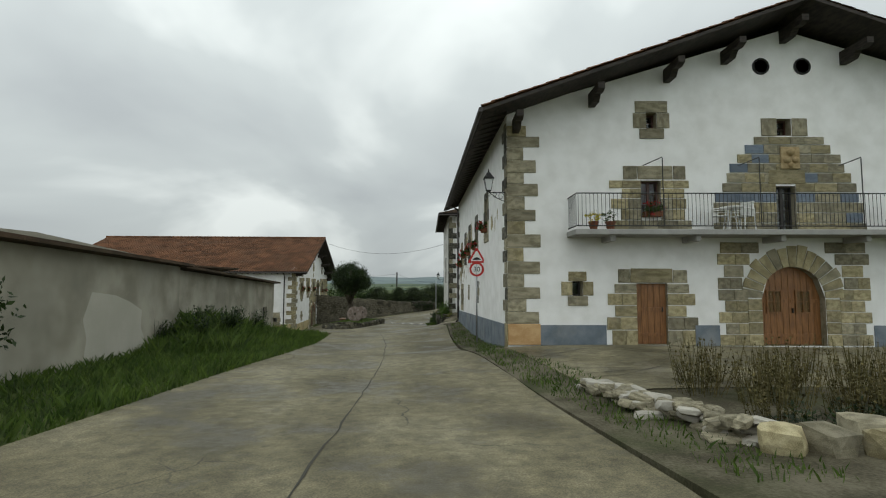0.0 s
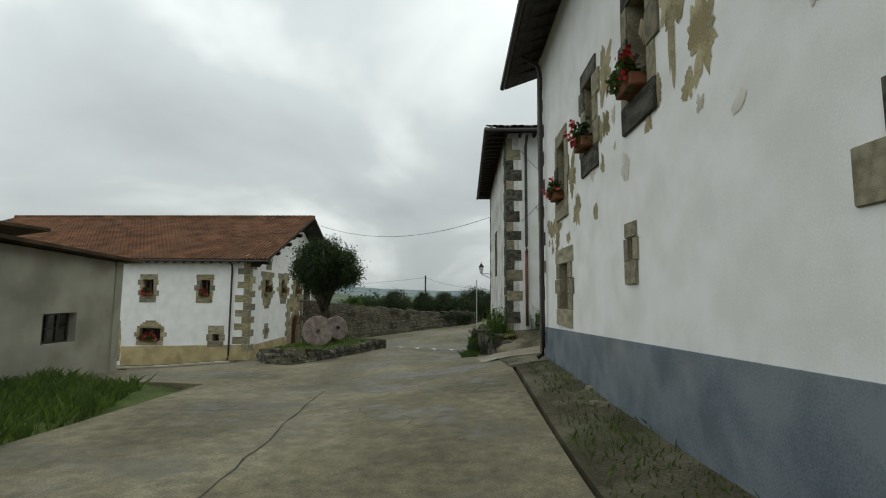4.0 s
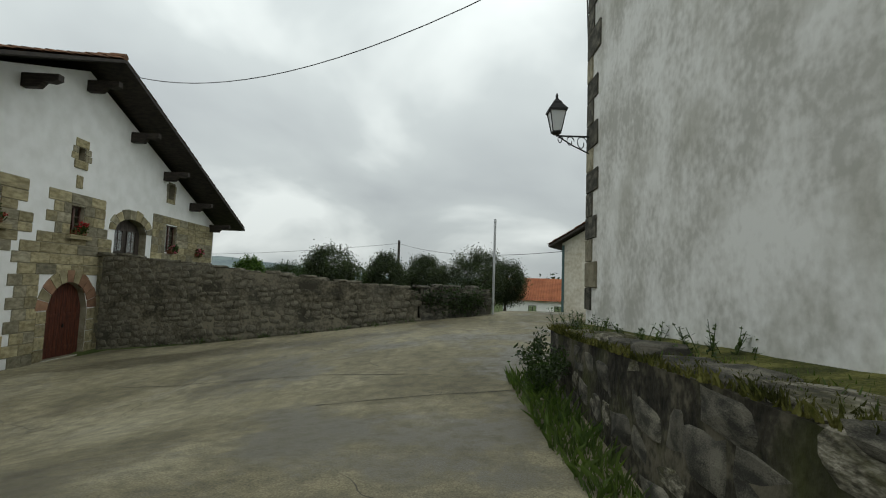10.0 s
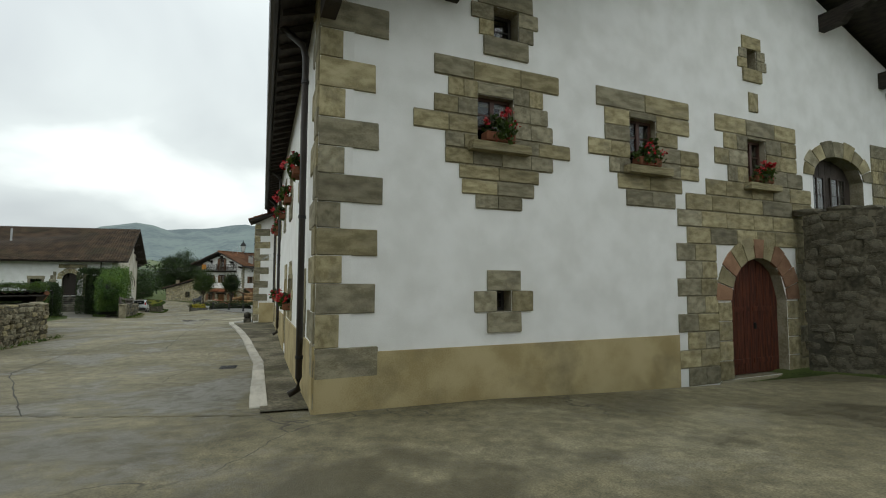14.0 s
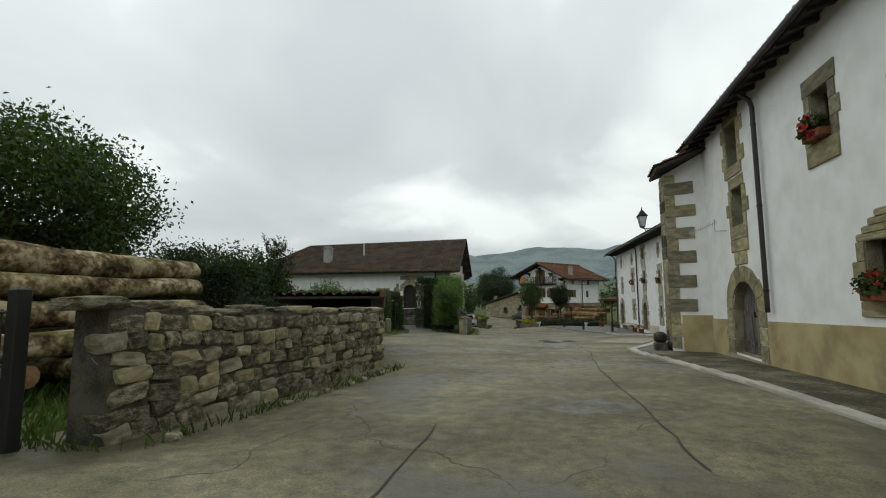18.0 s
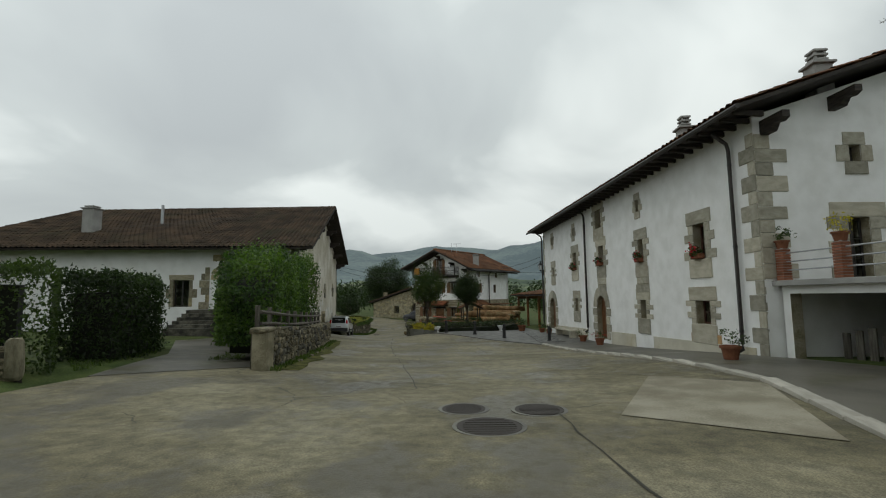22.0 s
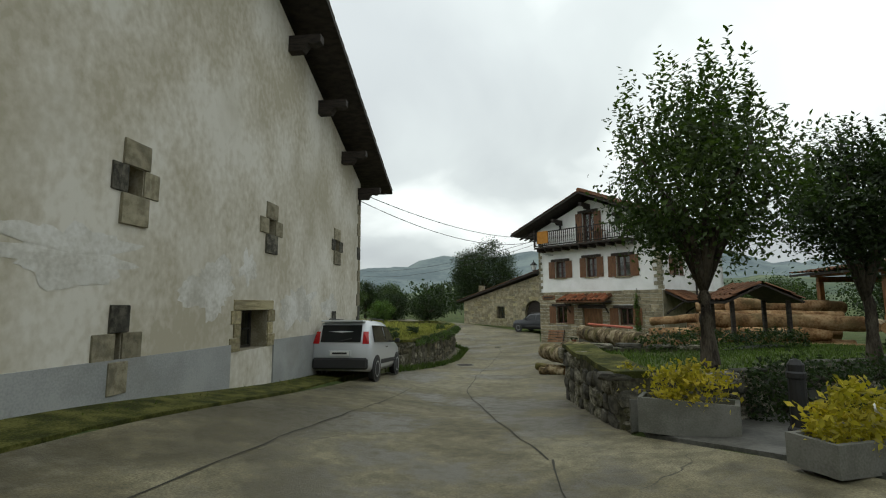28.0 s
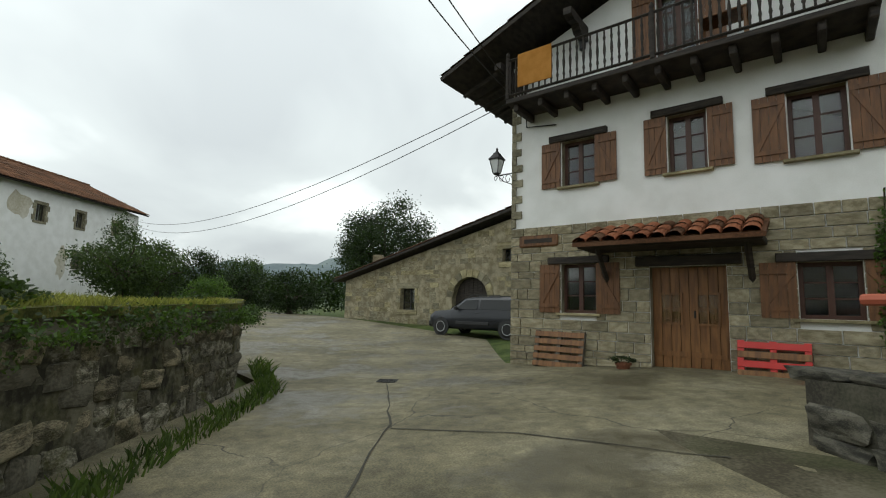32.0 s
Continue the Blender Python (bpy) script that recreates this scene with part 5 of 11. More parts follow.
stone_wall("yard_wall", [(-15.6, 58.6), (-12, 58.9), (-8, 59.0), (-3.7, 58.9)], 0, "long old rubble wall with crumbling grey render", 1, mat=OLD_WALL, core=OLD_WALL, size=0.3, sink=0.035, top_z=lambda f: -0.32 - 0.95 * f)
stone_wall("field_wall", [(-25.0, 37.85), (-32.6, 37.6), (-34.3, 36.6)], 1.4, "dry stone wall of grey and tan field stones", 2, size=0.28, mat=[RUBBLE, RUBBLE, GREY_STONE, RUBBLE, SAND_STONE], limit=330)
stone_wall("hedge_wall", [(-48.8, 35.95), (-56, 34.5), (-63.2, 33.0)], 0.95, "low dark rubble wall under a wooden rail fence", 3, size=0.26, mat=[RUBBLE, RUBBLE, DARK_STONE])
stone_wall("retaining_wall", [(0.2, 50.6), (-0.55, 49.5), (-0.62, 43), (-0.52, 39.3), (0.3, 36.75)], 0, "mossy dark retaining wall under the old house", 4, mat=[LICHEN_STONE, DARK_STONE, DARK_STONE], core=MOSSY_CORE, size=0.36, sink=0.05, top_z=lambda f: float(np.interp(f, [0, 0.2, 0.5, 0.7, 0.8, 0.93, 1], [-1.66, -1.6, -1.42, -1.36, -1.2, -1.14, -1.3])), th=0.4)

# ---- details of the farmhouse with the balcony ----
TAN = [SAND_STONE, SAND_STONE, GREY_STONE]
MIXED = [SAND_STONE, GREY_STONE, GREY_STONE]


def plinth(face, spans, z0, top0, top1, mat, parent, proud=0.03):
    """Painted bands at a wall's foot, with a top edge that runs straight from top0 to top1 along the face."""
    for a, b in spans:
        ta, tb = (top0 + (top1 - top0) * s / face.length for s in (a, b))
        vs = [(a, -proud, z0), (b, -proud, z0), (b, -proud, tb), (a, -proud, ta), (a, 0.01, z0), (b, 0.01, z0), (b, 0.01, tb), (a, 0.01, ta)]
        raw("plinth", vs, [(0, 1, 2, 3), (3, 2, 6, 7), (0, 3, 7, 4), (1, 5, 6, 2)], mat, parent, "", face.m)


def peeled(face, s0, s1, z0, z1, mat, parent, seed, n=72):
    """A ragged patch where the plaster has come off and the wall shows."""
    rnd = random.Random(seed)
    bm = bmesh.new()
    c, hz = ((s0 + s1) / 2, (z0 + z1) / 2), ((s1 - s0) / 2, (z1 - z0) / 2)
    ring = []
    for k in range(n):
        a = 2 * math.pi * k / n
        r = 0.62 + 0.5 * (noise.noise((math.cos(a) * 1.7 + seed, math.sin(a) * 1.7, seed * 0.3)) + 0.25) + rnd.uniform(-0.025, 0.025) + 0.26 * noise.noise((math.cos(a) * 4, math.sin(a) * 4, seed + 0.4)) + 0.16 * noise.noise((math.cos(a) * 10, math.sin(a) * 10, seed + 2.4))
        ring.append(bm.verts.new((c[0] + hz[0] * r * math.cos(a), -0.005, c[1] + hz[1] * r * math.sin(a))))
    mid = bm.verts.new((c[0], -0.012, c[1]))
    for k in range(n):
        bm.faces.new((mid, ring[k], ring[(k + 1) % n]))
    part("bare_patch", bm, mat, parent, "", face.m)


plinth(F1, [(1.0, 3.02), (5.75, 6.5), (11.25, 17.7)], -1.3, 0.16, 0.16, BLUE_PLINTH, H1)
plinth(W1, [(0.38, W1.length - 0.32)], -2.0, -0.46, 0.16, BLUE_PLINTH, H1)
stone(F1, 0.0, 1.0, -0.45, 0.19, ORANGE_STONE, H1, 0.05)
stone(W1, W1.length - 0.32, W1.length, -0.6, 0.19, SAND_STONE, H1, 0.05)
quoins(F1, 0.0, 1, 0.2, 6.5, MIXED, H1, 3, 0.56, 0.95, 0.385, 1, 0.03)
quoins(W1, W1.length, -1, 0.2, 6.5, [DARK_STONE, GREY_STONE], H1, 4, 0.36, 0.72, 0.385, 0, 0.03)
quoins(W1, 0.0, 1, -1.5, 6.4, [DARK_STONE, DARK_STONE, GREY_STONE], H1, 5, 0.35, 0.74, 0.34, 0, 0.02)
for s0, s1, z0, z1, k in ((3.98, 4.93, -0.44, 1.44, 6),):
    patch(F1, [(-0.46, 0.0, 3.2, 5.75, 4), (0.02, 0.4, 3.05, 5.85, 4), (0.42, 0.75, 3.3, 5.5, 2), (0.77, 1.12, 3.08, 5.78, 4), (1.14, 1.42, 3.3, 5.6, 2)], TAN, H1, 6, (s0, s1, z0, z1))
    stone(F1, 3.8, 5.1, 1.46, 1.9, SAND_STONE, H1)
    stone(F1, 3.42, 3.78, 1.46, 1.88, GREY_STONE, H1)
    stone(F1, 5.12, 5.55, 1.46, 1.85, GREY_STONE, H1)
surround(F1, 2.0, 2.32, 1.05, 1.5, [SAND_STONE, GREY_STONE], H1, 7, 0.34, 0.36, 1, 0.3, 0.3, 0.12, 0.15, 0.03)
surround(F1, 4.42, 4.75, 6.32, 6.83, [GREY_STONE], H1, 8, 0.45, 0.62, 1, 0.38, 0.32, 0.35, 0.22, 0.03)
patch(F1, [(3.05, 3.4, 3.3, 5.75, 5), (3.42, 3.75, 3.55, 5.55, 4), (3.77, 4.08, 3.25, 5.6, 4), (4.1, 4.4, 3.6, 5.55, 4), (4.42, 4.66, 3.2, 5.7, 4)], MIXED, H1, 9, (4.2, 4.82, 3.5, 4.66))
for a, b in ((3.65, 4.08), (4.1, 5.2), (5.22, 5.6)):
    stone(F1, a, b, 4.7, 5.12, GREY_STONE, H1)
gate_rows = [(-0.46 + 0.345 * k, -0.13 + 0.345 * k, 6.5 + (0.2 if k % 2 else 0.0), 11.2 - (0.2 if k % 2 else 0.0), 4) for k in range(5)]
patch(F1, gate_rows, TAN, H1, 10, (7.4, 10.24, -1, 9))
patch(F1, [(1.27, 1.62, 6.5, 7.25, 2), (1.64, 2.0, 6.7, 7.3, 1), (2.02, 2.36, 6.5, 7.5, 2), (2.38, 2.72, 6.6, 7.8, 2), (1.27, 1.62, 10.4, 11.2, 2), (1.64, 2.0, 10.35, 11.0, 1), (2.02, 2.36, 10.15, 11.2, 2), (2.38, 2.72, 9.85, 11.1, 2)], MIXED, H1, 11)
for side, a, b in ((-1, 7.4, 7.83), (1, 9.81, 10.24)):
    for k in range(4):
        stone(F1, a, b, -0.46 + 0.36 * k, -0.12 + 0.36 * k, SAND_STONE, H1)
arch_stones(F1, 7.84, 9.8, 0.99, 0.98, TAN, H1, 12, 15, 0.62)
pyr = [(3.02, 3.32, 6.45, 11.2, 8), (3.34, 3.64, 6.6, 11.1, 8), (3.66, 3.96, 6.45, 11.15, 8), (3.98, 4.28, 6.5, 11.0, 7), (4.3, 4.58, 6.75, 10.95, 7), (4.6, 4.9, 6.9, 10.8, 7), (4.92, 5.2, 7.0, 10.6, 7), (5.22, 5.5, 7.25, 10.5, 7), (5.52, 5.8, 7.5, 10.2, 5), (5.82, 6.06, 7.8, 10.0, 4)]
patch(F1, pyr, [SAND_STONE, GREY_STONE, GREY_STONE, SAND_STONE, BLUE_STONE], H1, 13, (8.42, 9.05, 2.9, 4.55))
for a, b in ((8.05, 8.53), (9.02, 9.5)):
    stone(F1, a, b, 6.09, 6.66, GREY_STONE, H1)
stone(F1, 8.2, 9.35, 4.56, 5.0, SAND_STONE, H1, 0.035)
bm = bmesh.new()
add_box(bm, 8.58, 9.18, -0.09, -0.03, 5.02, 5.72, 0.02)
for x, z, r in ((8.88, 5.55, 0.13), (8.74, 5.3, 0.11), (9.02, 5.3, 0.11), (8.88, 5.14, 0.09)):
    bmesh.ops.create_icosphere(bm, subdivisions=2, radius=r, matrix=Matrix.Translation((x, -0.09, z)))
part("carved_shield", bm, material("carved_yellow_stone", [(0.30, 0.22, 0.11), (0.42, 0.33, 0.19)], 8, 40, 0.9, 0.5), H1, "carved yellowish stone coat of arms", F1.m)
# Closed near-black discs: the round windows' dark inside is put into their colour.
for cx in (8.12, 9.44):
    bm = bmesh.new()
    add_lathe(bm, [(0.27, 0), (0.27, 0.03), (0.21, 0.035), (0.2, -0.2), (0.0, -0.2)], 20, Matrix.Translation((cx, 0, 8.35)) @ Matrix.Rotation(math.pi / 2, 4, "X"))
    part("round_window", bm, plain("dark_opening", (0.01, 0.01, 0.01), 0.9), H1, "", F1.m)
plank_door(F1, 3.98, 4.93, -0.44, 1.44, H1, BROWN_WOOD, 0.12, 0, 1, "door", "closed brown plank door", planks=5)
plank_door(F1, 7.84, 9.8, -0.47, 1.97, H1, BROWN_WOOD, 0.22, 0.98, 2, "arched_gate", "closed arched two-leaf brown wooden gate", windows=((8.15, 8.55, 0.55, 1.2), (9.05, 9.45, 0.55, 1.2)), planks=5)
window(F1, 4.2, 4.82, 3.5, 4.66, H1)
window(F1, 8.42, 9.05, 3.0, 4.49, H1, frame=FRAME_DARK, sashes=2, bars=3)
window(F1, 2.0, 2.32, 1.05, 1.5, H1, 0.3, FRAME_DARK, 1, 0)
window(F1, 4.42, 4.75, 6.32, 6.83, H1, 0.25, FRAME_BROWN, 1, 1)
window(F1, 8.55, 9.0, 6.1, 6.65, H1, 0.25, FRAME_BROWN, 1, 1)
for s0, s1, z0, z1, _ in w1_holes[:6]:
    window(W1, s0, s1, z0, z1, H1, 0.3)
for k, (s0, s1, z0, z1, _) in enumerate(w1_holes[:5]):
    surround(W1, s0, s1, z0, z1, [GREY_STONE, DARK_STONE], H1, 60 + k, 0.22, 0.34, 3, 0.3, 0.38, 0.2, 0.22)
surround(W1, 2.48, 3.18, 0.06, 1.02, [GREY_STONE], H1, 66, 0.3, 0.48, 3, 0.32, 0.34, 0.42, 0.3)
surround(W1, 10.31, 10.54, 0.85, 1.2, [DARK_STONE, GREY_STONE], H1, 67, 0.28, 0.3, 1, 0.32, 0.34, 0.05, 0.05)
surround(W1, 6.54, 6.71, 0.8, 1.1, [GREY_STONE], H1, 68, 0.14, 0.14, 1, 0.2, 0.3, 0.1, 0.1)
for k, (s0, s1, z0, z1) in enumerate(((6.9, 7.6, 2.6, 4.7), (7.5, 8.2, 2.2, 3.3), (9.95, 10.5, 1.8, 2.4), (10.55, 11.0, 2.1, 2.5), (0.6, 1.5, 1.6, 2.2), (2.5, 3.4, 2.2, 3.2), (3.0, 3.6, 1.6, 2.3), (13.6, 14.2, 3.3, 4.1), (14.5, 14.75, 3.2, 3.9), (15.0, 15.25, 3.6, 4.1), (1.2, 2.1, 1.7, 2.0), (4.7, 5.5, 3.2, 4.3), (10.2, 10.35, 1.3, 1.5))):
    peeled(W1, s0 + 0.66, s1 + 0.66, z0, z1, SAND_STONE, H1, k + 1)
rnd = random.Random(19)
for k in range(16):
    c, z, r = rnd.uniform(1.1, 3.3), rnd.uniform(1.25, 2.3), rnd.uniform(0.08, 0.3)
    peeled(W1, c - r, c + r, z - r * 0.8, z + r * 0.8, SAND_STONE, H1, 500 + k, 48)
for k in range(22):
    c, z, r = rnd.uniform(4.5, 10.5), rnd.uniform(1.5, 4.6), rnd.uniform(0.06, 0.22)
    peeled(W1, c - r, c + r, z - r * 1.2, z + r * 1.2, rnd.choice((SAND_STONE, CREAM_PLASTER)), H1, 540 + k, 40)
drainpipe(W1, 0.95, -1.2, 6.2, H1)
for s, z in ((0.28, 6.75), (2.7, 7.6), (5.1, 8.4), (6.95, 9.0), (8.85, 9.7), (10.75, 9.0), (12.6, 8.4)):
    corbel(F1, s, z - 0.18, H1, 1.0, 0.2, 0.42)
rafters((1.98, 14.0, 6.78), (0.98, 32.5, 6.78), 0, (-0.85, 0, -0.24), H1, 34)
bm = bmesh.new()
add_tube(bm, [(1.1, 13.4, 6.5), (0.12, 33.0, 6.5)], 0.075, 8)
part("gutter", bm, PIPE_BROWN, H1)
part("roof_vent", lathe([(0.05, 0), (0.05, 0.28), (0.22, 0.3), (0.2, 0.36), (0.03, 0.38)], 12), METAL_BLACK, H1, "", Matrix.Translation((7.1, 14.9, 8.78)))
# balcony
BAL = part("balcony", box(1.85, 15.8, -1.0, 0.05, 2.86, 3.02, 0.015), CEMENT, H1, "grey concrete balcony slab with black iron railing", F1.m)
bm = bmesh.new()
for z in (3.12, 4.08):
    add_tube(bm, [(1.9, 0, z), (1.9, -0.95, z), (15.75, -0.95, z), (15.75, 0, z)], 0.018, 5)
part("handrail", bm, METAL_BLACK, BAL, "", F1.m)
bar = bpy.data.meshes.new("baluster")
bm = tube([(0, 0, 0), (0, 0, 0.98)], 0.008, 5)
bm.to_mesh(bar)
bm.free()
bar.materials.append(METAL_BLACK)
for k in range(96):
    put("baluster", bar, None, BAL, "", F1.m @ Matrix.Translation((1.95 + 0.115 * k, -0.95, 3.11)))
for k in range(8):
    put("baluster", bar, None, BAL, "", F1.m @ Matrix.Translation((1.9, -0.9 + 0.115 * k, 3.11)))
for s in (4.45, 7.3, 10.3):
    part("awning_post", tube([(s, -0.95, 3.1), (s, -0.95, 5.12), (s, -0.95, 5.16), (s - 0.5, -0.75, 4.95)], 0.016, 5), METAL_BLACK, BAL, "", F1.m)
for s in (3.0, 5.5, 8.0, 10.5, 13.0):
    part("bracket", box(s - 0.08, s + 0.08, -0.85, 0.0, 2.68, 2.87, 0.02), CEMENT, BAL, "", F1.m)
wall_lamp(Face((1.99, 14.75), (1.99, 14.0)), 0.0, 4.3, arm=0.55)


def flower_pot(m, r=0.17, h=0.26, plant=LEAF_MID, bloom=None, seed=0, label="terracotta pot with a green plant", spread=1.6, tall=0.3):
    """A pot with a small plant of separate leaves."""
    t = thing("flower_pot", m, label, "flower pot")
    part("pot", lathe([(r * 0.68, 0), (r * 0.9, h * 0.8), (r * 1.05, h * 0.8), (r * 1.05, h), (r * 0.9, h), (r * 0.85, h * 0.9), (0.01, h * 0.9)], 14), TERRACOTTA, t, "", m)
    foliage("plant", m @ Matrix.Translation((0, 0, h + tall * 0.45)), (r * spread, r * spread, tall * 0.6), 160, 0.07, plant, seed, t, clumps=14)
    if bloom:
        foliage("blooms", m @ Matrix.Translation((0, 0, h + tall * 0.6)), (r * spread * 1.05, r * spread * 1.05, tall * 0.55), 70, 0.05, bloom, seed + 1, t, clumps=16)
    return t


def leaf_mesh(name, radii, n, size, seed, clumps=60, spread=0.16, lumpy=0.35, droop=0.0, up=0.0, aspect=0.5, fill=0.45):
    """Leaves in clumps through an uneven ellipsoid; each leaf is a folded rhomb."""
    rnd = np.random.RandomState(seed)
    d = rnd.normal(size=(clumps, 3))
    d /= np.linalg.norm(d, axis=1)[:, None]
    r = rnd.uniform(fill, 1.0, clumps) ** 0.6
    lump = np.array([1 - lumpy * 0.5 + lumpy * noise.noise((v[0] * 1.8 + seed, v[1] * 1.8, v[2] * 1.8)) for v in d])
    cc = d * (r * lump)[:, None]
    pick = rnd.randint(0, clumps, n)
    c = cc[pick] + rnd.normal(size=(n, 3)) * spread
    c = c * np.array(radii)
    a = rnd.normal(size=(n, 3)) + np.array([0, 0, up - droop])
    a /= np.linalg.norm(a, axis=1)[:, None]
    b = np.cross(a, rnd.normal(size=(n, 3)))
    b /= np.linalg.norm(b, axis=1)[:, None] + 1e-6
    s = size * rnd.uniform(0.65, 1.35, n)[:, None]
    nrm = np.cross(a, b)
    v = np.stack([c - a * s * 0.5, c + b * s * aspect * 0.5 + nrm * s * 0.08, c + a * s * 0.5, c - b * s * aspect * 0.5 + nrm * s * 0.08], 1).reshape(-1, 3)
    f = np.arange(4 * n).reshape(n, 4)
    mesh = bpy.data.meshes.new(name)
    mesh.vertices.add(4 * n)
    mesh.vertices.foreach_set("co", v.astype(np.float32).ravel())
    mesh.loops.add(4 * n)
    mesh.loops.foreach_set("vertex_index", f.astype(np.int32).ravel())
    mesh.polygons.add(n)
    mesh.polygons.foreach_set("loop_start", np.arange(0, 4 * n, 4, dtype=np.int32))
    mesh.update(calc_edges=True)
    mesh.validate()
    return mesh


def foliage(name, m, radii, n, size, mat, seed, parent=None, label="", **kw):
    return put(name, leaf_mesh(name, radii, n, size, seed, **kw), mat, parent, label, m, kind="stuff")


def geraniums(face, s, z, seed, w=0.5, bloom=PETAL_RED, label="window box of red geraniums with trailing green leaves", n=1.0):
    """A window box full of geraniums, standing on a sill."""
    m = face.m @ Matrix.Translation((s, -0.12, z))
    t = thing("geranium_box", m, label, "flower box")
    part("trough", box(-w / 2, w / 2, -0.09, 0.14, 0.0, 0.16, 0.015), TERRACOTTA, t, "", m)
    foliage("plants", m @ Matrix.Translation((0, -0.04, 0.22)), (w * 0.62, 0.2, 0.24), int(320 * n), 0.085, LEAF_MID, seed, t, clumps=24, aspect=0.8)
    foliage("blooms", m @ Matrix.Translation((0, -0.1, 0.26)), (w * 0.72, 0.24, 0.28), int(110 * n), 0.06, bloom, seed + 7, t, clumps=12, aspect=0.9, spread=0.1)
    return t


for k, (s0, s1, z0, z1, _) in enumerate(w1_holes[:5]):
    geraniums(W1, (s0 + s1) / 2, z0 + 0.02, 100 + k, 0.5)
for k, s in enumerate((2.45, 2.95)):
    flower_pot(F1.m @ Matrix.Translation((s, -0.75, 3.025)), 0.15, 0.24, LEAF_MID if k else LEAF_YELLOW, None, 20 + k, tall=0.3)
geraniums(F1, 4.5, 3.5, 30, 0.55, PETAL_RED, n=0.7)


def plastic_chair(m):
    """A white moulded garden chair."""
    t = thing("garden_chair", m, "white moulded plastic garden chair on the balcony", "chair", "chairs on the balcony")
    part("seat", box(-0.22, 0.22, -0.22, 0.22, 0.42, 0.45, 0.01), WHITE_PAINT, t, "", m)
    bm = bmesh.new()
    for k in range(5):
        add_box(bm, -0.2 + 0.085 * k, -0.14 + 0.085 * k, 0.2, 0.23, 0.45, 0.84)
    add_box(bm, -0.22, 0.22, 0.195, 0.235, 0.82, 0.88, 0.01)
    part("backrest", bm, WHITE_PAINT, t, "", m)
    for x in (-0.22, 0.22):
        part("armrest", box(x - 0.025, x + 0.025, -0.2, 0.22, 0.63, 0.66, 0.008), WHITE_PAINT, t, "", m)
        for y in (-0.2, 0.2):
            part("leg", tube([(x * 1.08, y * 1.1, 0), (x, y, 0.64)], 0.02, 6), WHITE_PAINT, t, "", m)


for s, y, r in ((6.35, -0.5, 60), (7.0, -0.55, -70)):
    plastic_chair(F1.m @ Matrix.Translation((s, y, 3.025)) @ Matrix.Rotation(radians(r), 4, "Z"))
m = F1.m @ Matrix.Translation((6.7, -0.5, 3.025))
TB = thing("garden_table", m, "small round white plastic garden table on the balcony", "table")
part("tabletop", lathe([(0.32, 0.68), (0.33, 0.7), (0.32, 0.72), (0.0, 0.72)], 18), WHITE_PAINT, TB, "", m)
for a in range(4):
    part("leg", tube([(0.26 * math.cos(a * 1.571), 0.26 * math.sin(a * 1.571), 0), (0.16 * math.cos(a * 1.571), 0.16 * math.sin(a * 1.571), 0.68)], 0.018, 6), WHITE_PAINT, TB, "", m)


def lettering(text, size, m, mat, parent, name="lettering"):
    cu = bpy.data.curves.new(name, "FONT")
    cu.body, cu.size, cu.align_x, cu.align_y, cu.extrude = text, size, "CENTER", "CENTER", 0.002
    tmp = bpy.data.objects.new("tmp", cu)
    mesh = bpy.data.meshes.new_from_object(tmp)
    bpy.data.objects.remove(tmp)
    mesh.materials.clear()
    return put(name, mesh, mat, parent, "", m)


m = F1.m @ Matrix.Translation((11.45, -0.99, 3.65))
SV = thing("sale_banner", m, "white banner with green lettering tied to the balcony railing", "banner")
part("sheet", box(-0.6, 0.6, -0.006, 0.0, -0.34, 0.34), WHITE_PAINT, SV, "", m)
GREEN_INK = plain("green_ink", (0.16, 0.30, 0.05), 0.7)
lettering("SE VENDE", 0.24, m @ Matrix.Translation((0, -0.012, 0.15)) @ Matrix.Rotation(math.pi / 2, 4, "X"), GREEN_INK, SV)
part("text_bar", box(-0.48, 0.48, -0.012, -0.007, -0.24, -0.06), GREEN_INK, SV, "", m)

# ---- details of the old house ----
DARKS = [DARK_STONE, DARK_STONE, GREY_STONE]
quoins(F3, 0.0, 1, -1.2, 6.8, [DARK_STONE, GREY_STONE], H3, 70, 0.28, 0.58, 0.4, 0, 0.02)
quoins(W3, L3, -1, -1.3, 6.8, [DARK_STONE], H3, 71, 0.7, 0.98, 0.4, 1, 0.01)
quoins(W3, 0.0, 1, -1.3, 6.8, DARKS, H3, 72, 0.3, 0.62, 0.42, 0, 0.02)
surround(F3, 3.07, 3.75, 5.15, 5.96, MIXED, H3, 73, 0.3, 0.5, 3, 0.36, 0.7, 0.4, 0.25)
surround(F3, 2.92, 3.7, 1.55, 3.45, MIXED, H3, 74, 0.45, 0.75, 5, 0.4, 0.0, 0.5, 0.25)
patch(W3, [(1.32, 1.72, 4.95, 6.12, 1), (1.73, 2.1, 4.9, 6.15, 2), (2.11, 2.5, 4.86, 6.2, 2), (2.51, 2.95, 4.82, 6.24, 2), (2.96, 3.32, 4.78, 6.28, 2), (3.33, 3.66, 4.74, 6.32, 1)], [DARK_STONE], H3, 75, (5.36, 5.72, 2.58, 3.3))
window(F3, 3.07, 3.75, 5.15, 5.96, H3)
window(F3, 2.92, 3.7, 1.55, 3.45, H3, frame=FRAME_DARK, bars=3)
plank_door(F3, 3.1, 4.0, -0.95, 0.97, H3, material("black_worn_door", [(0.012, 0.011, 0.01), (0.03, 0.028, 0.025)], 3, 40, 0.8), 0.3, 0, 1, label="dark weathered plank door")
drainpipe(F3, 0.78, 2.0, 6.3, H3)
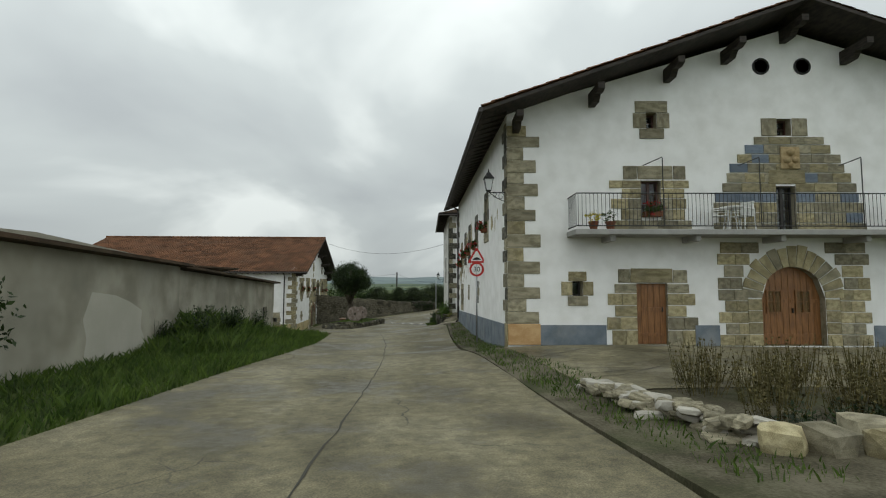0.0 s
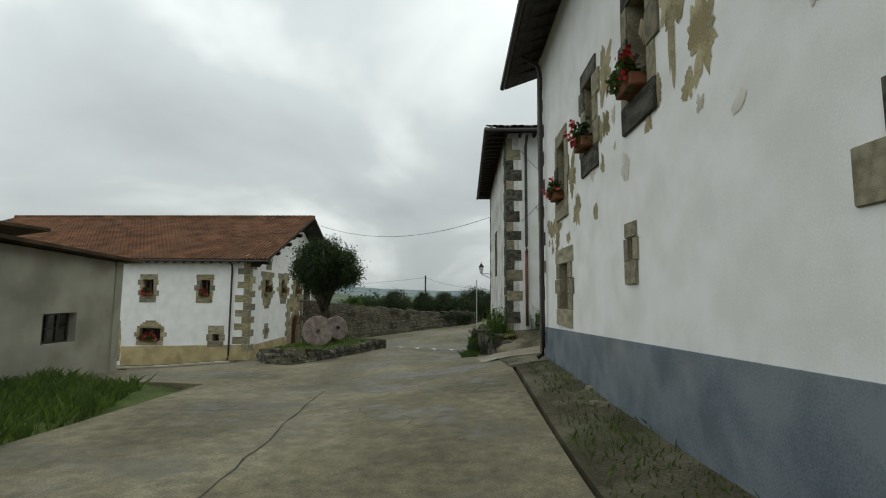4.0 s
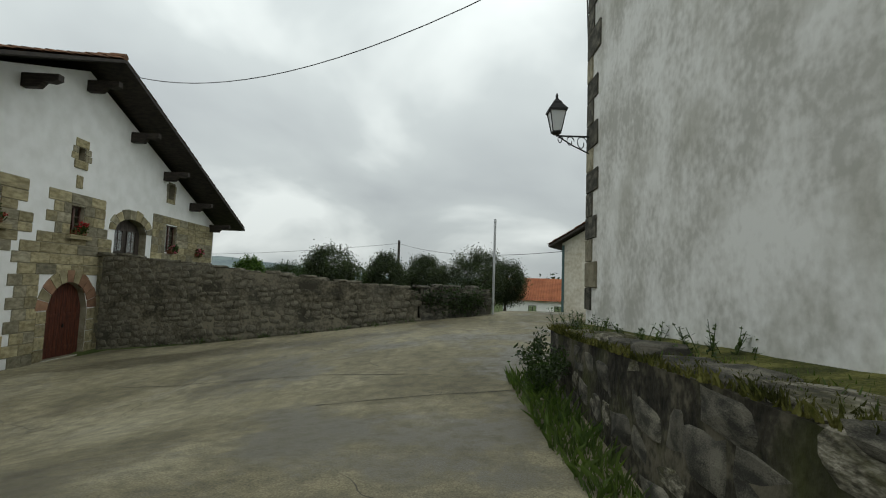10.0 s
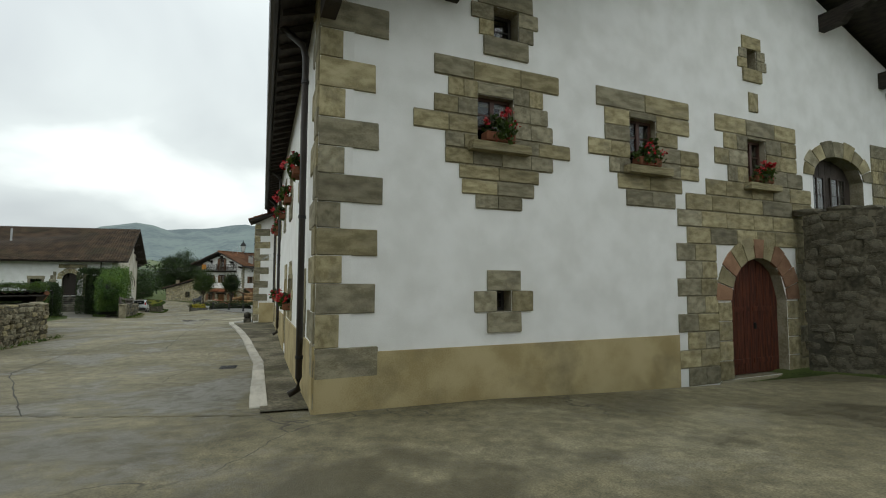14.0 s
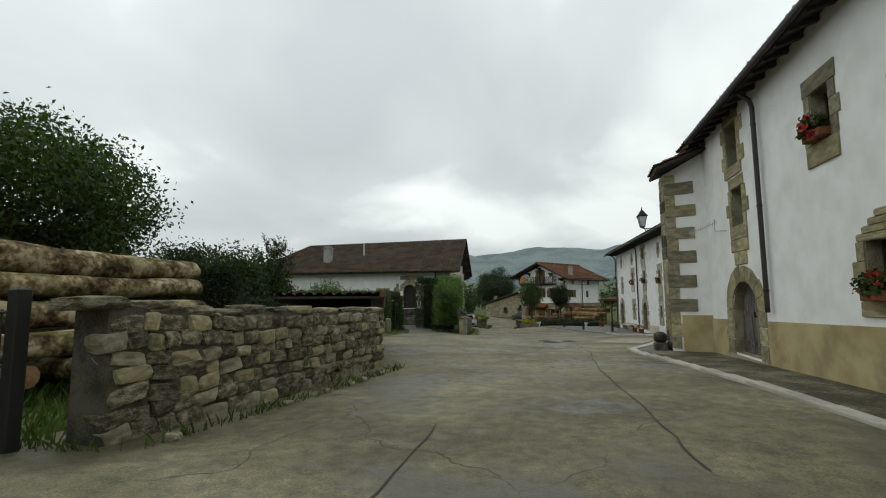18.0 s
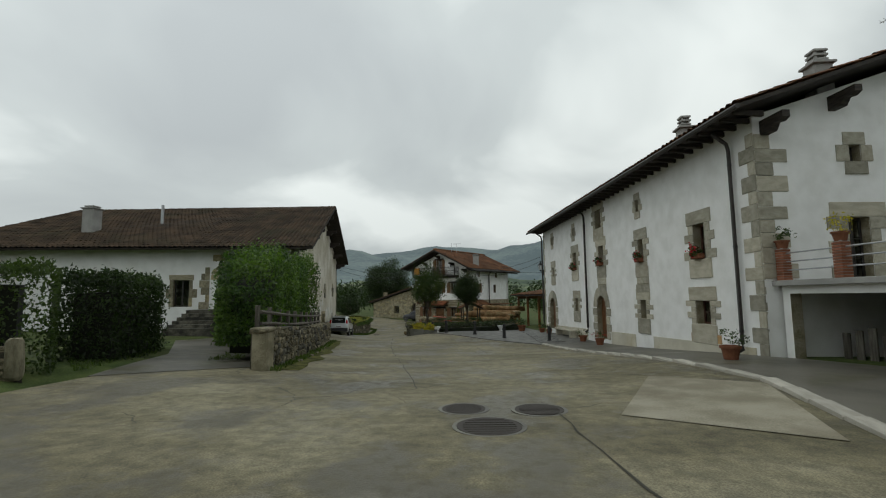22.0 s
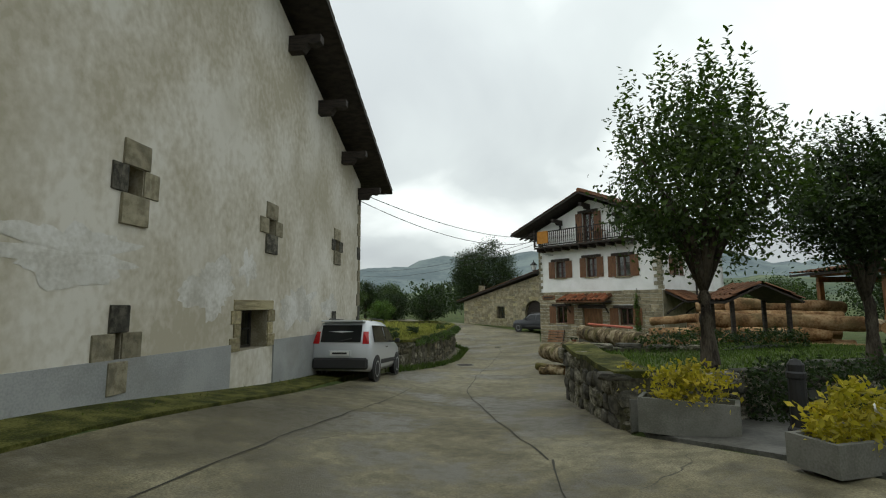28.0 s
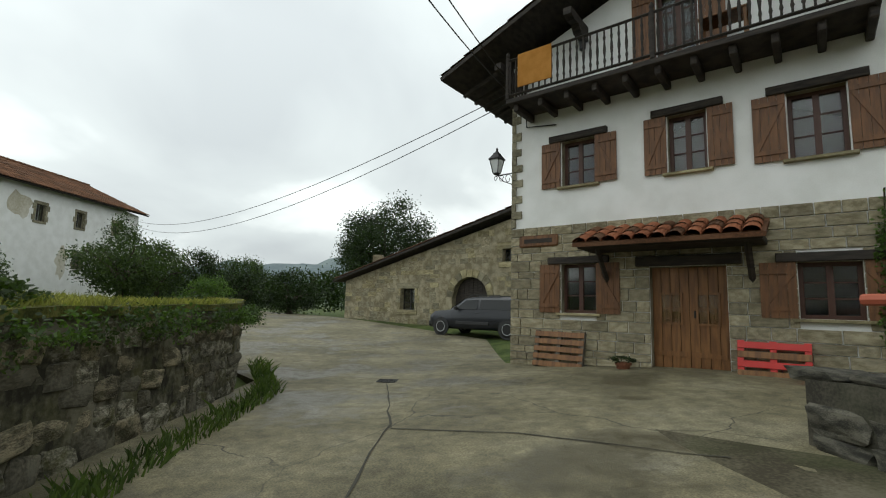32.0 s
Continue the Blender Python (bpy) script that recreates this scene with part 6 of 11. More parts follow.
part("drainpipe", tube([(0.78, -0.12, 2.1), (0.78, -0.12, -0.85)], 0.06, 10), PIPE_RUST, H3, "rusty red lower drainpipe", F3.m, smooth=True)
bm = box(2.35, 4.5, -0.75, 0.05, 1.32, 1.5, 0.02)
BL3 = part("small_balcony", bm, STAINED_CEMENT, H3, "small grey concrete balcony with solid parapet", F3.m)
bm = bmesh.new()
add_box(bm, 2.42, 4.43, -0.72, -0.6, 1.5, 2.3, 0.015)
add_box(bm, 2.42, 2.54, -0.6, 0.0, 1.5, 2.3, 0.015)
part("parapet", bm, STAINED_CEMENT, BL3, "", F3.m)
rafters((0.45, 37.9, 6.88), (0.02, 50.2, 6.88), 0, (-0.8, 0, -0.03), H3, 22)
rafters((0.2, 38.2, 6.88), (12.8, 38.75, 6.88), 0, (0.03, -0.8, -0.03), H3, 22)
bm = bmesh.new()
add_tube(bm, [(-0.75, 50.75, 6.8), (-0.35, 37.35, 6.8), (14.0, 38.0, 6.8)], 0.075, 8)
part("gutter", bm, PIPE_BROWN, H3)
wall_lamp(W3, 0.15, 1.7, arm=0.6)
# raised terrace between the retaining wall and the house


def terrace_z(y):
    """Height of the mossy strip on the retaining wall."""
    return float(np.interp(y, [36.7, 37.7, 39.2, 40.7, 43.5, 47.7, 50.6], [-1.3, -1.14, -1.2, -1.36, -1.42, -1.58, -1.64])) + 0.03


verts = []
for k in range(25):
    y = 36.9 + 14.0 * k / 24
    x0 = float(np.interp(y, [36.75, 39.3, 49.5, 50.6], [0.42, -0.4, -0.42, 0.3]))
    for j in range(4):
        x = x0 + (0.75 - x0) * j / 3
        verts.append((x, y, terrace_z(y) + 0.045 * j + 0.05 * noise.noise((x, y * 1.3, 2))))
faces = [(4 * k + j, 4 * k + j + 1, 4 * k + j + 5, 4 * k + j + 4) for k in range(24) for j in range(3)]
tagged(raw("terrace", verts, faces, MOSS, smooth=True), "mossy strip of earth on top of the retaining wall", "terrace", kind="structure")


def yard_z(x, y):
    """Height of the yard that rises to the old house's door."""
    f = min(1.0, max(0.0, (y - 35.2) / 2.8))
    f = f * f * (3 - 2 * f)
    return (ground_z(x, y) + 0.05) * (1 - f) + (-1.12 + 0.1 * min(x, 4)) * f + 0.03 * noise.noise((x, y, 4))


def yard_sheet(name, x0, x1, y0, y1, mat, lift, label, n=24):
    vs = []
    for k in range(n + 1):
        for j in range(n + 1):
            y = y0 + (y1 - y0) * k / n
            a = x0(y) if callable(x0) else x0
            x = a + (x1 - a) * j / n
            vs.append((x, y, yard_z(x, y) + lift))
    low = [(x, y, z - 0.06) for x, y, z in vs[:n + 1]] + [(x, y, z - (0.3 if n > 20 else 0.05)) for x, y, z in vs[::n + 1]]
    fs = [(k * (n + 1) + j, k * (n + 1) + j + 1, (k + 1) * (n + 1) + j + 1, (k + 1) * (n + 1) + j) for k in range(n) for j in range(n)]
    o = len(vs)
    fs += [(j, o + j, o + j + 1, j + 1) for j in range(n)]
    o2 = o + n + 1
    fs += [(k * (n + 1), (k + 1) * (n + 1), o2 + k + 1, o2 + k) for k in range(n)]
    return tagged(raw(name, vs + low, fs, mat, smooth=False), label, "yard", kind="structure")


yard_sheet("yard", lambda y: float(np.interp(y, [30.8, 34, 36.3, 36.9, 38.6], [0.15, -0.05, 0.05, 0.45, 0.4])), 14, 30.8, 38.6, YARD_CONCRETE, 0.0, "damp dirt and concrete yard rising to the old house")
sv, sn = [], 14
for k in range(sn + 1):
    for j in range(sn + 1):
        u, v = j / sn, k / sn
        p = Vector((-0.5, 33.1)).lerp(Vector((1.8, 33.6)), u).lerp(Vector((-0.65, 35.6)).lerp(Vector((1.95, 36.37)), u), v)
        f = min(1.0, max(0.0, (p.x + 0.4) / 0.3))
        sv.append((p.x, p.y, (ground_z(p.x, p.y) + 0.026) * (1 - f) + (max(yard_z(p.x, p.y), ground_z(p.x, p.y) + 0.02) + 0.012) * f))
sf = [(k * (sn + 1) + j, k * (sn + 1) + j + 1, (k + 1) * (sn + 1) + j + 1, (k + 1) * (sn + 1) + j) for k in range(sn) for j in range(sn)]
tagged(raw("yard_slab", sv, sf, LIGHT_CONCRETE), "pale new concrete slab at the yard entrance", "yard", kind="structure")
m = Matrix.Translation((4.5, 37.45, -0.76))
t = thing("garden_machine", m, "dark machine with a red side panel standing beside the doorway", "machine")
part("body", box(-0.24, 0.24, -0.2, 0.2, 0.12, 1.05, 0.05), METAL_BLACK, t, "", m)
part("side_panel", box(-0.02, 0.2, -0.225, -0.203, 0.55, 1.0, 0.006), plain("faded_red_enamel", (0.26, 0.028, 0.03), 0.5), t, "red enamelled panel", m)
for x in (-0.17, 0.17):
    part("wheel", tube([(x, -0.24, 0.13), (x, -0.17, 0.13)], 0.13, 16), METAL_BLACK, t, "", m)

# ---- details of the long house ----
plinth(E2, [(0.2, 7.3)], -5, -2.93, -3.0, OCHRE_PLINTH, H2)
plinth(S2, [(0.05, s2(-36.9)), (s2(-34.2), s2(-24.3)), (s2(-22.8), LS2)], -5.2, -3.4, -2.82, OCHRE_PLINTH, H2)
quoins(E2, 0.2, 1, -3.7, 2.5, MIXED, H2, 80, 0.38, 0.95, 0.43, 0, 0.02)
quoins(S2, LS2, -1, -3.7, 2.5, MIXED, H2, 81, 0.38, 0.85, 0.43, 1, 0.02)
patch(E2, [(1.48, 1.8, 2.0, 4.45, 3), (1.16, 1.46, 2.25, 4.1, 4), (0.86, 1.14, 2.0, 4.2, 4), (0.56, 0.84, 1.65, 4.3, 4), (0.3, 0.54, 2.2, 4.68, 4), (0.04, 0.28, 2.2, 4.3, 4), (-0.2, 0.02, 2.45, 4.0, 2), (-0.45, -0.22, 2.5, 3.9, 2), (-0.68, -0.47, 2.75, 3.65, 2)], MIXED, H2, 82, (2.79, 3.49, 0.4, 1.27))
patch(E2, [(1.46, 1.82, 5.3, 7.75, 2), (1.12, 1.44, 5.5, 7.75, 2), (0.82, 1.1, 5.5, 7.4, 2), (0.5, 0.8, 5.1, 8.0, 4), (0.2, 0.48, 5.6, 8.0, 4), (-0.1, 0.18, 5.8, 7.5, 2), (-0.42, -0.12, 6.0, 7.3, 2)], MIXED, H2, 83, (6.12, 6.82, 0.33, 1.34))
patch(E2, [(1.38, 1.74, 8.54, 11.3, 3), (1.02, 1.36, 8.8, 11.3, 4), (0.66, 1.0, 8.5, 11.3, 4), (0.3, 0.64, 8.9, 11.5, 4), (-0.05, 0.28, 8.2, 11.8, 5), (-0.4, -0.07, 7.6, 11.8, 5), (-0.75, -0.42, 7.35, 11.8, 6), (-1.1, -0.77, 7.6, 11.8, 6)], TAN, H2, 84, (9.56, 10.2, 0.28, 1.33))
patch(E2, [(-1.1 - 0.36 * (k + 1), -1.12 - 0.36 * k, 7.3 + 0.25 * (k % 2), 11.7, 4) for k in range(8)], TAN, H2, 85, (8.45, 11.15, -5, 0))
arch_stones(E2, 8.87, 10.75, -2.3, 0.94, [material("reddish_arch_stone", [(0.23, 0.13, 0.08), (0.32, 0.19, 0.12)], 3, 40, 0.9, 0.4, vary=0.2), SAND_STONE], H2, 86, 11, 0.45)
for a, b in ((8.45, 8.86), (10.76, 11.17)):
    for k in range(4):
        stone(E2, a, b, -3.95 + 0.41 * k, -3.56 + 0.41 * k, SAND_STONE, H2)
stone(E2, 8.45, 11.17, -4.5, -3.96, GREY_STONE, H2, 0.04, name="threshold")
arch_stones(E2, 11.95, 14.1, 0.7, 0.55, TAN, H2, 87, 9, 0.4)
patch(E2, [(-0.7 + 0.35 * k, -0.36 + 0.35 * k, 14.5, 20.55, 8) for k in range(7)], TAN, H2, 88, (15.6, 16.6, 0.05, 1.34))
surround(E2, 3.14, 3.43, -2.4, -2.05, MIXED, H2, 89, 0.42, 0.46, 1, 0.34, 0.34, 0.18, 0.18)
surround(E2, 3.1, 3.6, 2.3, 2.85, MIXED, H2, 90, 0.3, 0.42, 2, 0.3, 0.34, 0.3, 0.2)
surround(E2, 9.66, 10.0, 2.95, 3.41, MIXED, H2, 91, 0.26, 0.34, 2, 0.3, 0.3, 0.15, 0.15)
stone(E2, 9.68, 9.98, 1.95, 2.4, SAND_STONE, H2)
surround(E2, 15.6, 16.1, 2.6, 3.3, MIXED, H2, 92, 0.12, 0.16, 2, 0.1, 0.2, 0.05, 0.1)
for h, z in zip(h2e_holes[:3], (1.455, 1.435, 1.36)):
    stone(E2, h[0], h[1], h[3] + 0.004, z, GREY_STONE, H2)
for h in h2e_holes[:3] + h2e_holes[4:6]:
    window(E2, *h[:4], H2, 0.13)
for h in (h2e_holes[6], h2e_holes[8], h2e_holes[9], h2e_holes[10]):
    window(E2, *h[:4], H2, 0.25, FRAME_DARK, 1, 1)
plank_door(E2, 8.87, 10.75, -3.95, -1.36, H2, RED_DOOR, 0.22, 0.94, 2, "arched_door", "closed arched dark red wooden door", planks=4)
plank_door(E2, 11.95, 14.1, -1.5, 1.25, H2, material("dark_brown_gate_wood", [(0.03, 0.022, 0.017), (0.06, 0.045, 0.035)], 3, 50, 0.7), 0.3, 0.55, 2, "upper_gate", "dark wooden upper gate with small panes", windows=((12.3, 12.85, -0.1, 0.75), (13.2, 13.75, -0.1, 0.75)))
for k, h in enumerate(h2e_holes[:3]):
    stone(E2, h[0] - 0.18, h[1] + 0.25, h[2] - 0.16, h[2] - 0.01, SAND_STONE, H2, 0.2, name="window_ledge")
    geraniums(E2, (h[0] + h[1]) / 2, h[2] - 0.0, 110 + k, 0.55, n=0.9)
for k, h in enumerate(h2e_holes[4:6]):
    geraniums(E2, (h[0] + h[1]) / 2, h[2] - 0.05, 115 + k, 0.5, PETAL_PINK, "window box of green plants with few pink flowers", 0.8)
for k, h in enumerate(h2s_holes[:5]):
    surround(S2, *h[:4], [SAND_STONE, GREY_STONE], H2, 120 + k, 0.22, 0.34, 3, 0.34, 0.42, 0.25, 0.2)
    window(S2, *h[:4], H2, 0.25)
    geraniums(S2, (h[0] + h[1]) / 2, h[2] + 0.02, 130 + k, 0.6, n=1.3)
surround(S2, *h2s_holes[5][:4], [GREY_STONE], H2, 126, 0.38, 0.42, 1, 0.52, 0.36, 0.3, 0.3)
window(S2, *h2s_holes[5][:4], H2, 0.35, FRAME_DARK, 1, 2)
for k in (6, 8):
    h = h2s_holes[k]
    surround(S2, *h[:4], [SAND_STONE], H2, 140 + k, 0.2, 0.36, 3, 0.0, 0.25, 0.3, 0.2)
    c = (h[0] + h[1]) / 2
    patch(S2, [(h[3] + 0.005 + 0.115 * j, h[3] + 0.11 + 0.115 * j, c - 0.85 + 0.17 * j, c + 0.85 - 0.17 * j, 2 if j < 3 else 1) for j in range(4)], [SAND_STONE], H2, 150 + k, gap=0.006)
    window(S2, *h[:4], H2, 0.22, FRAME_DARK)
    geraniums(S2, c, h[2] + 0.0, 160 + k, 1.1, n=1.8)
surround(S2, *h2s_holes[7][:4], [SAND_STONE, OCHRE_PLINTH], H2, 170, 0.22, 0.26, 5, 0.45, 0.0, 0.15, 0)
plank_door(S2, *h2s_holes[7][:4], H2, DARK_WOOD, 0.3, 0, 1, label="dark narrow wooden door")
h = h2s_holes[9]
stone(S2, h[0] - 0.45, h[1] + 0.45, -4.85, -4.31, GREY_STONE, H2, 0.04, name="threshold")
arch_stones(S2, h[0], h[1], -3.05, 0.75, [SAND_STONE], H2, 171, 9, 0.42)
for a, b in ((h[0] - 0.45, h[0] - 0.005), (h[1] + 0.005, h[1] + 0.45)):
    for k in range(3):
        stone(S2, a - (0.15 if k % 2 and a < h[0] - 0.2 else 0), b, -4.3 + 0.42 * k, -3.9 + 0.42 * k, SAND_STONE, H2)
plank_door(S2, *h[:4], H2, GREY_WOOD, 0.22, 0.75, 2, "barn_door", "weathered grey studded wooden barn door", planks=4)
for k in (10, 11):
    h = h2s_holes[k]
    surround(S2, *h[:4], [SAND_STONE], H2, 172 + k, 0.22, 0.42, 3, 0.3, 0.3, 0.15, 0.2)
    window(S2, *h[:4], H2, 0.3, FRAME_DARK)
patch(S2, [(-1.85 + 0.36 * j, -1.51 + 0.36 * j, s2(-36.0) - (0.2 if j % 2 else 0), s2(-35.2) + (0.2 if j % 2 else 0.05), 2) for j in range(3)], [SAND_STONE], H2, 180)
drainpipe(S2, LS2 - 1.1, -3.75, 2.0, H2)
drainpipe(S2, s2(-27.05), -4.0, 2.0, H2)
drainpipe(S2, s2(-33.9), -3.2, 2.0, H2, foot=False)
quoins(B2, 0.0, 1, -4.4, 1.45, MIXED, H2, 181, 0.32, 0.85, 0.38, 0, 0.015)
plinth(B2, [(0.35, 1.26)], -5.2, -3.3, -3.3, OCHRE_PLINTH, H2)
BS = Face((-39.25, 45.4), (-38.68, 45.45))
patch(BS, [(-4.6 + 0.4 * k, -4.22 + 0.4 * k, 0.0, 0.57, 1 + k % 2) for k in range(15)], [GREY_STONE, DARK_STONE, SAND_STONE], H2, 182)
tile_slope((-39.55, 47.1, 2.33), (-37.9, 47.1, 2.36), (-37.9, 45.1, 1.6), (-39.55, 45.1, 1.57), RED_TILE, H2, "buttress_roof", seed=28)
roof_boards((-39.55, 47.1, 2.33), (-37.9, 47.1, 2.36), (-37.9, 45.1, 1.6), (-39.55, 45.1, 1.57), H2, 0.1, "buttress_deck")
wall_lamp(BS, 0.12, -0.28, arm=0.66)
for s, z in ((0.3, 2.4), (2.3, 3.15), (4.7, 4.0), (7.2, 4.95), (9.9, 5.9), (12.6, 4.85), (15.2, 3.8), (17.8, 2.75), (20.2, 1.9)):
    corbel(E2, s, z, H2, 1.1, 0.22, 0.42)
rafters((-14.6, 47.78, 2.46), (-38.8, 46.55, 2.46), 0, (0.02, -0.48, -0.2), H2, 42)
bm = bmesh.new()
add_tube(bm, [(-13.6, 47.22, 2.32), (-37.8, 46.05, 2.32)], 0.075, 8)
part("gutter", bm, PIPE_BROWN, H2)
AN = thing("tv_antenna", S2.m @ Matrix.Translation((s2(-36.55), 0, -0.7)), "grey metal television antenna fixed to the wall", "antenna")
bm = bmesh.new()
add_tube(bm, [(s2(-36.55), 0, -0.8), (s2(-36.55), -0.3, -0.8), (s2(-36.55), -0.3, -0.45)], 0.014, 5)
add_tube(bm, [(s2(-36.45), -0.28, -0.56), (s2(-37.5), -0.75, -0.74)], 0.01, 5)
for k in range(11):
    x, y, z = s2(-36.5 - 0.09 * k), -0.3 - 0.041 * k, -0.57 - 0.0155 * k
    add_tube(bm, [(x, y, z - 0.07), (x, y, z + 0.07)], 0.006, 4)
part("aerial", bm, METAL_GREY, AN, "", S2.m)
m = pose(-38.95, 45.12, -4.45)
UR = thing("stone_bollard", m, "dark stone wheel guard at the buttress foot", "stone")
part("block", box(-0.25, 0.25, -0.2, 0.2, -0.1, 0.22, 0.04), DARK_STONE, UR, "", m)
part("urn", lathe([(0.14, 0.2), (0.22, 0.3), (0.2, 0.5), (0.1, 0.56), (0.02, 0.58)], 12), DARK_STONE, UR, "", m)

# ---- details of the gabled farmhouse ----
PALE_PATCH = material("pale_repaired_plaster", [(0.48, 0.465, 0.41), (0.60, 0.585, 0.53), (0.70, 0.69, 0.65)], 1.4, 14, 0.92, 0.4, stain=(0.42, 0.40, 0.33), stain_scale=1.2, stain_amount=0.7)
L4 = N4.length
for k, h in enumerate(((5.64, 5.92, -2.66, -2.28), (9.6, 9.92, -2.62, -2.28), (13.92, 14.3, -2.5, -2.16), (5.6, 5.72, -4.86, -4.5), (13.85, 13.98, -5.1, -4.7))):
    surround(N4, *h, [GREY_STONE, DARK_STONE], H4, 190 + k, 0.3, 0.34, 1, 0.36, 0.42, 0.1, 0.1)
    window(N4, *h, H4, 0.3, FRAME_DARK, 1, 0)
surround(N4, 8.62, 9.7, -5.02, -4.25, [SAND_STONE], H4, 195, 0.22, 0.34, 3, 0.2, 0.0, 0.25, 0)
window(N4, 8.62, 9.7, -5.02, -4.25, H4, 0.35, FRAME_DARK, 2, 1)
quoins(N4, L4, -1, -5.4, -0.1, [DARK_STONE, GREY_STONE], H4, 196, 0.2, 0.34, 0.4, 0, 0.02)
plinth(N4, [(2.0, 8.3), (10.0, L4)], -7, -4.75, -5.0, material("grey_blue_stained_plinth", [(0.27, 0.28, 0.275), (0.37, 0.38, 0.37)], 1, 40, 0.9, 0.4, stain=(0.2, 0.19, 0.16), stain_scale=0.6), H4)
for k, (s0, s1, z0, z1) in enumerate(((3.6, 6.2, -4.0, -3.1), (6.8, 8.6, -4.5, -3.2), (10.2, 12.5, -4.8, -3.6), (8.4, 9.2, -3.8, -3.0), (12.8, 14.5, -4.6, -3.8))):
    peeled(N4, s0, s1, z0, z1, PALE_PATCH, H4, 40 + k, 60)
for s, z in ((0.2, 0.15), (2.3, 0.9), (4.4, 1.65), (6.5, 2.4), (8.3, 3.15), (10.4, 2.35), (12.4, 1.6), (14.5, 0.8), (16.4, 0.05)):
    corbel(N4, s, z, H4, 0.8, 0.22, 0.4)
a, b = Vector(n4(0, 0, 0.03)), Vector(n4(0, 19.5, 0.03))
rafters(a, b, 0, tuple(-A4 * 0.85 + UP * -0.1), H4, 34)
arch_stones(E4, 14.5, 15.72, -1.95, 0.6, TAN, H4, 200, 9, 0.42)
plank_door(E4, 14.5, 15.72, -3.58, -1.35, H4, DARK_WOOD, 0.3, 0.6, 2, "arched_gate", "dark arched wooden gate")
patch(E4, [(-3.6 + 0.41 * k, -3.21 + 0.41 * k, 13.5 + (0.0, 0.35, 0.1)[k % 3], 16.6 - 0.2 * (k % 2), 5) for k in range(4)] + [(-1.94 + 0.36 * k, -1.6 + 0.36 * k, 13.6 + 0.2 * k, 16.6 - 0.12 * (k % 2), 5) for k in range(4)], MIXED, H4, 201, (14.06, 16.16, -5, -0.92))
surround(E4, 12.1, 12.95, -3.45, -1.95, MIXED, H4, 202, 0.2, 0.42, 3, 0.3, 0.0, 0.25)
window(E4, 12.1, 12.95, -3.45, -1.95, H4, 0.2, FRAME_DARK)
for k in range(6):
    part("step", box(13.3 - 0.1 * k, 16.5 + 0.1 * k, -1.1 - 0.3 * k, -0.02 if not k else -0.8 - 0.3 * k, -6.0, -3.62 - 0.18 * k, 0.015), DARK_STONE, H4, "", E4.m)
drainpipe(E4, 17.6, -4.6, -0.3, H4, foot=False)


def chimney(m, parent, w=0.55, h=1.3, mat=CEMENT, slots=3):
    """A square chimney with a louvred cowl of slabs."""
    bm = box(-w / 2, w / 2, -w / 2, w / 2, -0.8, h, 0.01)
    c = part("chimney", bm, mat, parent, "", m)
    part("chimney_shelf", box(-w / 2 - 0.08, w / 2 + 0.08, -w / 2 - 0.08, w / 2 + 0.08, h, h + 0.07, 0.01), CEMENT, c, "", m)
    for k in range(slots):
        z = h + 0.13 + 0.14 * k
        part("cowl_slab", box(-w / 2 + 0.05, w / 2 - 0.05, -w / 2 + 0.05, w / 2 - 0.05, z, z + 0.07, 0.01), CEMENT, c, "", m)
    for x in (-1, 1):
        for y in (-1, 1):
            part("cowl_post", box(x * (w / 2 - 0.12) - 0.03, x * (w / 2 - 0.12) + 0.03, y * (w / 2 - 0.12) - 0.03, y * (w / 2 - 0.12) + 0.03, h + 0.05, h + 0.14 * slots + 0.05), CEMENT, c, "", m)
    return c


chimney(Matrix.Translation(n4(2.2, 12.8, 1.4)), H4, 0.7, 1.1, CEMENT, 1)
part("flue", tube([n4(3.8, 9.5, 1.6), n4(3.8, 9.5, 3.1)], 0.09, 8), METAL_GREY, H4)

# ---- details of the row house ----
PALE = [material("pale_limestone", [(0.36, 0.335, 0.262), (0.47, 0.44, 0.355)], 3, 45, 0.9, 0.5, vary=0.15, stain=(0.28, 0.25, 0.185), stain_scale=1.2), material("grey_limestone", [(0.27, 0.255, 0.20), (0.38, 0.36, 0.295)], 3, 45, 0.9, 0.5, vary=0.18, stain=(0.21, 0.19, 0.145), stain_scale=1.2)]
for k, h in enumerate(h5s_small):
    small = h[1] - h[0] < 0.4
    big = h[3] - h[2] > 0.7
    surround(S5, *h, PALE, H5, 210 + k, 0.2 if small else 0.26, 0.3 if small else 0.52, 2 if small else 4, 0.28 if small else 0.45, 0.3 if small else 0.62, 0.12 if small else 0.36, 0.1 if small else 0.28)
    window(S5, *h, H5, 0.25, FRAME_BROWN, 1 if small else 2, 1)
    if not small and k in (4, 5, 7, 6):
        geraniums(S5, (h[0] + h[1]) / 2, h[2] + 0.01, 230 + k, 0.45, n=0.6, label="small window box with a few red flowers")
patch(S5, [(-3.0 + 0.36 * k, -2.66 + 0.36 * k, 15.2 + 0.1 * (k % 2), 16.35, 2) for k in range(3)], PALE, H5, 245)
patch(S5, [(-2.9 + 0.36 * k, -2.56 + 0.36 * k, 10.8, 11.9, 2) for k in range(2)], PALE, H5, 246)
patch(S5, [(-5.0, -4.35, 19.15, 19.6, 1), (-5.0, -4.35, 20.3, 20.75, 1)], [ORANGE_STONE], H5, 247)
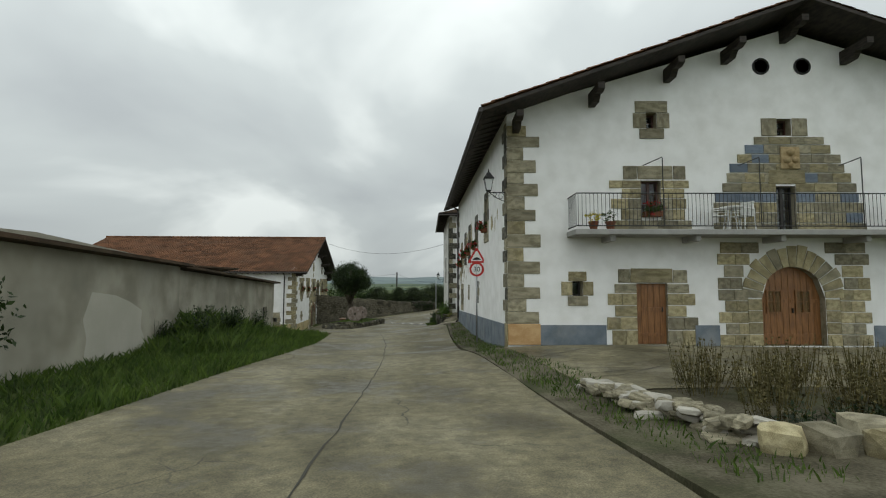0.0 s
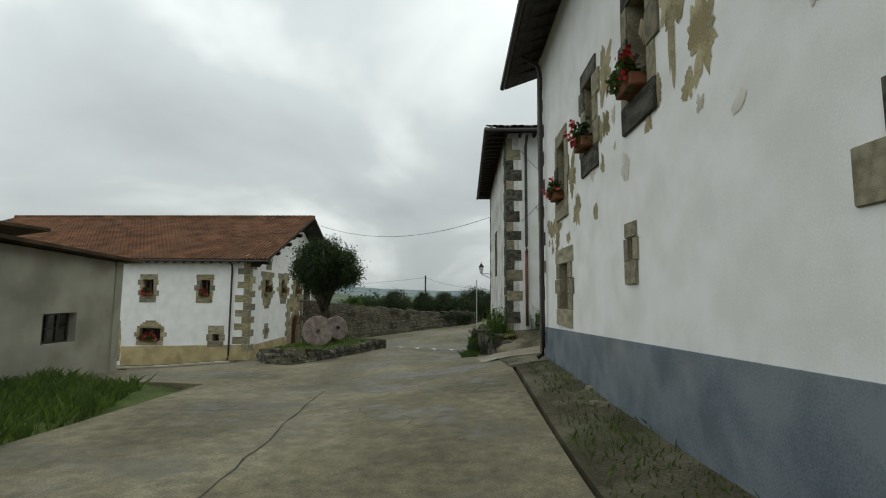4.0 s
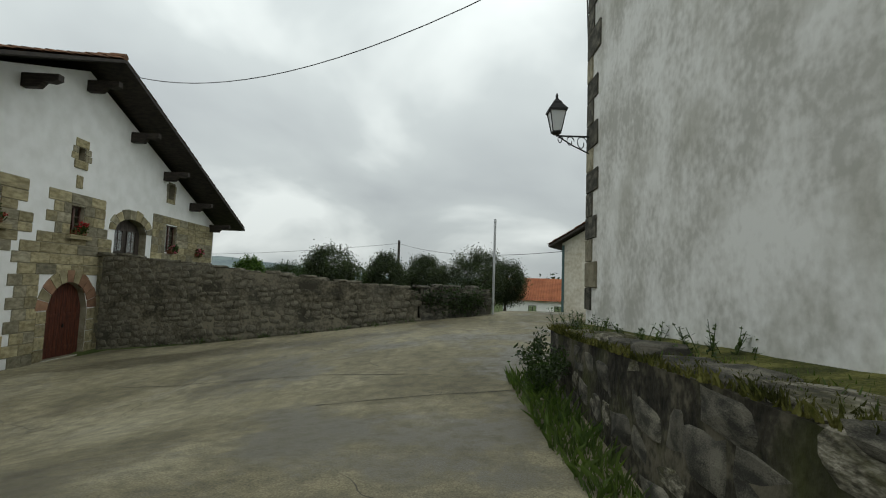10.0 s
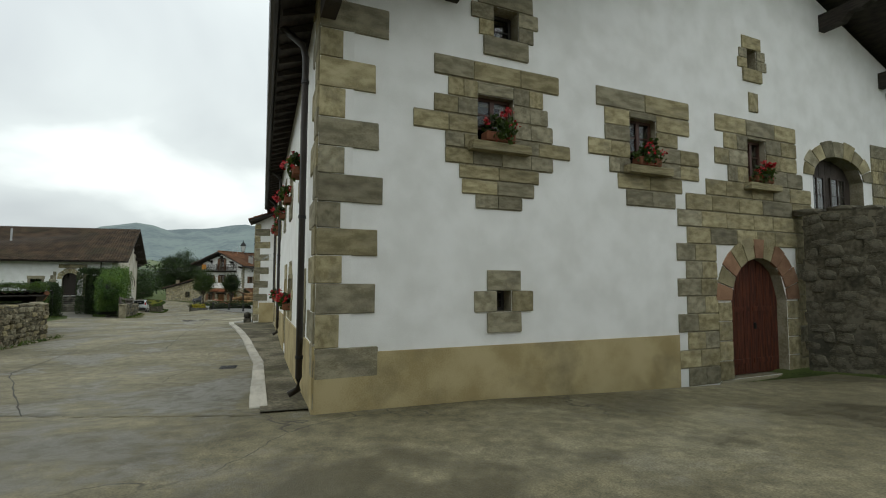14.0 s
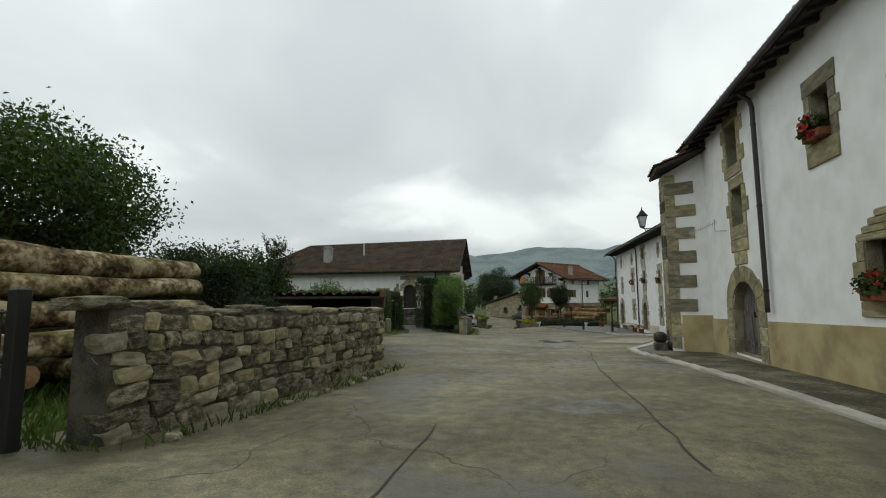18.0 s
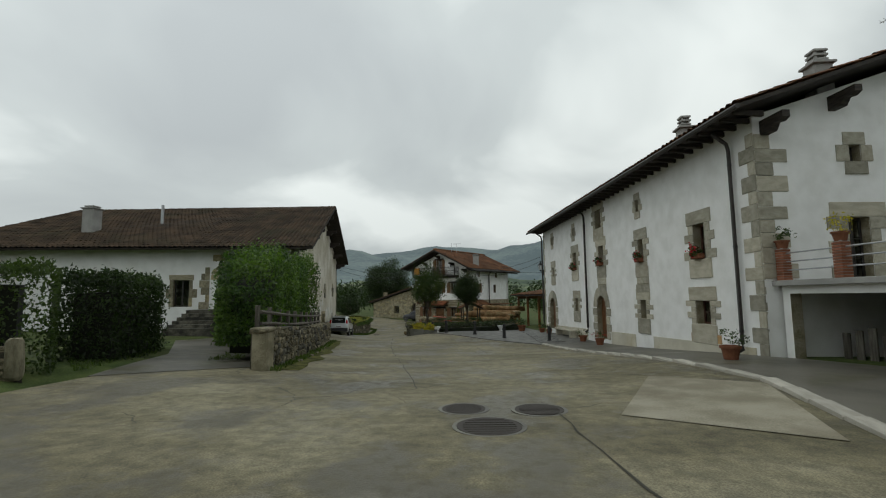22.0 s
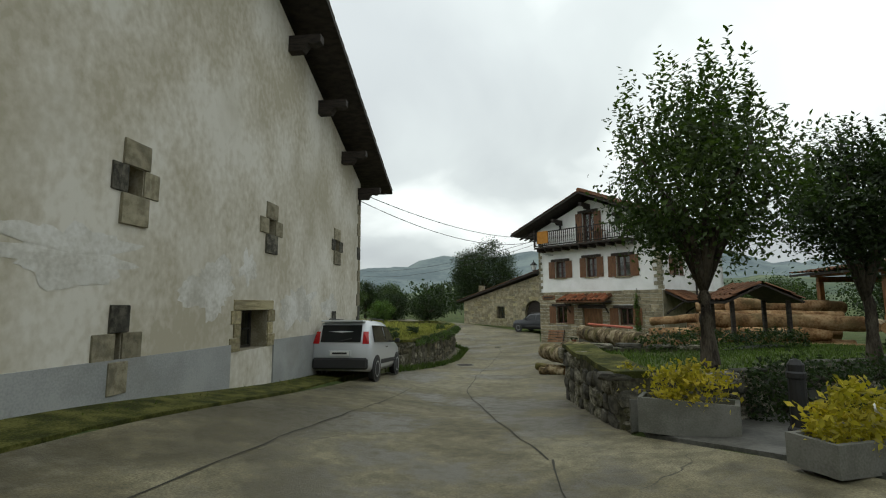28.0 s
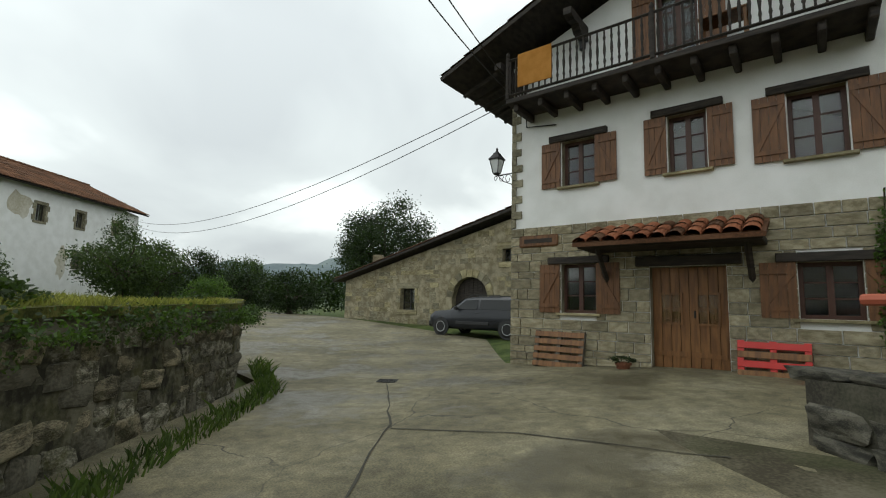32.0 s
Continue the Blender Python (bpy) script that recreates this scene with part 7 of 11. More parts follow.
for s0, s1, z0, z1, rise in h5s_holes[:2]:
    arch_stones(S5, s0, s1, z1 - rise, rise, PALE, H5, 250, 7, 0.45)
    for a, b in ((s0 - 0.42, s0 - 0.005), (s1 + 0.005, s1 + 0.42)):
        for k in range(4):
            stone(S5, a - (0.14 if k % 2 and a < s0 - 0.3 else 0), b + (0.14 if k % 2 and b > s1 + 0.3 else 0), z0 + 0.38 * k, z0 + 0.36 + 0.38 * k, PALE[k % 2], H5)
    plank_door(S5, s0, s1, z0, z1, H5, SHUTTER_WOOD, 0.25, rise, 2, "arched_door", "closed arched brown wooden door with glass", windows=(((s0 + s1) / 2 + 0.12, s1 - 0.15, z0 + 1.15, z0 + 1.6),))
plinth(S5, [(0.02, 0.9), (3.2, 9.0), (12.3, 14.9), (16.5, LS5 - 0.5)], -6.5, -5.15, -4.55, material("cream_plinth", [(0.50, 0.47, 0.38), (0.60, 0.57, 0.47)], 1.2, 50, 0.9, 0.4, stain=(0.38, 0.32, 0.18), stain_scale=0.7), H5)
quoins(S5, LS5, -1, -4.8, 1.3, PALE, H5, 260, 0.3, 0.62, 0.4, 0, 0.015)
quoins(E5, 0.0, 1, -2.7, 1.3, PALE, H5, 261, 0.45, 0.85, 0.4, 1, 0.015)
quoins(S5, 0.0, 1, -5.2, 1.4, PALE, H5, 262, 0.2, 0.36, 0.42, 0, 0.02)
drainpipe(S5, 9.35, -5.1, 1.35, H5)
drainpipe(S5, 21.85, -4.75, 1.2, H5)
drainpipe(S5, -0.05, -5.3, 1.3, H5)
surround(E5, 2.45, 3.05, -2.7, -1.05, PALE, H5, 263, 0.3, 0.55, 5, 0.4, 0, 0.5, 0)
surround(E5, 2.67, 3.0, 0.48, 0.95, PALE, H5, 264, 0.36, 0.4, 1, 0.36, 0.36, 0.15, 0.15)
surround(E5, 6.2, 6.9, -2.7, -1.05, PALE, H5, 265, 0.3, 0.55, 5, 0.4, 0, 0.5, 0)
window(E5, 2.45, 3.05, -2.7, -1.05, H5, 0.25, FRAME_DARK, 2, 2)
window(E5, 2.67, 3.0, 0.48, 0.95, H5, 0.25, FRAME_DARK, 1, 0)
window(E5, 6.2, 6.9, -2.7, -1.05, H5, 0.25, FRAME_DARK, 2, 2)
window(E5, 6.3, 6.8, 0.4, 1.2, H5, 0.25, FRAME_DARK, 2, 1)
for s, z in ((0.3, 1.6), (2.3, 2.3), (4.6, 3.05), (7.0, 3.8), (9.4, 3.05)):
    corbel(E5, s, z, H5, 0.85, 0.2, 0.4)
a, b = S5.at(-0.6, 0, 1.72), S5.at(LS5 + 0.7, 0, 1.72)
rafters(a, b, 0, tuple(Vector((S5.d.y, -S5.d.x, 0)) * 0.8), H5, 44)
bm = bmesh.new()
add_tube(bm, [(-73.75, 45.12, 1.68), (-49.3, 47.8, 1.68)], 0.07, 8)
part("gutter", bm, PIPE_BROWN, H5)
chimney(Matrix.Translation((-51.2, 51.2, 2.55)), H5, 0.5, 0.95)
chimney(Matrix.Translation((-54.4, 48.75, 2.1)), H5, 0.45, 0.75)
chimney(Matrix.Translation((-63.0, 49.5, 2.6)), H5, 0.4, 0.5, CEMENT, 2)
chimney(Matrix.Translation((-66.5, 50.5, 2.9)), H5, 0.4, 0.5, CEMENT, 1)
wall_lamp(Face((-72.95, 46.3), (-72.9, 46.1)), 0.1, -1.2, arm=0.6)
# terrace over the garage
G5 = thing("garage_terrace", pose(-48.4, 50.5, -4.8), "low white garage with a roof terrace and brick piers", "garage")
GF = Face((-50.25, 49.1), (-46.3, 49.55))
wall("wall", GF, -5.4, [(0, -2.9), (GF.length, -2.9)], [(0.25, 3.55, -4.85, -3.1, 0)], WHITE, G5, 0.3)
wall("wall", Face((-46.3, 49.55), (-46.9, 57)), -5.4, [(0, -2.9), (7.5, -2.9)], [], WHITE, G5, 0.3)
part("terrace_slab", box(-0.1, GF.length + 0.2, -0.2, 8, -2.9, -2.76, 0.01), CEMENT, G5, "", GF.m)
for k in range(9):
    part("gate_slat", box(0.35 + 0.35 * k, 0.55 + 0.35 * k, 1.2, 1.24, -4.85, -4.1 + 0.08 * (k % 3)), GREY_WOOD, G5, "", GF.m)
part("inner_wall", box(0.0, 3.9, 4.0, 4.1, -5.2, -2.95), DARK_CONCRETE, G5, "", GF.m)
bp = bpy.data.meshes.new("brick")
bm = box(-0.12, 0.12, -0.12, 0.12, 0, 0.055, 0.005)
bm.to_mesh(bp)
bm.free()
bp.materials.append(BRICK)
for k, (s, y) in enumerate(((0.12, 0.0), (1.85, 0.0), (3.75, 0.0), (3.75, 2.6), (3.75, 5.0))):
    pr = part("pier_core", box(s - 0.1, s + 0.1, y - 0.1, y + 0.1, -2.76, -1.92), CEMENT, G5, "", GF.m)
    for j in range(12):
        put("brick", bp, None, pr, "", GF.m @ Matrix.Translation((s, y, -2.755 + 0.068 * j)) @ Matrix.Rotation(0.02 * ((j * 7) % 3 - 1), 4, "Z"))
    flower_pot(GF.m @ Matrix.Translation((s, y, -1.935)), 0.17, 0.22, [LEAF_MID, LEAF_YELLOW, LEAF_YELLOW, LEAF_MID, LEAF_MID][k], None, 300 + k, tall=0.42, spread=1.7)
for z in (-2.5, -2.28, -2.06):
    part("rail", tube([(0.12, 0, z), (3.75, 0, z), (3.75, 5.2, z)], 0.02, 6), METAL_GREY, G5, "", GF.m)

# ---- details of the chalet house ----
BUFF = material("buff_grey_rubble", [(0.19, 0.162, 0.10), (0.28, 0.243, 0.16), (0.38, 0.337, 0.235)], 3, 45, 0.9, 0.6, vary=0.3, stain=(0.15, 0.135, 0.10), stain_scale=1.4)
rnd = random.Random(77)
z = -7.0
holes6 = [h[:4] for h in h6_holes[:3]]
while z < -3.5:
    hh = rnd.uniform(0.15, 0.26)
    hh = min(hh, -3.42 - z)
    s = rnd.uniform(-0.2, 0.0)
    while s < LF6:
        w = rnd.uniform(0.25, 0.6)
        a, b = max(s, 0.0), min(s + w, LF6)
        ok = b - a > 0.08
        for h in holes6:
            if z < h[3] and z + hh > h[2] and b > h[0] and a < h[1]:
                if a < h[0] - 0.08:
                    b = h[0]
                elif b > h[1] + 0.08:
                    a = h[1]
                else:
                    ok = False
        if ok:
            stone(F6, a + 0.008, b - 0.008, z + 0.008, z + hh - 0.008, BUFF, H6, 0.03, rnd)
        s += w
    z += hh
part("stone_facing", box(0.02, 9.28, -0.035, 0.0, -7.3, -3.45), BUFF, H6, "", N6.m)
quoins(F6, 0.0, 1, -3.4, 0.4, [GREY_STONE], H6, 270, 0.12, 0.28, 0.2, 0, 0.05)
quoins(F6, LF6, -1, -3.4, 0.2, [GREY_STONE], H6, 271, 0.2, 0.42, 0.2, 0, 0.05)
quoins(N6, 0.0, 1, -3.4, 0.2, [GREY_STONE], H6, 272, 0.12, 0.28, 0.2, 1, 0.05)


def shutter(face, s0, s1, z0, z1, parent, side, y=-0.06):
    """An open plank shutter lying against the wall, with two battens and a brace."""
    bm = bmesh.new()
    n, boards = 4, []
    for k in range(n):
        boards.append(box(s0 + (s1 - s0) * k / n + 0.003, s0 + (s1 - s0) * (k + 1) / n - 0.003, y, y + 0.03, z0, z1))
    for zz in (z0 + 0.12, z1 - 0.2):
        add_box(bm, s0 + 0.02, s1 - 0.02, y - 0.022, y, zz, zz + 0.08)
    d = Vector((s1 - s0 - 0.1, 0, z1 - z0 - 0.4))
    ang = math.atan2(d.z, d.x) * side
    add_box(bm, -d.length / 2, d.length / 2, y - 0.02, y - 0.002, -0.035, 0.035, 0, Matrix.Translation(((s0 + s1) / 2, 0, (z0 + z1) / 2)) @ Matrix.Rotation(-ang, 4, "Y"))
    sh = part("shutter", bm, SHUTTER_WOOD, parent, "", face.m)
    for b in boards:
        part("board", b, SHUTTER_WOOD, sh, "", face.m)


for k, h in enumerate(h6_holes[1:]):
    s0, s1, z0, z1, _ = h
    window(F6, s0, s1, z0, z1, H6, 0.16, FRAME_BROWN, 2, 2 if k < 5 else 4, 0.07)
    part("lintel", box(s0 - 0.3, s1 + 0.3, -0.1, 0.1, z1 + 0.003, z1 + 0.16, 0.012), DARK_WOOD, H6, "dark wooden lintel beam", F6.m)
    part("sill", box(s0 - 0.1, s1 + 0.1, -0.1, 0.15, z0 - 0.06, z0 - 0.003, 0.008), SAND_STONE, H6, "", F6.m)
    w = (s1 - s0) * 0.62
    shutter(F6, s0 - w - 0.02, s0 - 0.02, z0, z1, H6, 1)
    shutter(F6, s1 + 0.02, s1 + w + 0.02, z0, z1, H6, -1)
for k, (s0, s1, z0, z1) in enumerate(((1.5, 2.3, -2.6, -1.5), (5.6, 6.2, -2.6, -1.6), (2.0, 2.5, -0.7, 0.0), (6.0, 6.5, -0.7, -0.1))):
    window(N6, s0, s1, z0, z1, H6, 0.16, FRAME_BROWN, 2, 1)
    if k == 0:
        shutter(N6, s0 - 0.5, s0 - 0.02, z0, z1, H6, 1)
        shutter(N6, s1 + 0.02, s1 + 0.5, z0, z1, H6, -1)
plank_door(F6, 3.2, 4.55, -6.45, -4.45, H6, BROWN_WOOD, 0.18, 0, 2, "door", "closed two-leaf brown wooden door with small panes", windows=((3.38, 3.72, -5.55, -5.0), (4.03, 4.37, -5.55, -5.0)), planks=4)
part("lintel", box(2.95, 4.8, -0.12, 0.1, -4.44, -4.24, 0.012), DARK_WOOD, H6, "", F6.m)
part("doorstep", box(3.0, 4.8, -0.35, 0.0, -6.62, -6.46, 0.02), CEMENT, H6, "", F6.m)
# porch roof of clay tiles
PR = part("porch_frame", box(2.05, 5.2, -0.95, 0.0, -4.12, -4.0, 0.02), DARK_WOOD, H6, "small tiled porch roof on wooden brackets", F6.m)
for s in (2.35, 4.95):
    part("brace", tube([(s, 0.0, -4.75), (s, -0.62, -4.1)], 0.055, 4), DARK_WOOD, PR, "", F6.m)
for k in range(11):
    for j in range(3):
        bm = bmesh.new()
        pts = []
        for i in range(7):
            a = math.pi * i / 6
            pts.append((math.cos(a) * 0.13, math.sin(a) * 0.1))
        y0, y1 = -0.02 - 0.33 * j, -0.42 - 0.33 * j
        z0, z1 = -3.62 - 0.13 * j, -3.76 - 0.13 * j
        v0 = [bm.verts.new((2.15 + 0.29 * k + x, y0, z0 + q)) for x, q in pts]
        v1 = [bm.verts.new((2.15 + 0.29 * k + x * 1.1, y1, z1 + q * 1.1)) for x, q in pts]
        for i in range(6):
            bm.faces.new((v0[i], v0[i + 1], v1[i + 1], v1[i]))
        part("porch_tile", bm, ORANGE_TILE if (k * 3 + j) % 5 else RED_TILE, PR, "", F6.m)
bm = bmesh.new()
vs = [bm.verts.new(p) for p in ((2.0, 0, -3.62), (5.25, 0, -3.62), (5.25, -1.05, -4.02), (2.0, -1.05, -4.02), (2.0, 0, -3.7), (5.25, 0, -3.7), (5.25, -1.05, -4.1), (2.0, -1.05, -4.1))]
for f in ((0, 1, 2, 3), (7, 6, 5, 4), (0, 4, 5, 1), (1, 5, 6, 2), (2, 6, 7, 3), (3, 7, 4, 0)):
    bm.faces.new([vs[i] for i in f])
part("porch_deck", bm, RED_TILE, PR, "", F6.m)
# wooden balcony
B6 = part("balcony", box(0.35, 6.85, -0.95, 0.0, -0.62, -0.5, 0.015), DARK_WOOD, H6, "long dark wooden balcony with turned balusters", F6.m)
for k in range(11):
    part("joist", box(0.5 + 0.62 * k, 0.62 + 0.62 * k, -0.85, 0.0, -0.8, -0.62, 0.02), DARK_WOOD, B6, "", F6.m)
for a, b in (((0.38, -0.92, 0.45), (6.82, -0.92, 0.45)), ((0.38, -0.92, -0.42), (6.82, -0.92, -0.42)), ((0.38, -0.92, 0.45), (0.38, 0, 0.45)), ((6.82, -0.92, 0.45), (6.82, 0, 0.45))):
    part("rail", tube([a, b], 0.035, 4), DARK_WOOD, B6, "", F6.m)
bl = bpy.data.meshes.new("baluster")
bm = lathe([(0.02, 0), (0.02, 0.12), (0.032, 0.16), (0.018, 0.24), (0.034, 0.42), (0.018, 0.6), (0.032, 0.68), (0.02, 0.72), (0.02, 0.86)], 8)
bm.to_mesh(bl)
bm.free()
bl.materials.append(DARK_WOOD)
for k in range(44):
    put("baluster", bl, None, B6, "", F6.m @ Matrix.Translation((0.45 + 0.148 * k, -0.92, -0.42)))
for k in range(6):
    for s in (0.38, 6.82):
        put("baluster", bl, None, B6, "", F6.m @ Matrix.Translation((s, -0.8 + 0.148 * k, -0.42)))
for s in (0.38, 3.6, 6.82):
    part("newel", lathe([(0.05, -0.5), (0.05, 0.5), (0.03, 0.52), (0.055, 0.58), (0.03, 0.65), (0.005, 0.68)], 8), DARK_WOOD, B6, "", F6.m @ Matrix.Translation((s, -0.92, 0)))
m = F6.m @ Matrix.Translation((1.1, -0.98, 0))
DR = thing("hanging_cloth", m, "ochre orange cloth hung over the balcony rail", "cloth")
part("cloth", box(-0.42, 0.42, -0.015, 0.01, -0.3, 0.5, 0.005), material("ochre_cloth", [(0.36, 0.16, 0.03), (0.45, 0.21, 0.05)], 4, 60, 0.95, 0.2), DR, "", m)
m = F6.m @ Matrix.Translation((4.75, -0.45, -0.5))
BT = thing("balcony_table", m, "small wooden table on the balcony", "table")
part("tabletop", box(-0.4, 0.4, -0.25, 0.25, 0.62, 0.66, 0.01), BROWN_WOOD, BT, "", m)
for x in (-0.35, 0.35):
    for y in (-0.2, 0.2):
        part("leg", box(x - 0.025, x + 0.025, y - 0.025, y + 0.025, 0, 0.62), BROWN_WOOD, BT, "", m)
for s, z in ((1.9, 0.75), (5.75, 0.65)):
    m = F6.m @ Matrix.Translation((s, -0.14, z))
    LN = thing("wall_lantern", m, "small black iron lantern on the white gable", "lantern")
    part("lantern_body", lathe([(0.03, -0.16), (0.07, -0.12), (0.08, 0.06), (0.1, 0.08), (0.03, 0.17), (0.01, 0.2)], 6), METAL_BLACK, LN, "", m)
    part("hook", tube([(0, 0, 0.2), (0, 0.14, 0.24)], 0.01, 5), METAL_BLACK, LN, "", m)
for s, z in ((0.15, 0.45), (1.9, 1.2), (3.95, 1.95), (6.1, 1.0), (7.9, 0.15)):
    corbel(F6, s, z, H6, 1.0, 0.18, 0.34)
a, b = Vector(f6(LF6, -0.6, 0.3)), Vector(f6(LF6, 10.0, 0.3))
rafters(a, b, 0, tuple(D6 * 1.25 + UP * -0.42), H6, 20)
a, b = Vector(f6(0, -0.6, 0.72)), Vector(f6(0, 10.0, 0.72))
rafters(a, b, 0, tuple(-D6 * 1.3 + UP * -0.42), H6, 20)
bm = bmesh.new()
add_tube(bm, [f6(LF6 + 1.35, -1.15, 0.02), f6(LF6 + 1.35, 10.2, 0.02)], 0.07, 8)
part("gutter", bm, PIPE_BROWN, H6)
drainpipe(N6, 4.4, -6.3, -0.3, H6)
chimney(Matrix.Translation(f6(7.95, 2.0, 0.35)), H6, 0.7, 1.5, CEMENT, 1)
# lean-to porch over the side door
po = (f6(LF6 + 0.02, 0.2, -3.5), f6(LF6 + 0.02, 3.0, -3.5), f6(LF6 + 1.2, 3.0, -4.1), f6(LF6 + 1.2, 0.2, -4.1))
tile_slope(po[1], po[0], po[3], po[2], RED_TILE, H6, "porch_roof", seed=57)
roof_boards(po[1], po[0], po[3], po[2], H6, 0.07, "porch_deck")
for b in (0.35, 2.85):
    bm = bmesh.new()
    add_tube(bm, [f6(LF6 + 0.02, b, -4.75), f6(LF6 + 0.95, b, -4.12)], 0.05, 6)
    part("porch_brace", bm, DARK_WOOD, H6)
part("side_door", box(0.7, 1.75, -0.03, 0.02, -6.9, -4.55, 0.01), DARK_WOOD, H6, "dark wooden side door", N6.m)
part("aerial", tube([f6(4.3, 2.0, 2.4), f6(4.3, 2.0, 3.7)], 0.02, 5), METAL_GREY, H6)
wall_lamp(Face(F6.at(-0.02, 0.2, 0).to_tuple()[:2], F6.at(-0.02, -0.2, 0).to_tuple()[:2]), 0.1, -1.95, arm=0.5)
m = F6.m @ Matrix.Translation((0.75, -0.06, -3.76))
SG = thing("name_board", m, "brown wooden name board fixed to the stone wall", "sign")
part("board", box(-0.5, 0.5, -0.02, 0.03, -0.14, 0.14, 0.03), SHUTTER_WOOD, SG, "", m)
part("text_bar", box(-0.36, 0.36, -0.028, -0.02, -0.05, 0.05), DARK_WOOD, SG, "", m)
bm = bmesh.new()
add_tube(bm, [F6.at(0.05, -0.05, 0.45), F6.at(0.38, -0.05, 0.4), F6.at(0.42, -0.05, -0.9), F6.at(1.2, -0.05, -1.0)], 0.018, 5)
part("cable", bm, CABLE, H6)
# pallets, pot and side porch
for s, col, w, nm in ((1.3, BROWN_WOOD, 1.15, "weathered wooden pallet leaning on the house wall"), (5.2, RED_PAINT, 1.05, "red and bare wood pallet leaning on the house wall")):
    m = F6.m @ Matrix.Translation((s, -0.3, -6.62 if s < 3 else -6.6)) @ Matrix.Rotation(radians(-14), 4, "X")
    PL = thing("pallet", m, nm, "pallet", "pallets")
    for k in range(5):
        part("slat", box(-w / 2, w / 2, -0.02, 0.0, 0.02 + 0.165 * k, 0.135 + 0.165 * k, 0.005), (BROWN_WOOD if k % 2 or s < 3 else col), PL, "", m)
    for x in (-w / 2 + 0.05, 0, w / 2 - 0.05):
        part("block", box(x - 0.05, x + 0.05, 0.0, 0.1, 0.02, 0.82), GREY_WOOD if s < 3 else col, PL, "", m)
flower_pot(Matrix.Translation(F6.at(2.75, -0.35, -6.6)), 0.15, 0.24, LEAF_DARK, None, 310, tall=0.12)
SP6 = part("side_porch_deck", box(2.4, 7.5, -1.6, 0.0, -4.05, -3.95), RED_TILE, H6, "tiled lean-to porch on the side wall", N6.m @ Matrix.Translation((0, 0, 0)))
for s in (2.6, 7.3):
    part("post", box(s - 0.06, s + 0.06, -1.5, -1.38, -6.3, -4.05), DARK_WOOD, SP6, "", N6.m)

# ---- plants ----


def tree(m, trunk_h, trunk_r, crown_z, radii, n, leaf, mat, seed, label, limbs=7, fork=0.75, clumps=80, sprouts=0, reach=0.5, bark=BARK, lumpy=0.4, spread=0.14, fill=0.45, name="tree"):
    """A tree: tapered trunk with limbs, and a crown of separate leaves in uneven clumps."""
    rnd = random.Random(seed)
    t = thing(name, m, label, "tree")
    bm = bmesh.new()
    k = 6
    pts = [(rnd.uniform(-1, 1) * trunk_r * 0.35 * (i / k), rnd.uniform(-1, 1) * trunk_r * 0.35 * (i / k), -0.15 + (trunk_h + 0.15) * i / k) for i in range(k + 1)]
    add_tube(bm, pts, [trunk_r * (1.45 if i == 0 else 1.12 if i == 1 else 1.0 - 0.35 * i / k) for i in range(k + 1)], 10)
    top = Vector(pts[int(k * fork) + 1 if int(k * fork) < k else k])
    for i in range(limbs):
        a = 2 * math.pi * (i + rnd.uniform(-0.3, 0.3)) / limbs
        end = Vector((math.cos(a) * radii[0] * 0.72, math.sin(a) * radii[1] * 0.72, crown_z + rnd.uniform(-0.25, 0.6) * radii[2]))
        mid = top.lerp(end, 0.5) + Vector((0, 0, 0.12 * radii[2]))
        add_tube(bm, [top - Vector((0, 0, 0.2)), top.lerp(mid, 0.5), mid, end], [trunk_r * 0.5, trunk_r * 0.4, trunk_r * 0.26, trunk_r * 0.08], 7)
    part("trunk", bm, bark, t, "", m, smooth=True)
    foliage("crown", m @ Matrix.Translation((0, 0, crown_z)), radii, n, leaf, mat, seed, t, clumps=clumps, lumpy=lumpy, spread=spread, fill=fill)
    if sprouts:
        bm = bmesh.new()
        for i in range(sprouts):
            a, r = rnd.uniform(0, 6.28), rnd.uniform(0.1, 0.85)
            p = Vector((math.cos(a) * radii[0] * r, math.sin(a) * radii[1] * r, crown_z + radii[2] * 0.8 * math.sqrt(1 - r * r)))
            q = p + Vector((rnd.uniform(-0.2, 0.2), rnd.uniform(-0.2, 0.2), rnd.uniform(0.3, 0.9) * radii[2] * reach))
            for j in range(26):
                c = p.lerp(q, j / 26)
                d = Vector((rnd.uniform(-1, 1), rnd.uniform(-1, 1), rnd.uniform(-0.1, 0.7))).normalized() * leaf * 1.15
                w = d.cross(Vector((0, 0, 1))).normalized() * leaf * 0.3
                vs = [bm.verts.new(x) for x in (c, c + d * 0.5 + w, c + d, c + d * 0.5 - w)]
                bm.faces.new(vs)
        part("sprout_growth", bm, mat, t, "", m, kind="stuff")
    return t


# Near-black twig colour: the shade deep inside a hedge is put into it.
TWIG_SHADE = plain("shaded_twigs", (0.012, 0.014, 0.007), 1.0)


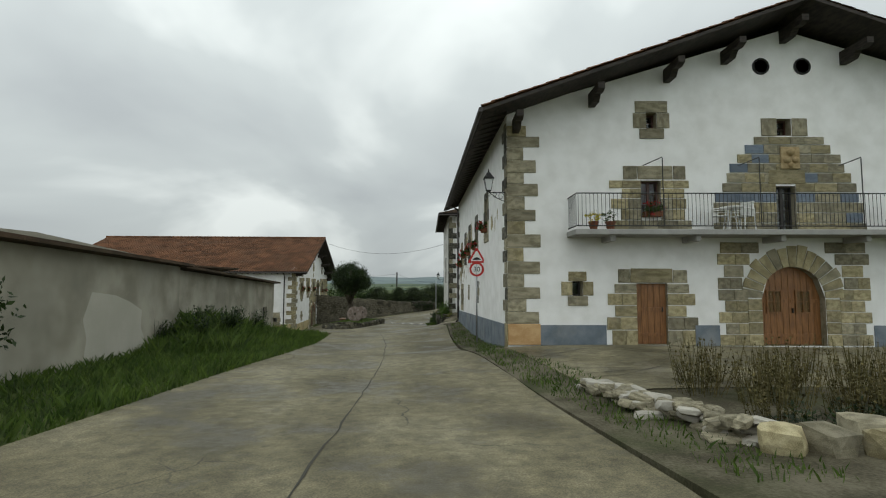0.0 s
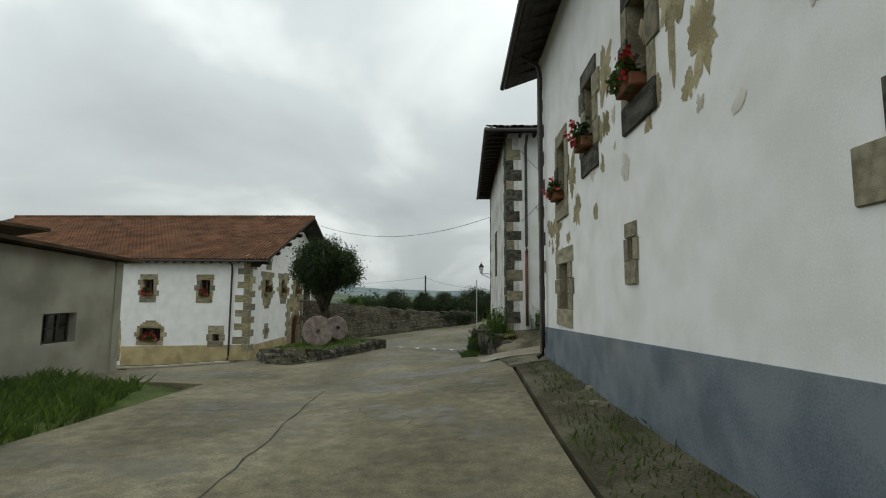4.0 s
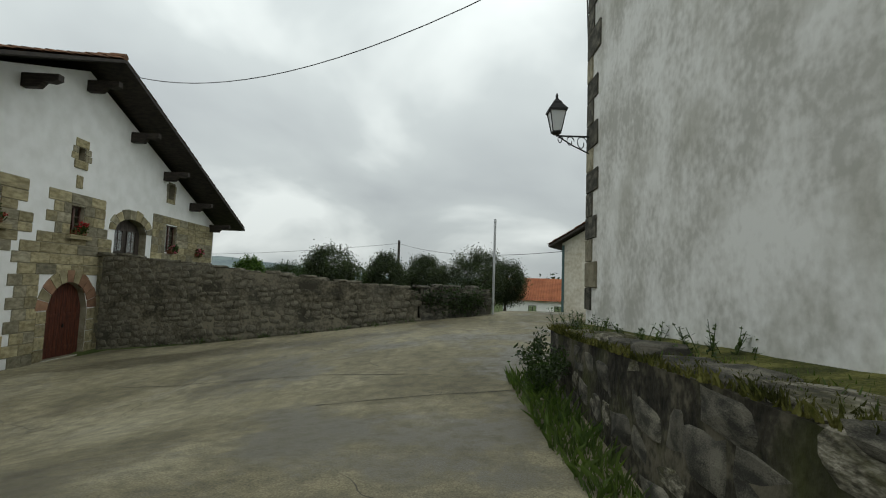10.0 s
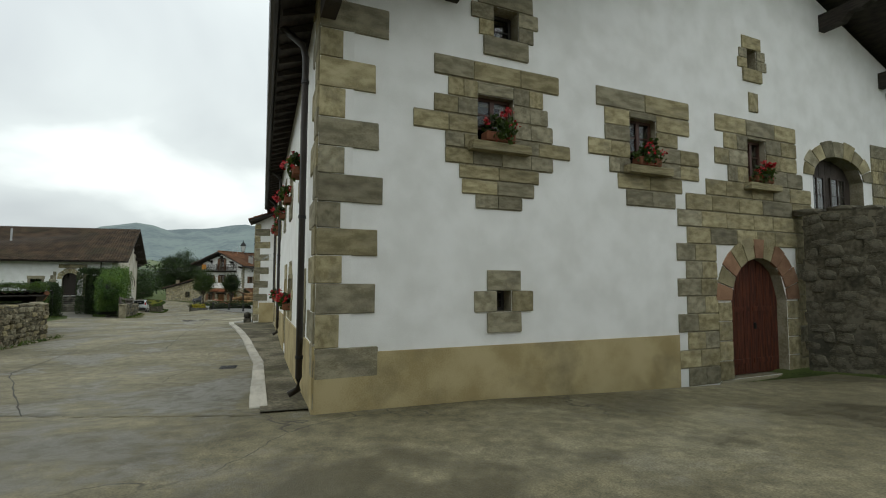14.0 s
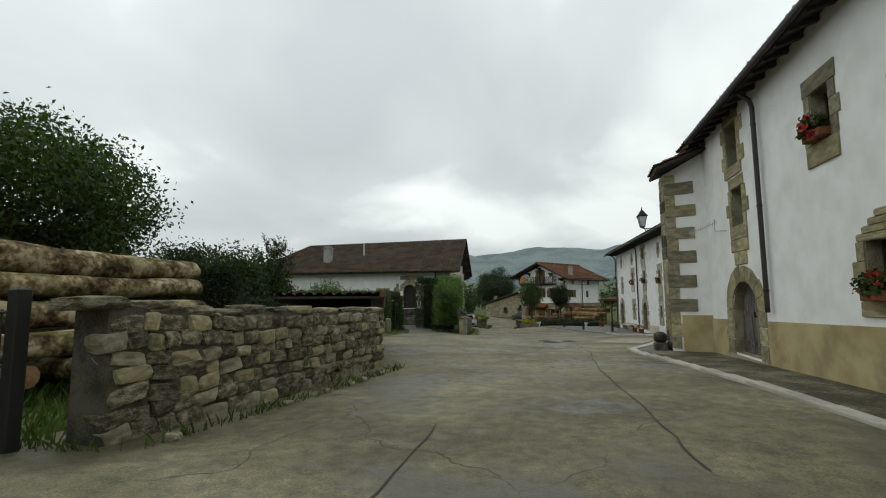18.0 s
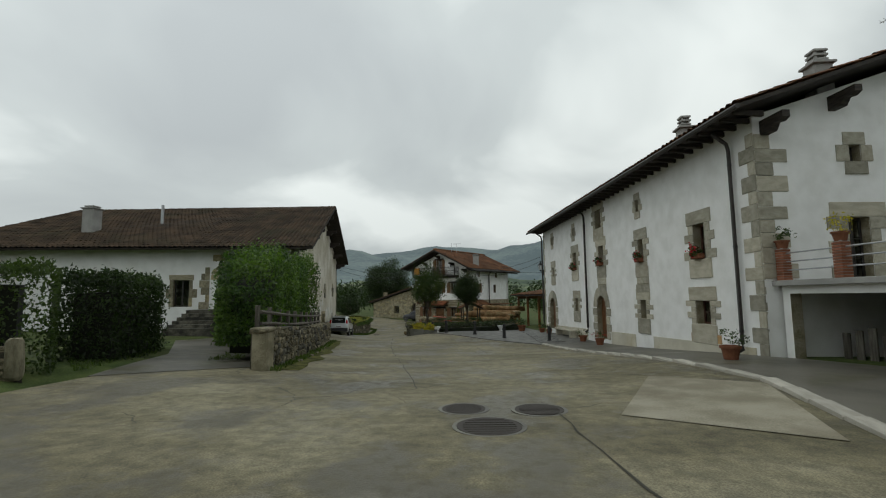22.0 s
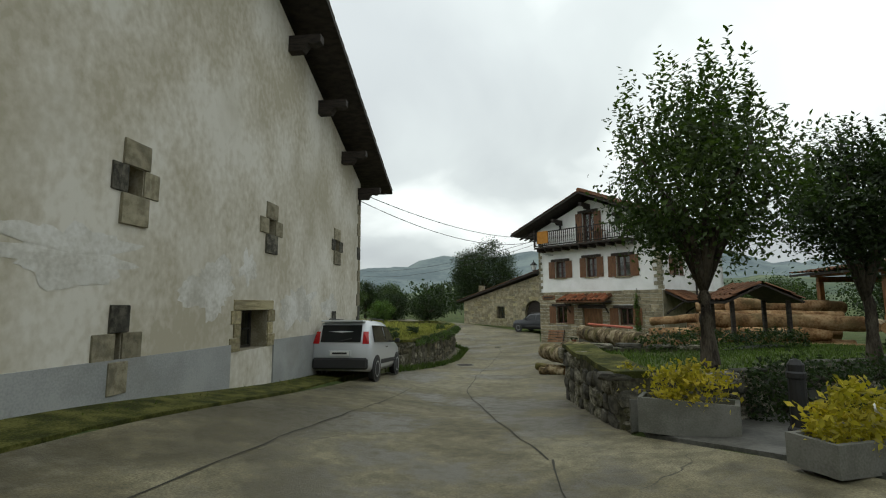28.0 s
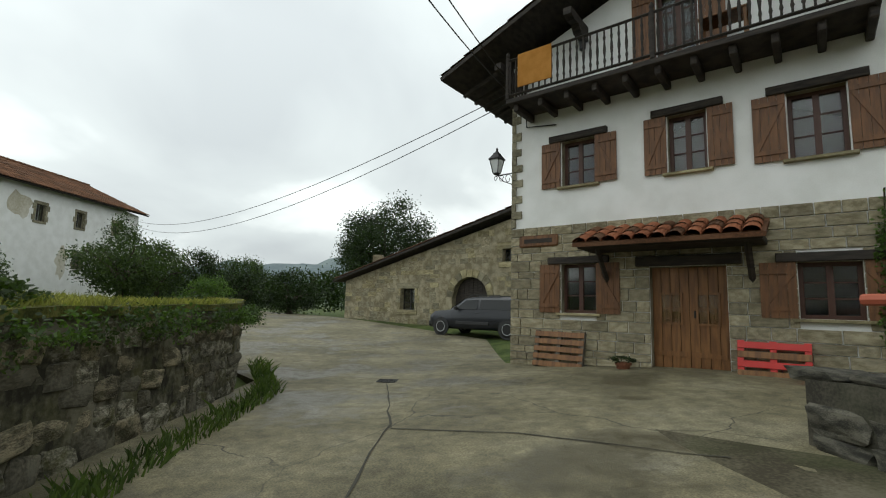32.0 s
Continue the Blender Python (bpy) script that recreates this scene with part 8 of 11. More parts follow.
def hedge(name, pts, width, z0, z1, n, leaf, mat, seed, label, wild=0.0, category="hedge"):
    """A hedge along points: woody core coloured near-black as inner shade, and leaves on its outside, with longer
    shoots where it grows wild.
    """
    rnd = np.random.RandomState(seed)
    mid = pts[len(pts) // 2]
    base = Matrix.Translation((*mid, ground_z(*mid)))
    t = thing(name, base, label, category)
    seg = [math.dist(a, b) for a, b in zip(pts, pts[1:])]
    total = sum(seg)

    def spot(f):
        s = f * total
        for (a, b), l in zip(zip(pts, pts[1:]), seg):
            if s <= l + 1e-6:
                d = (Vector(b) - Vector(a)) / l
                return Vector(a) + d * s, Vector((-d.y, d.x))
            s -= l
        return Vector(pts[-1]), Vector((0, 1))

    verts, faces = [], []
    cols = max(4, int(total / 0.8))
    for i in range(cols + 1):
        pad = max(0.035, 0.62 / total)
        p, q = spot(pad + (1 - 2 * pad) * i / cols)
        a, b = z0(i / cols) if callable(z0) else z0, z1(i / cols) if callable(z1) else z1
        h = width * 0.27
        for off, z in ((-h, a - 0.3), (-h, b - 0.35), (h, b - 0.35), (h, a - 0.3)):
            verts.append((p.x + q.x * off, p.y + q.y * off, z + 0.1 * noise.noise((i * 0.7, off, z))))
    for i in range(cols):
        o = 4 * i
        for k in range(4):
            faces.append((o + k, o + (k + 1) % 4, o + 4 + (k + 1) % 4, o + 4 + k))
    faces += [(0, 3, 2, 1), tuple(4 * cols + k for k in range(4))]
    raw("hedge_core", verts, faces, TWIG_SHADE, t)
    c = np.zeros((n, 3))
    for i in range(n):
        f = rnd.rand() if i % 8 else (0.0 if rnd.rand() < 0.5 else 1.0) + rnd.normal() * 0.012
        f = min(1.0, max(0.0, f))
        p, q = spot(f)
        a, b = z0(f) if callable(z0) else z0, z1(f) if callable(z1) else z1
        u = rnd.rand()
        lump = (1 + 1.6 * wild) * 0.16 * noise.noise((f * total * 0.9, u * 3, seed)) + 0.1 * noise.noise((f * total * 2.7, u * 7, seed + 3))
        if u < 0.62:
            side = -1 if rnd.rand() < 0.5 else 1
            off = side * width * (0.44 + lump + rnd.normal() * 0.05)
            z = a + (b - a) * rnd.rand() ** 0.9
        else:
            off = width * rnd.uniform(-0.46, 0.46)
            z = b + lump + rnd.normal() * 0.08 + (wild * rnd.rand() ** 5 if wild else 0)
        if f < 0.02 or f > 0.98:
            off = width * rnd.uniform(-0.45, 0.45)
            z = a + (b - a) * rnd.rand()
        c[i] = (p.x + q.x * off, p.y + q.y * off, z)
    a = rnd.normal(size=(n, 3)) + np.array([0, 0, 0.5])
    a /= np.linalg.norm(a, axis=1)[:, None]
    b = np.cross(a, rnd.normal(size=(n, 3)))
    b /= np.linalg.norm(b, axis=1)[:, None]
    s = leaf * rnd.uniform(0.6, 1.4, n)[:, None]
    nr = np.cross(a, b)
    v = np.stack([c - a * s * 0.5, c + b * s * 0.26 + nr * s * 0.08, c + a * s * 0.5, c - b * s * 0.26 + nr * s * 0.08], 1).reshape(-1, 3)
    raw("leafage", v.tolist(), np.arange(4 * n).reshape(n, 4).tolist(), mat, t, kind="stuff")
    return t


def grass(name, poly, n, h, mat, seed, label, lift=0.0, zf=None, lean=0.35, width=0.012):
    """Blades of grass strewn over a polygon."""
    rnd = np.random.RandomState(seed)
    mk = Mask(poly)
    xs, ys = [p[0] for p in poly], [p[1] for p in poly]
    verts, faces = [], []
    k = 0
    while k < n:
        x, y = rnd.uniform(min(xs), max(xs)), rnd.uniform(min(ys), max(ys))
        if not mk.inside(x, y):
            continue
        k += 1
        dens = noise.noise((x * 0.7, y * 0.7, seed))
        hh = h * rnd.uniform(0.5, 1.3) * (1 + 0.5 * dens)
        z = (zf(x, y) if zf else ground_z(x, y)) + lift - 0.03
        a = rnd.uniform(0, 6.28)
        w = width * (0.6 + h * 2.5)
        dx, dy = math.cos(a) * w, math.sin(a) * w
        lx, ly = rnd.normal() * lean * hh, rnd.normal() * lean * hh
        o = len(verts)
        verts += [(x - dx, y - dy, z), (x + dx, y + dy, z), (x + lx * 0.4 + dx * 0.6, y + ly * 0.4 + dy * 0.6, z + hh * 0.6), (x + lx, y + ly, z + hh)]
        faces += [(o, o + 1, o + 2), (o, o + 2, o + 3)]
    ob = raw(name, verts, faces, mat)
    return tagged(ob, label, "grass", kind="stuff")


def weeds(name, spots, mat, seed, label, h=0.6, n=40, leaf=0.09):
    """Loose upright weeds: thin stems with leaves along them; one thing a clump."""
    rnd = random.Random(seed)
    for x, y, z in spots:
        m = Matrix.Translation((x, y, z))
        t = thing(name, m, label, "weeds", "weeds along the walls")
        bm = bmesh.new()
        bl = bmesh.new()
        for i in range(n):
            a, r = rnd.uniform(0, 6.28), rnd.uniform(0, 0.35)
            p = Vector((math.cos(a) * r, math.sin(a) * r, -0.05))
            q = p + Vector((math.cos(a) * rnd.uniform(0, 0.25), math.sin(a) * rnd.uniform(0, 0.25), h * rnd.uniform(0.4, 1.2)))
            add_tube(bm, [p, p.lerp(q, 0.5), q], [0.006, 0.005, 0.003], 3, False)
            for j in range(9):
                c = p.lerp(q, 0.25 + 0.75 * j / 9)
                d = Vector((rnd.uniform(-1, 1), rnd.uniform(-1, 1), rnd.uniform(-0.2, 0.6))).normalized() * leaf
                w = d.cross(Vector((0, 0, 1))).normalized() * leaf * 0.28
                bl.faces.new([bl.verts.new(v) for v in (c, c + d * 0.5 + w, c + d, c + d * 0.5 - w)])
        part("growth", bm, mat, t, "", m, kind="stuff")
        part("foliage", bl, mat, t, "", m, kind="stuff")


# ---- the barn and the verge at the start ----
BN = thing("barn", pose(-12, 22, -1.5), "long low barn with stained grey cement walls", "barn")
BN1, BN2 = Face((-7.1, 4.0), (-9.53, 17.1)), Face((-9.85, 17.2), (-12.05, 33.7))
wall("wall", BN1, -2.5, [(0, 2.3), (5.4, 2.46), (BN1.length, 2.1)], [], BARN_PLASTER, BN, 0.4)
h_bn = [(7.4, 8.95, -0.85, -0.02, 0), (13.5, 14.7, -1.02, -0.22, 0)]
wall("wall", BN2, -3.5, [(0, 1.92), (BN2.length, 1.28)], h_bn, BARN_PLASTER, BN, 0.4)
wall("wall", Face((-12.05, 33.7), (-15.4, 32.9)), -4.0, [(0, 1.3), (6, 1.25)], [], BARN_PLASTER, BN, 0.4)
wall("wall", Face((-15.4, 33.1), (-10.5, 4.0)), -4.5, [(0, 1.3), (29.6, 2.1)], [], BARN_PLASTER, BN, 0.4)
peeled(BN1, 6.2, 11.2, -1.3, 1.5, material("paler_cement_patch", [(0.40, 0.385, 0.32), (0.46, 0.44, 0.375)], 0.8, 50, 0.9, 0.3), BN, 3, 12)
for h in h_bn:
    window(BN2, *h[:4], BN, 0.2, FRAME_DARK, 3, 1)
for f, a, b in ((BN1, 2.42, 2.1), (BN2, 2.08, 1.4)):
    vs = [f.at(-0.3, -0.4, a), f.at(f.length + 0.3, -0.4, b), f.at(f.length + 0.3, 2.2, b - 0.1), f.at(-0.3, 2.2, a - 0.1)]
    raw("roof", vs + [v - UP * 0.09 for v in vs], [(0, 1, 2, 3), (7, 6, 5, 4), (0, 4, 5, 1), (1, 5, 6, 2), (2, 6, 7, 3), (3, 7, 4, 0)], OLD_TILE, BN)
OB = thing("outbuilding", pose(-17, 30, -3.5), "small grey outbuilding with a tiled overhang", "outbuilding")
wall("wall", Face((-15.2, 32.9), (-19.9, 32.5)), -5, [(0, 1.2), (4.7, 1.55)], [], BARN_PLASTER, OB, 0.4)
wall("wall", Face((-19.9, 32.5), (-19.3, 27.5)), -5, [(0, 1.55), (5, 1.55)], [], BARN_PLASTER, OB, 0.4)
vs = [Vector(p) for p in ((-20.5, 33.1, 1.6), (-20.1, 27, 1.6), (-14.5, 27, 2.4), (-14.5, 33.5, 2.4))]
raw("roof", vs + [v - UP * 0.1 for v in vs], [(0, 1, 2, 3), (7, 6, 5, 4), (0, 4, 5, 1), (1, 5, 6, 2), (2, 6, 7, 3), (3, 7, 4, 0)], OLD_TILE, OB)

grass("verge_grass", [(-4.75, -2), (-4.9, 9), (-5.4, 20), (-6.3, 26), (-8.0, 29.5), (-12, 31), (-10, 18), (-7.4, 5), (-9, -2)], 26000, 0.26, BLADE, 1, "rough green verge grass beside the road")
grass("verge_grass", [(-6.4, 15), (-6.6, 22), (-8, 24), (-11, 22), (-10, 15.5), (-8, 13)], 5000, 0.5, BLADE, 2, "tall rank grass on the bank by the barn")
weeds("weed_clump", [(-9.0 + 0.7 * k % 2, 15.4 + 0.8 * k, ground_z(-9.0, 15.4 + 0.8 * k)) for k in range(6)], LEAF_DARK, 5, "dark nettles and weeds on the bank", 0.7, 45, 0.12)
tree(Matrix.Translation((-6.9, 6.6, ground_z(-6.9, 6.6))), 0.8, 0.05, 1.35, (0.75, 0.75, 0.95), 1500, 0.11, LEAF_DARK, 9, "small dark leafy bush at the barn corner", 5, name="bush")

strip("pavement", [(2.2, 3), (1.9, 6), (1.5, 10), (0.75, 15), (0.4, 24), (0.3, 31)], [(14, 3), (14, 6), (14, 10), (1.95, 15.5), (1.55, 24), (1.25, 31)], SOIL, 0.03, 0.6, "earth and moss verge between the road and the farmhouse")
strip("pavement", [(2.75, 8.3), (1.85, 14.5)], [(14, 7.6), (14, 14.55)], ROAD, 0.05, 0.6, "cracked weathered concrete apron before the farmhouse")
grass("verge_grass", [(1.6, 9.6), (2.5, 4), (3.6, 4), (2.9, 10.5), (1.3, 15), (0.9, 14.5)], 2200, 0.12, BLADE, 3, "short grass at the road's edge", 0.03)
grass("verge_grass", [(0.45, 20), (1.3, 14.8), (1.9, 14.7), (1.55, 25), (1.2, 31), (0.5, 31)], 2600, 0.1, BLADE, 4, "short mossy grass under the farmhouse wall", 0.03)
rnd = random.Random(8)
RW = thing("fallen_wall", pose(3.2, 7.5, -0.4), "tumbled dry stone edging of pale flat stones", "stone wall")
for k in range(110):
    f = k / 110
    x, y = 2.62 + 0.6 * f + rnd.uniform(-0.2, 0.22) + 0.06 * math.sin(f * 9), 8.5 - 3.4 * f + rnd.uniform(-0.15, 0.15)
    w, d, hh = rnd.uniform(0.15, 0.4), rnd.uniform(0.13, 0.28), rnd.uniform(0.06, 0.13)
    z = ground_z(x, y) + rnd.choice((0.05, 0.14, 0.23)) * (0.6 + 0.4 * f) + 0.02
    rubble_stone(RW, Matrix.Translation((x, y, z)) @ Euler((rnd.uniform(-0.15, 0.15), rnd.uniform(-0.15, 0.15), rnd.uniform(0, 3.14))).to_matrix().to_4x4() @ Matrix.Diagonal((w, d, hh, 1)), GREY_STONE if k % 3 else KERB, rnd)
for k in range(9):
    x, y = 3.4 + 0.42 * k + rnd.uniform(-0.1, 0.1), 4.7 + rnd.uniform(-0.25, 0.25) + 0.35 * (k % 2)
    rubble_stone(RW, Matrix.Translation((x, y, ground_z(x, y) + 0.12)) @ Matrix.Rotation(rnd.uniform(0, 3), 4, "Z") @ Matrix.Diagonal((0.5, 0.4, 0.32, 1)), GREY_STONE if k % 2 else SAND_STONE, rnd)
weeds("weed_clump", [(4.2 + 0.75 * (k % 5) + 0.3 * (k % 2), 6.1 + 0.85 * (k // 5), ground_z(5, 7)) for k in range(20)], WEED, 6, "dry brown seeding weeds behind the stones", 0.75, 34, 0.07)
weeds("weed_clump", [(4.4 + 0.9 * k, 5.7 + 0.2 * (k % 3), ground_z(5, 6)) for k in range(5)], LEAF_DARK, 7, "low green weeds behind the stones", 0.3, 30, 0.08)

# road sign
m = Matrix.Translation((1.42, 19.85, ground_z(1.42, 19.85)))
SN = thing("road_sign", m, "speed limit thirty sign under a speed bump warning triangle", "road sign")
part("pole", tube([(0, 0.03, -0.2), (0, 0.03, 4.0)], 0.032, 10), METAL_GREY, SN, "", m, smooth=True)
zc = 2.0 - WORLD_OF[SN].translation.z
ms = m @ Matrix.Translation((0, 0, zc)) @ Matrix.Rotation(math.pi / 2, 4, "X")
part("disc", lathe([(0.3, -0.012), (0.3, 0.0), (0.0, 0.0)], 40), SIGN_WHITE, SN, "", ms)
bm = bmesh.new()
v0 = [bm.verts.new((0.305 * math.cos(a), 0.305 * math.sin(a), 0.004)) for a in [2 * math.pi * k / 40 for k in range(40)]]
v1 = [bm.verts.new((0.222 * math.cos(a), 0.222 * math.sin(a), 0.004)) for a in [2 * math.pi * k / 40 for k in range(40)]]
for k in range(40):
    bm.faces.new((v0[k], v0[(k + 1) % 40], v1[(k + 1) % 40], v1[k]))
part("red_ring", bm, RED_PAINT, SN, "", ms)
lettering("30", 0.29, ms @ Matrix.Translation((0, -0.005, 0.005)), SIGN_BLACK, SN, "numerals")
mt = m @ Matrix.Translation((0, 0, zc + 0.56)) @ Matrix.Rotation(math.pi / 2, 4, "X")
for r, z, mat, nm in ((0.4, 0.0, RED_PAINT, "triangle_border"), (0.27, 0.004, SIGN_WHITE, "triangle_face")):
    bm = bmesh.new()
    pts = []
    for k in range(3):
        a = math.pi / 2 + 2 * math.pi * k / 3
        for da in (-0.09, 0.09):
            pts.append((r * math.cos(a + da), r * math.sin(a + da) - 0.06))
    f = [bm.verts.new((x, y, z + 0.003)) for x, y in pts]
    b = [bm.verts.new((x, y, z - 0.008)) for x, y in pts]
    bm.faces.new(f)
    bm.faces.new(b[::-1])
    for i in range(6):
        bm.faces.new((f[i], b[i], b[(i + 1) % 6], f[(i + 1) % 6]))
    bmesh.ops.recalc_face_normals(bm, faces=bm.faces)
    part(nm, bm, mat, SN, "", mt)
bm = bmesh.new()
f = [bm.verts.new((-0.17 + 0.34 * k / 12, -0.14 + (0.085 * math.sin(math.pi * k / 12) if 0 < k < 12 else 0), 0.012)) for k in range(13)]
b = [bm.verts.new((0.17, -0.165, 0.012)), bm.verts.new((-0.17, -0.165, 0.012))]
bm.faces.new(f[::-1] + b[::-1])
part("hump_symbol", bm, SIGN_BLACK, SN, "", mt)

# ---- the green island with the millstones ----
isl = [(-7.0, 35.1), (-6.5, 37.0), (-5.9, 40.0), (-5.35, 43.4), (-6.2, 44.6), (-9.4, 44.4), (-9.8, 38.7), (-8.1, 35.65), (-7.0, 35.1)]
stone_wall("island_wall", isl, lambda f: float(np.interp(f, [0, 0.08, 0.2, 0.33, 0.5, 0.9, 1], [0.55, 0.42, 0.36, 0.45, 0.45, 0.5, 0.55])), "low dark stone wall round the grassy island", 12, th=0.35, size=0.3, mat=[LICHEN_STONE, DARK_STONE], core=LICHEN_CORE, coping=False)
verts, faces = [], []
cx, cy = -7.6, 40.2
for ring in range(5):
    f = 1 - ring / 4.3
    for x, y in isl[:-1]:
        px, py = cx + (x - cx) * f * 0.97, cy + (y - cy) * f * 0.97
        verts.append((px, py, ground_z(px, py) + 0.38 + 0.3 * (1 - f)))
n = len(isl) - 1
for r in range(4):
    for i in range(n):
        faces.append((r * n + i, r * n + (i + 1) % n, (r + 1) * n + (i + 1) % n, (r + 1) * n + i))
faces.append(tuple(4 * n + i for i in range(n)))
tagged(raw("island_lawn", verts, faces, GRASS_SOIL, smooth=True), "grassy top of the raised island", "lawn", kind="structure")
ISLE = [Mask([(cx + (x - cx) * 0.1 * k, cy + (y - cy) * 0.1 * k) for x, y in isl[:-1]]) for k in range(1, 11)]


def island_z(x, y):
    """Height of the island's lawn, which rises to its middle."""
    f = next((0.1 * (k + 1) for k, p in enumerate(ISLE) if p.inside(x, y)), 1.0)
    return ground_z(x, y) + 0.36 + 0.3 * (1 - f)


grass("island_grass", [(x * 0.97 + cx * 0.03, y * 0.97 + cy * 0.03) for x, y in isl[:-1]], 9000, 0.14, BLADE, 14, "short lush grass on the island", 0.0, island_z)


def millstone(m, r, th, label):
    t = thing("millstone", m, label, "millstone", "old millstones")
    bm = bmesh.new()
    prof = [(0.09, -th / 2), (r - 0.03, -th / 2), (r, -th / 2 + 0.03), (r, th / 2 - 0.03), (r - 0.03, th / 2), (0.09, th / 2)]
    rings = []
    for q, z in prof:
        rings.append([bm.verts.new((q * math.cos(2 * math.pi * k / 36), q * math.sin(2 * math.pi * k / 36), z)) for k in range(36)])
    for a, b in zip(rings, rings[1:] + rings[:1]):
        for k in range(36):
            bm.faces.new((a[k], a[(k + 1) % 36], b[(k + 1) % 36], b[k]))
    part("stone_disc", bm, material("pink_grey_millstone", [(0.15, 0.115, 0.095), (0.21, 0.17, 0.145), (0.27, 0.225, 0.195)], 4, 50, 0.9, 0.7, vary=0.1), t, "", m)
    bm = bmesh.new()
    for k in range(10):
        a = 2 * math.pi * k / 10
        add_box(bm, 0.2, r - 0.06, -0.008, 0.008, th / 2 - 0.002, th / 2 + 0.004, 0, Matrix.Rotation(a, 4, "Z"))
    part("furrows", bm, plain("dark_furrow", (0.09, 0.07, 0.06), 0.9), t, "", m)
    return t


millstone(Matrix.Translation((-7.1, 38.15, -1.17)) @ Matrix.Rotation(radians(28), 4, "Z") @ Matrix.Rotation(radians(80), 4, "X"), 0.62, 0.2, "pinkish round millstone with a square eye leaning upright")
millstone(Matrix.Translation((-6.85, 39.7, -1.16)) @ Matrix.Rotation(radians(50), 4, "Z") @ Matrix.Rotation(radians(76), 4, "X"), 0.52, 0.42, "thick dark millstone standing behind the first")
tree(Matrix.Translation((-8.33, 42.6, -2.1)), 2.2, 0.34, 3.75, (1.75, 1.75, 1.45), 34000, 0.1, LEAF_DARK, 15, "pollarded tree with a dense round dark green crown", 9, 0.8, 220, 26, lumpy=0.25, spread=0.12)
m = Matrix.Translation((-9.2, 45.8, ground_z(-9.2, 45.8)))
HU = thing("kennel", m, "small brown wooden hutch behind the grassy island", "hutch")
part("body", box(-0.6, 0.6, -0.4, 0.4, 0, 1.15, 0.01), SHUTTER_WOOD, HU, "", m)
part("roof", box(-0.7, 0.7, -0.5, 0.5, 1.15, 1.22, 0.01), SHUTTER_WOOD, HU, "", m)

# speed bump with white triangles
SBM = thing("speed_bump", pose(-3, 42.1, ground_z(-3, 42.1)), "dark rubber speed bump with white triangles", "speed bump", kind="")
verts, faces = [], []
for k in range(25):
    x = -5.2 + 4.55 * k / 24
    y0 = 43.1 + 0.09 * (x + 5.2)
    for j in range(7):
        y = y0 - 0.05 + 0.75 * j / 6
        verts.append((x, y, ground_z(x, y) + 0.024 + 0.06 * math.sin(math.pi * j / 6)))
faces = [(7 * k + j, 7 * k + 7 + j, 7 * k + 8 + j, 7 * k + 1 + j) for k in range(24) for j in range(6)]
raw("hump", verts, faces, DARK_CONCRETE, SBM, smooth=True)
for k in range(5):
    x = -5.0 + 0.86 * k
    vs, fs = [], []
    for r in range(10):
        v = 0.02 + 0.68 * r / 9
        for u in (-1, 1):
            px = x + 0.43 + u * 0.41 * r / 9
            py = 43.1 + 0.09 * (px + 5.2) + v
            vs.append((px, py, ground_z(px, py) + 0.034 + 0.06 * math.sin(math.pi * (v + 0.05) / 0.75)))
    fs = [(2 * r, 2 * r + 1, 2 * r + 3, 2 * r + 2) for r in range(9)]
    raw("white_triangle", vs, fs, WHITE_PAINT, SBM)

# joints and covers in the paving


def ribbon(name, pts, w, mat, lift, seed, label, wobble=0.04, kind="structure"):
    rnd = random.Random(seed)
    verts, faces = [], []
    line = []
    for a, b in zip(pts, pts[1:]):
        n = max(2, int(math.dist(a, b) / 0.35))
        line += [Vector(a).lerp(Vector(b), k / n) for k in range(n)]
    line.append(Vector(pts[-1]))
    for i, p in enumerate(line):
        d = (line[min(i + 1, len(line) - 1)] - line[max(i - 1, 0)]).normalized()
        q = Vector((-d.y, d.x))
        p = p + q * (wobble * noise.noise((i * 0.35, seed, 0)) + rnd.uniform(-0.3, 0.3) * wobble)
        ww = w * rnd.uniform(0.5, 1.4)
        for s in (-1, 1):
            x, y = p + q * s * ww / 2
            verts.append((x, y, ground_z(x, y) + lift))
    for i in range(len(line) - 1):
        faces.append((2 * i, 2 * i + 1, 2 * i + 3, 2 * i + 2))
    return tagged(raw(name, verts, faces, mat), label, "road joint", kind=kind)


JL = "dark joint and crack in the concrete road"
JOINTS = (
    [(-1.1, 1.5), (-1.46, 8.6), (-1.65, 13.2), (-2.42, 20.2), (-2.82, 23), (-3.9, 29.5)],
    [(-7.5, 30.5), (-6.8, 33), (-5.8, 35)],
    [(-4.0, 48), (-0.4, 48.6)],
    [(-9.2, 51.3), (-7.45, 50.9), (-6.3, 50.6), (-2.5, 49.6)],
    [(-16, 44), (-22, 41.2), (-27, 40.8)],
    [(-26, 43.6), (-33, 42.9), (-38, 42.8), (-41.3, 42.4), (-45, 42.1)],
    [(-39.6, 42.5), (-39.4, 39.6), (-39.5, 37)],
    [(-46.5, 39.9), (-52.4, 38.7), (-56, 37.85), (-61, 36.8), (-70.3, 35.3)],
    [(-57, 41.5), (-61, 41.0), (-64, 38.5)],
    [(-70.3, 35.3), (-73.4, 34.1), (-77.1, 32.86), (-79.8, 32.5), (-84, 32.05), (-88.5, 31.76), (-91.5, 31.65), (-94.9, 30.96)],
    [(-67.5, 32.5), (-70.2, 32.2), (-74.2, 31.85), (-76.7, 31.5)],
    [(-83.5, 32.1), (-84, 29.8)],
    [(-90, 35), (-91, 33.2), (-91.3, 31.7)],
)
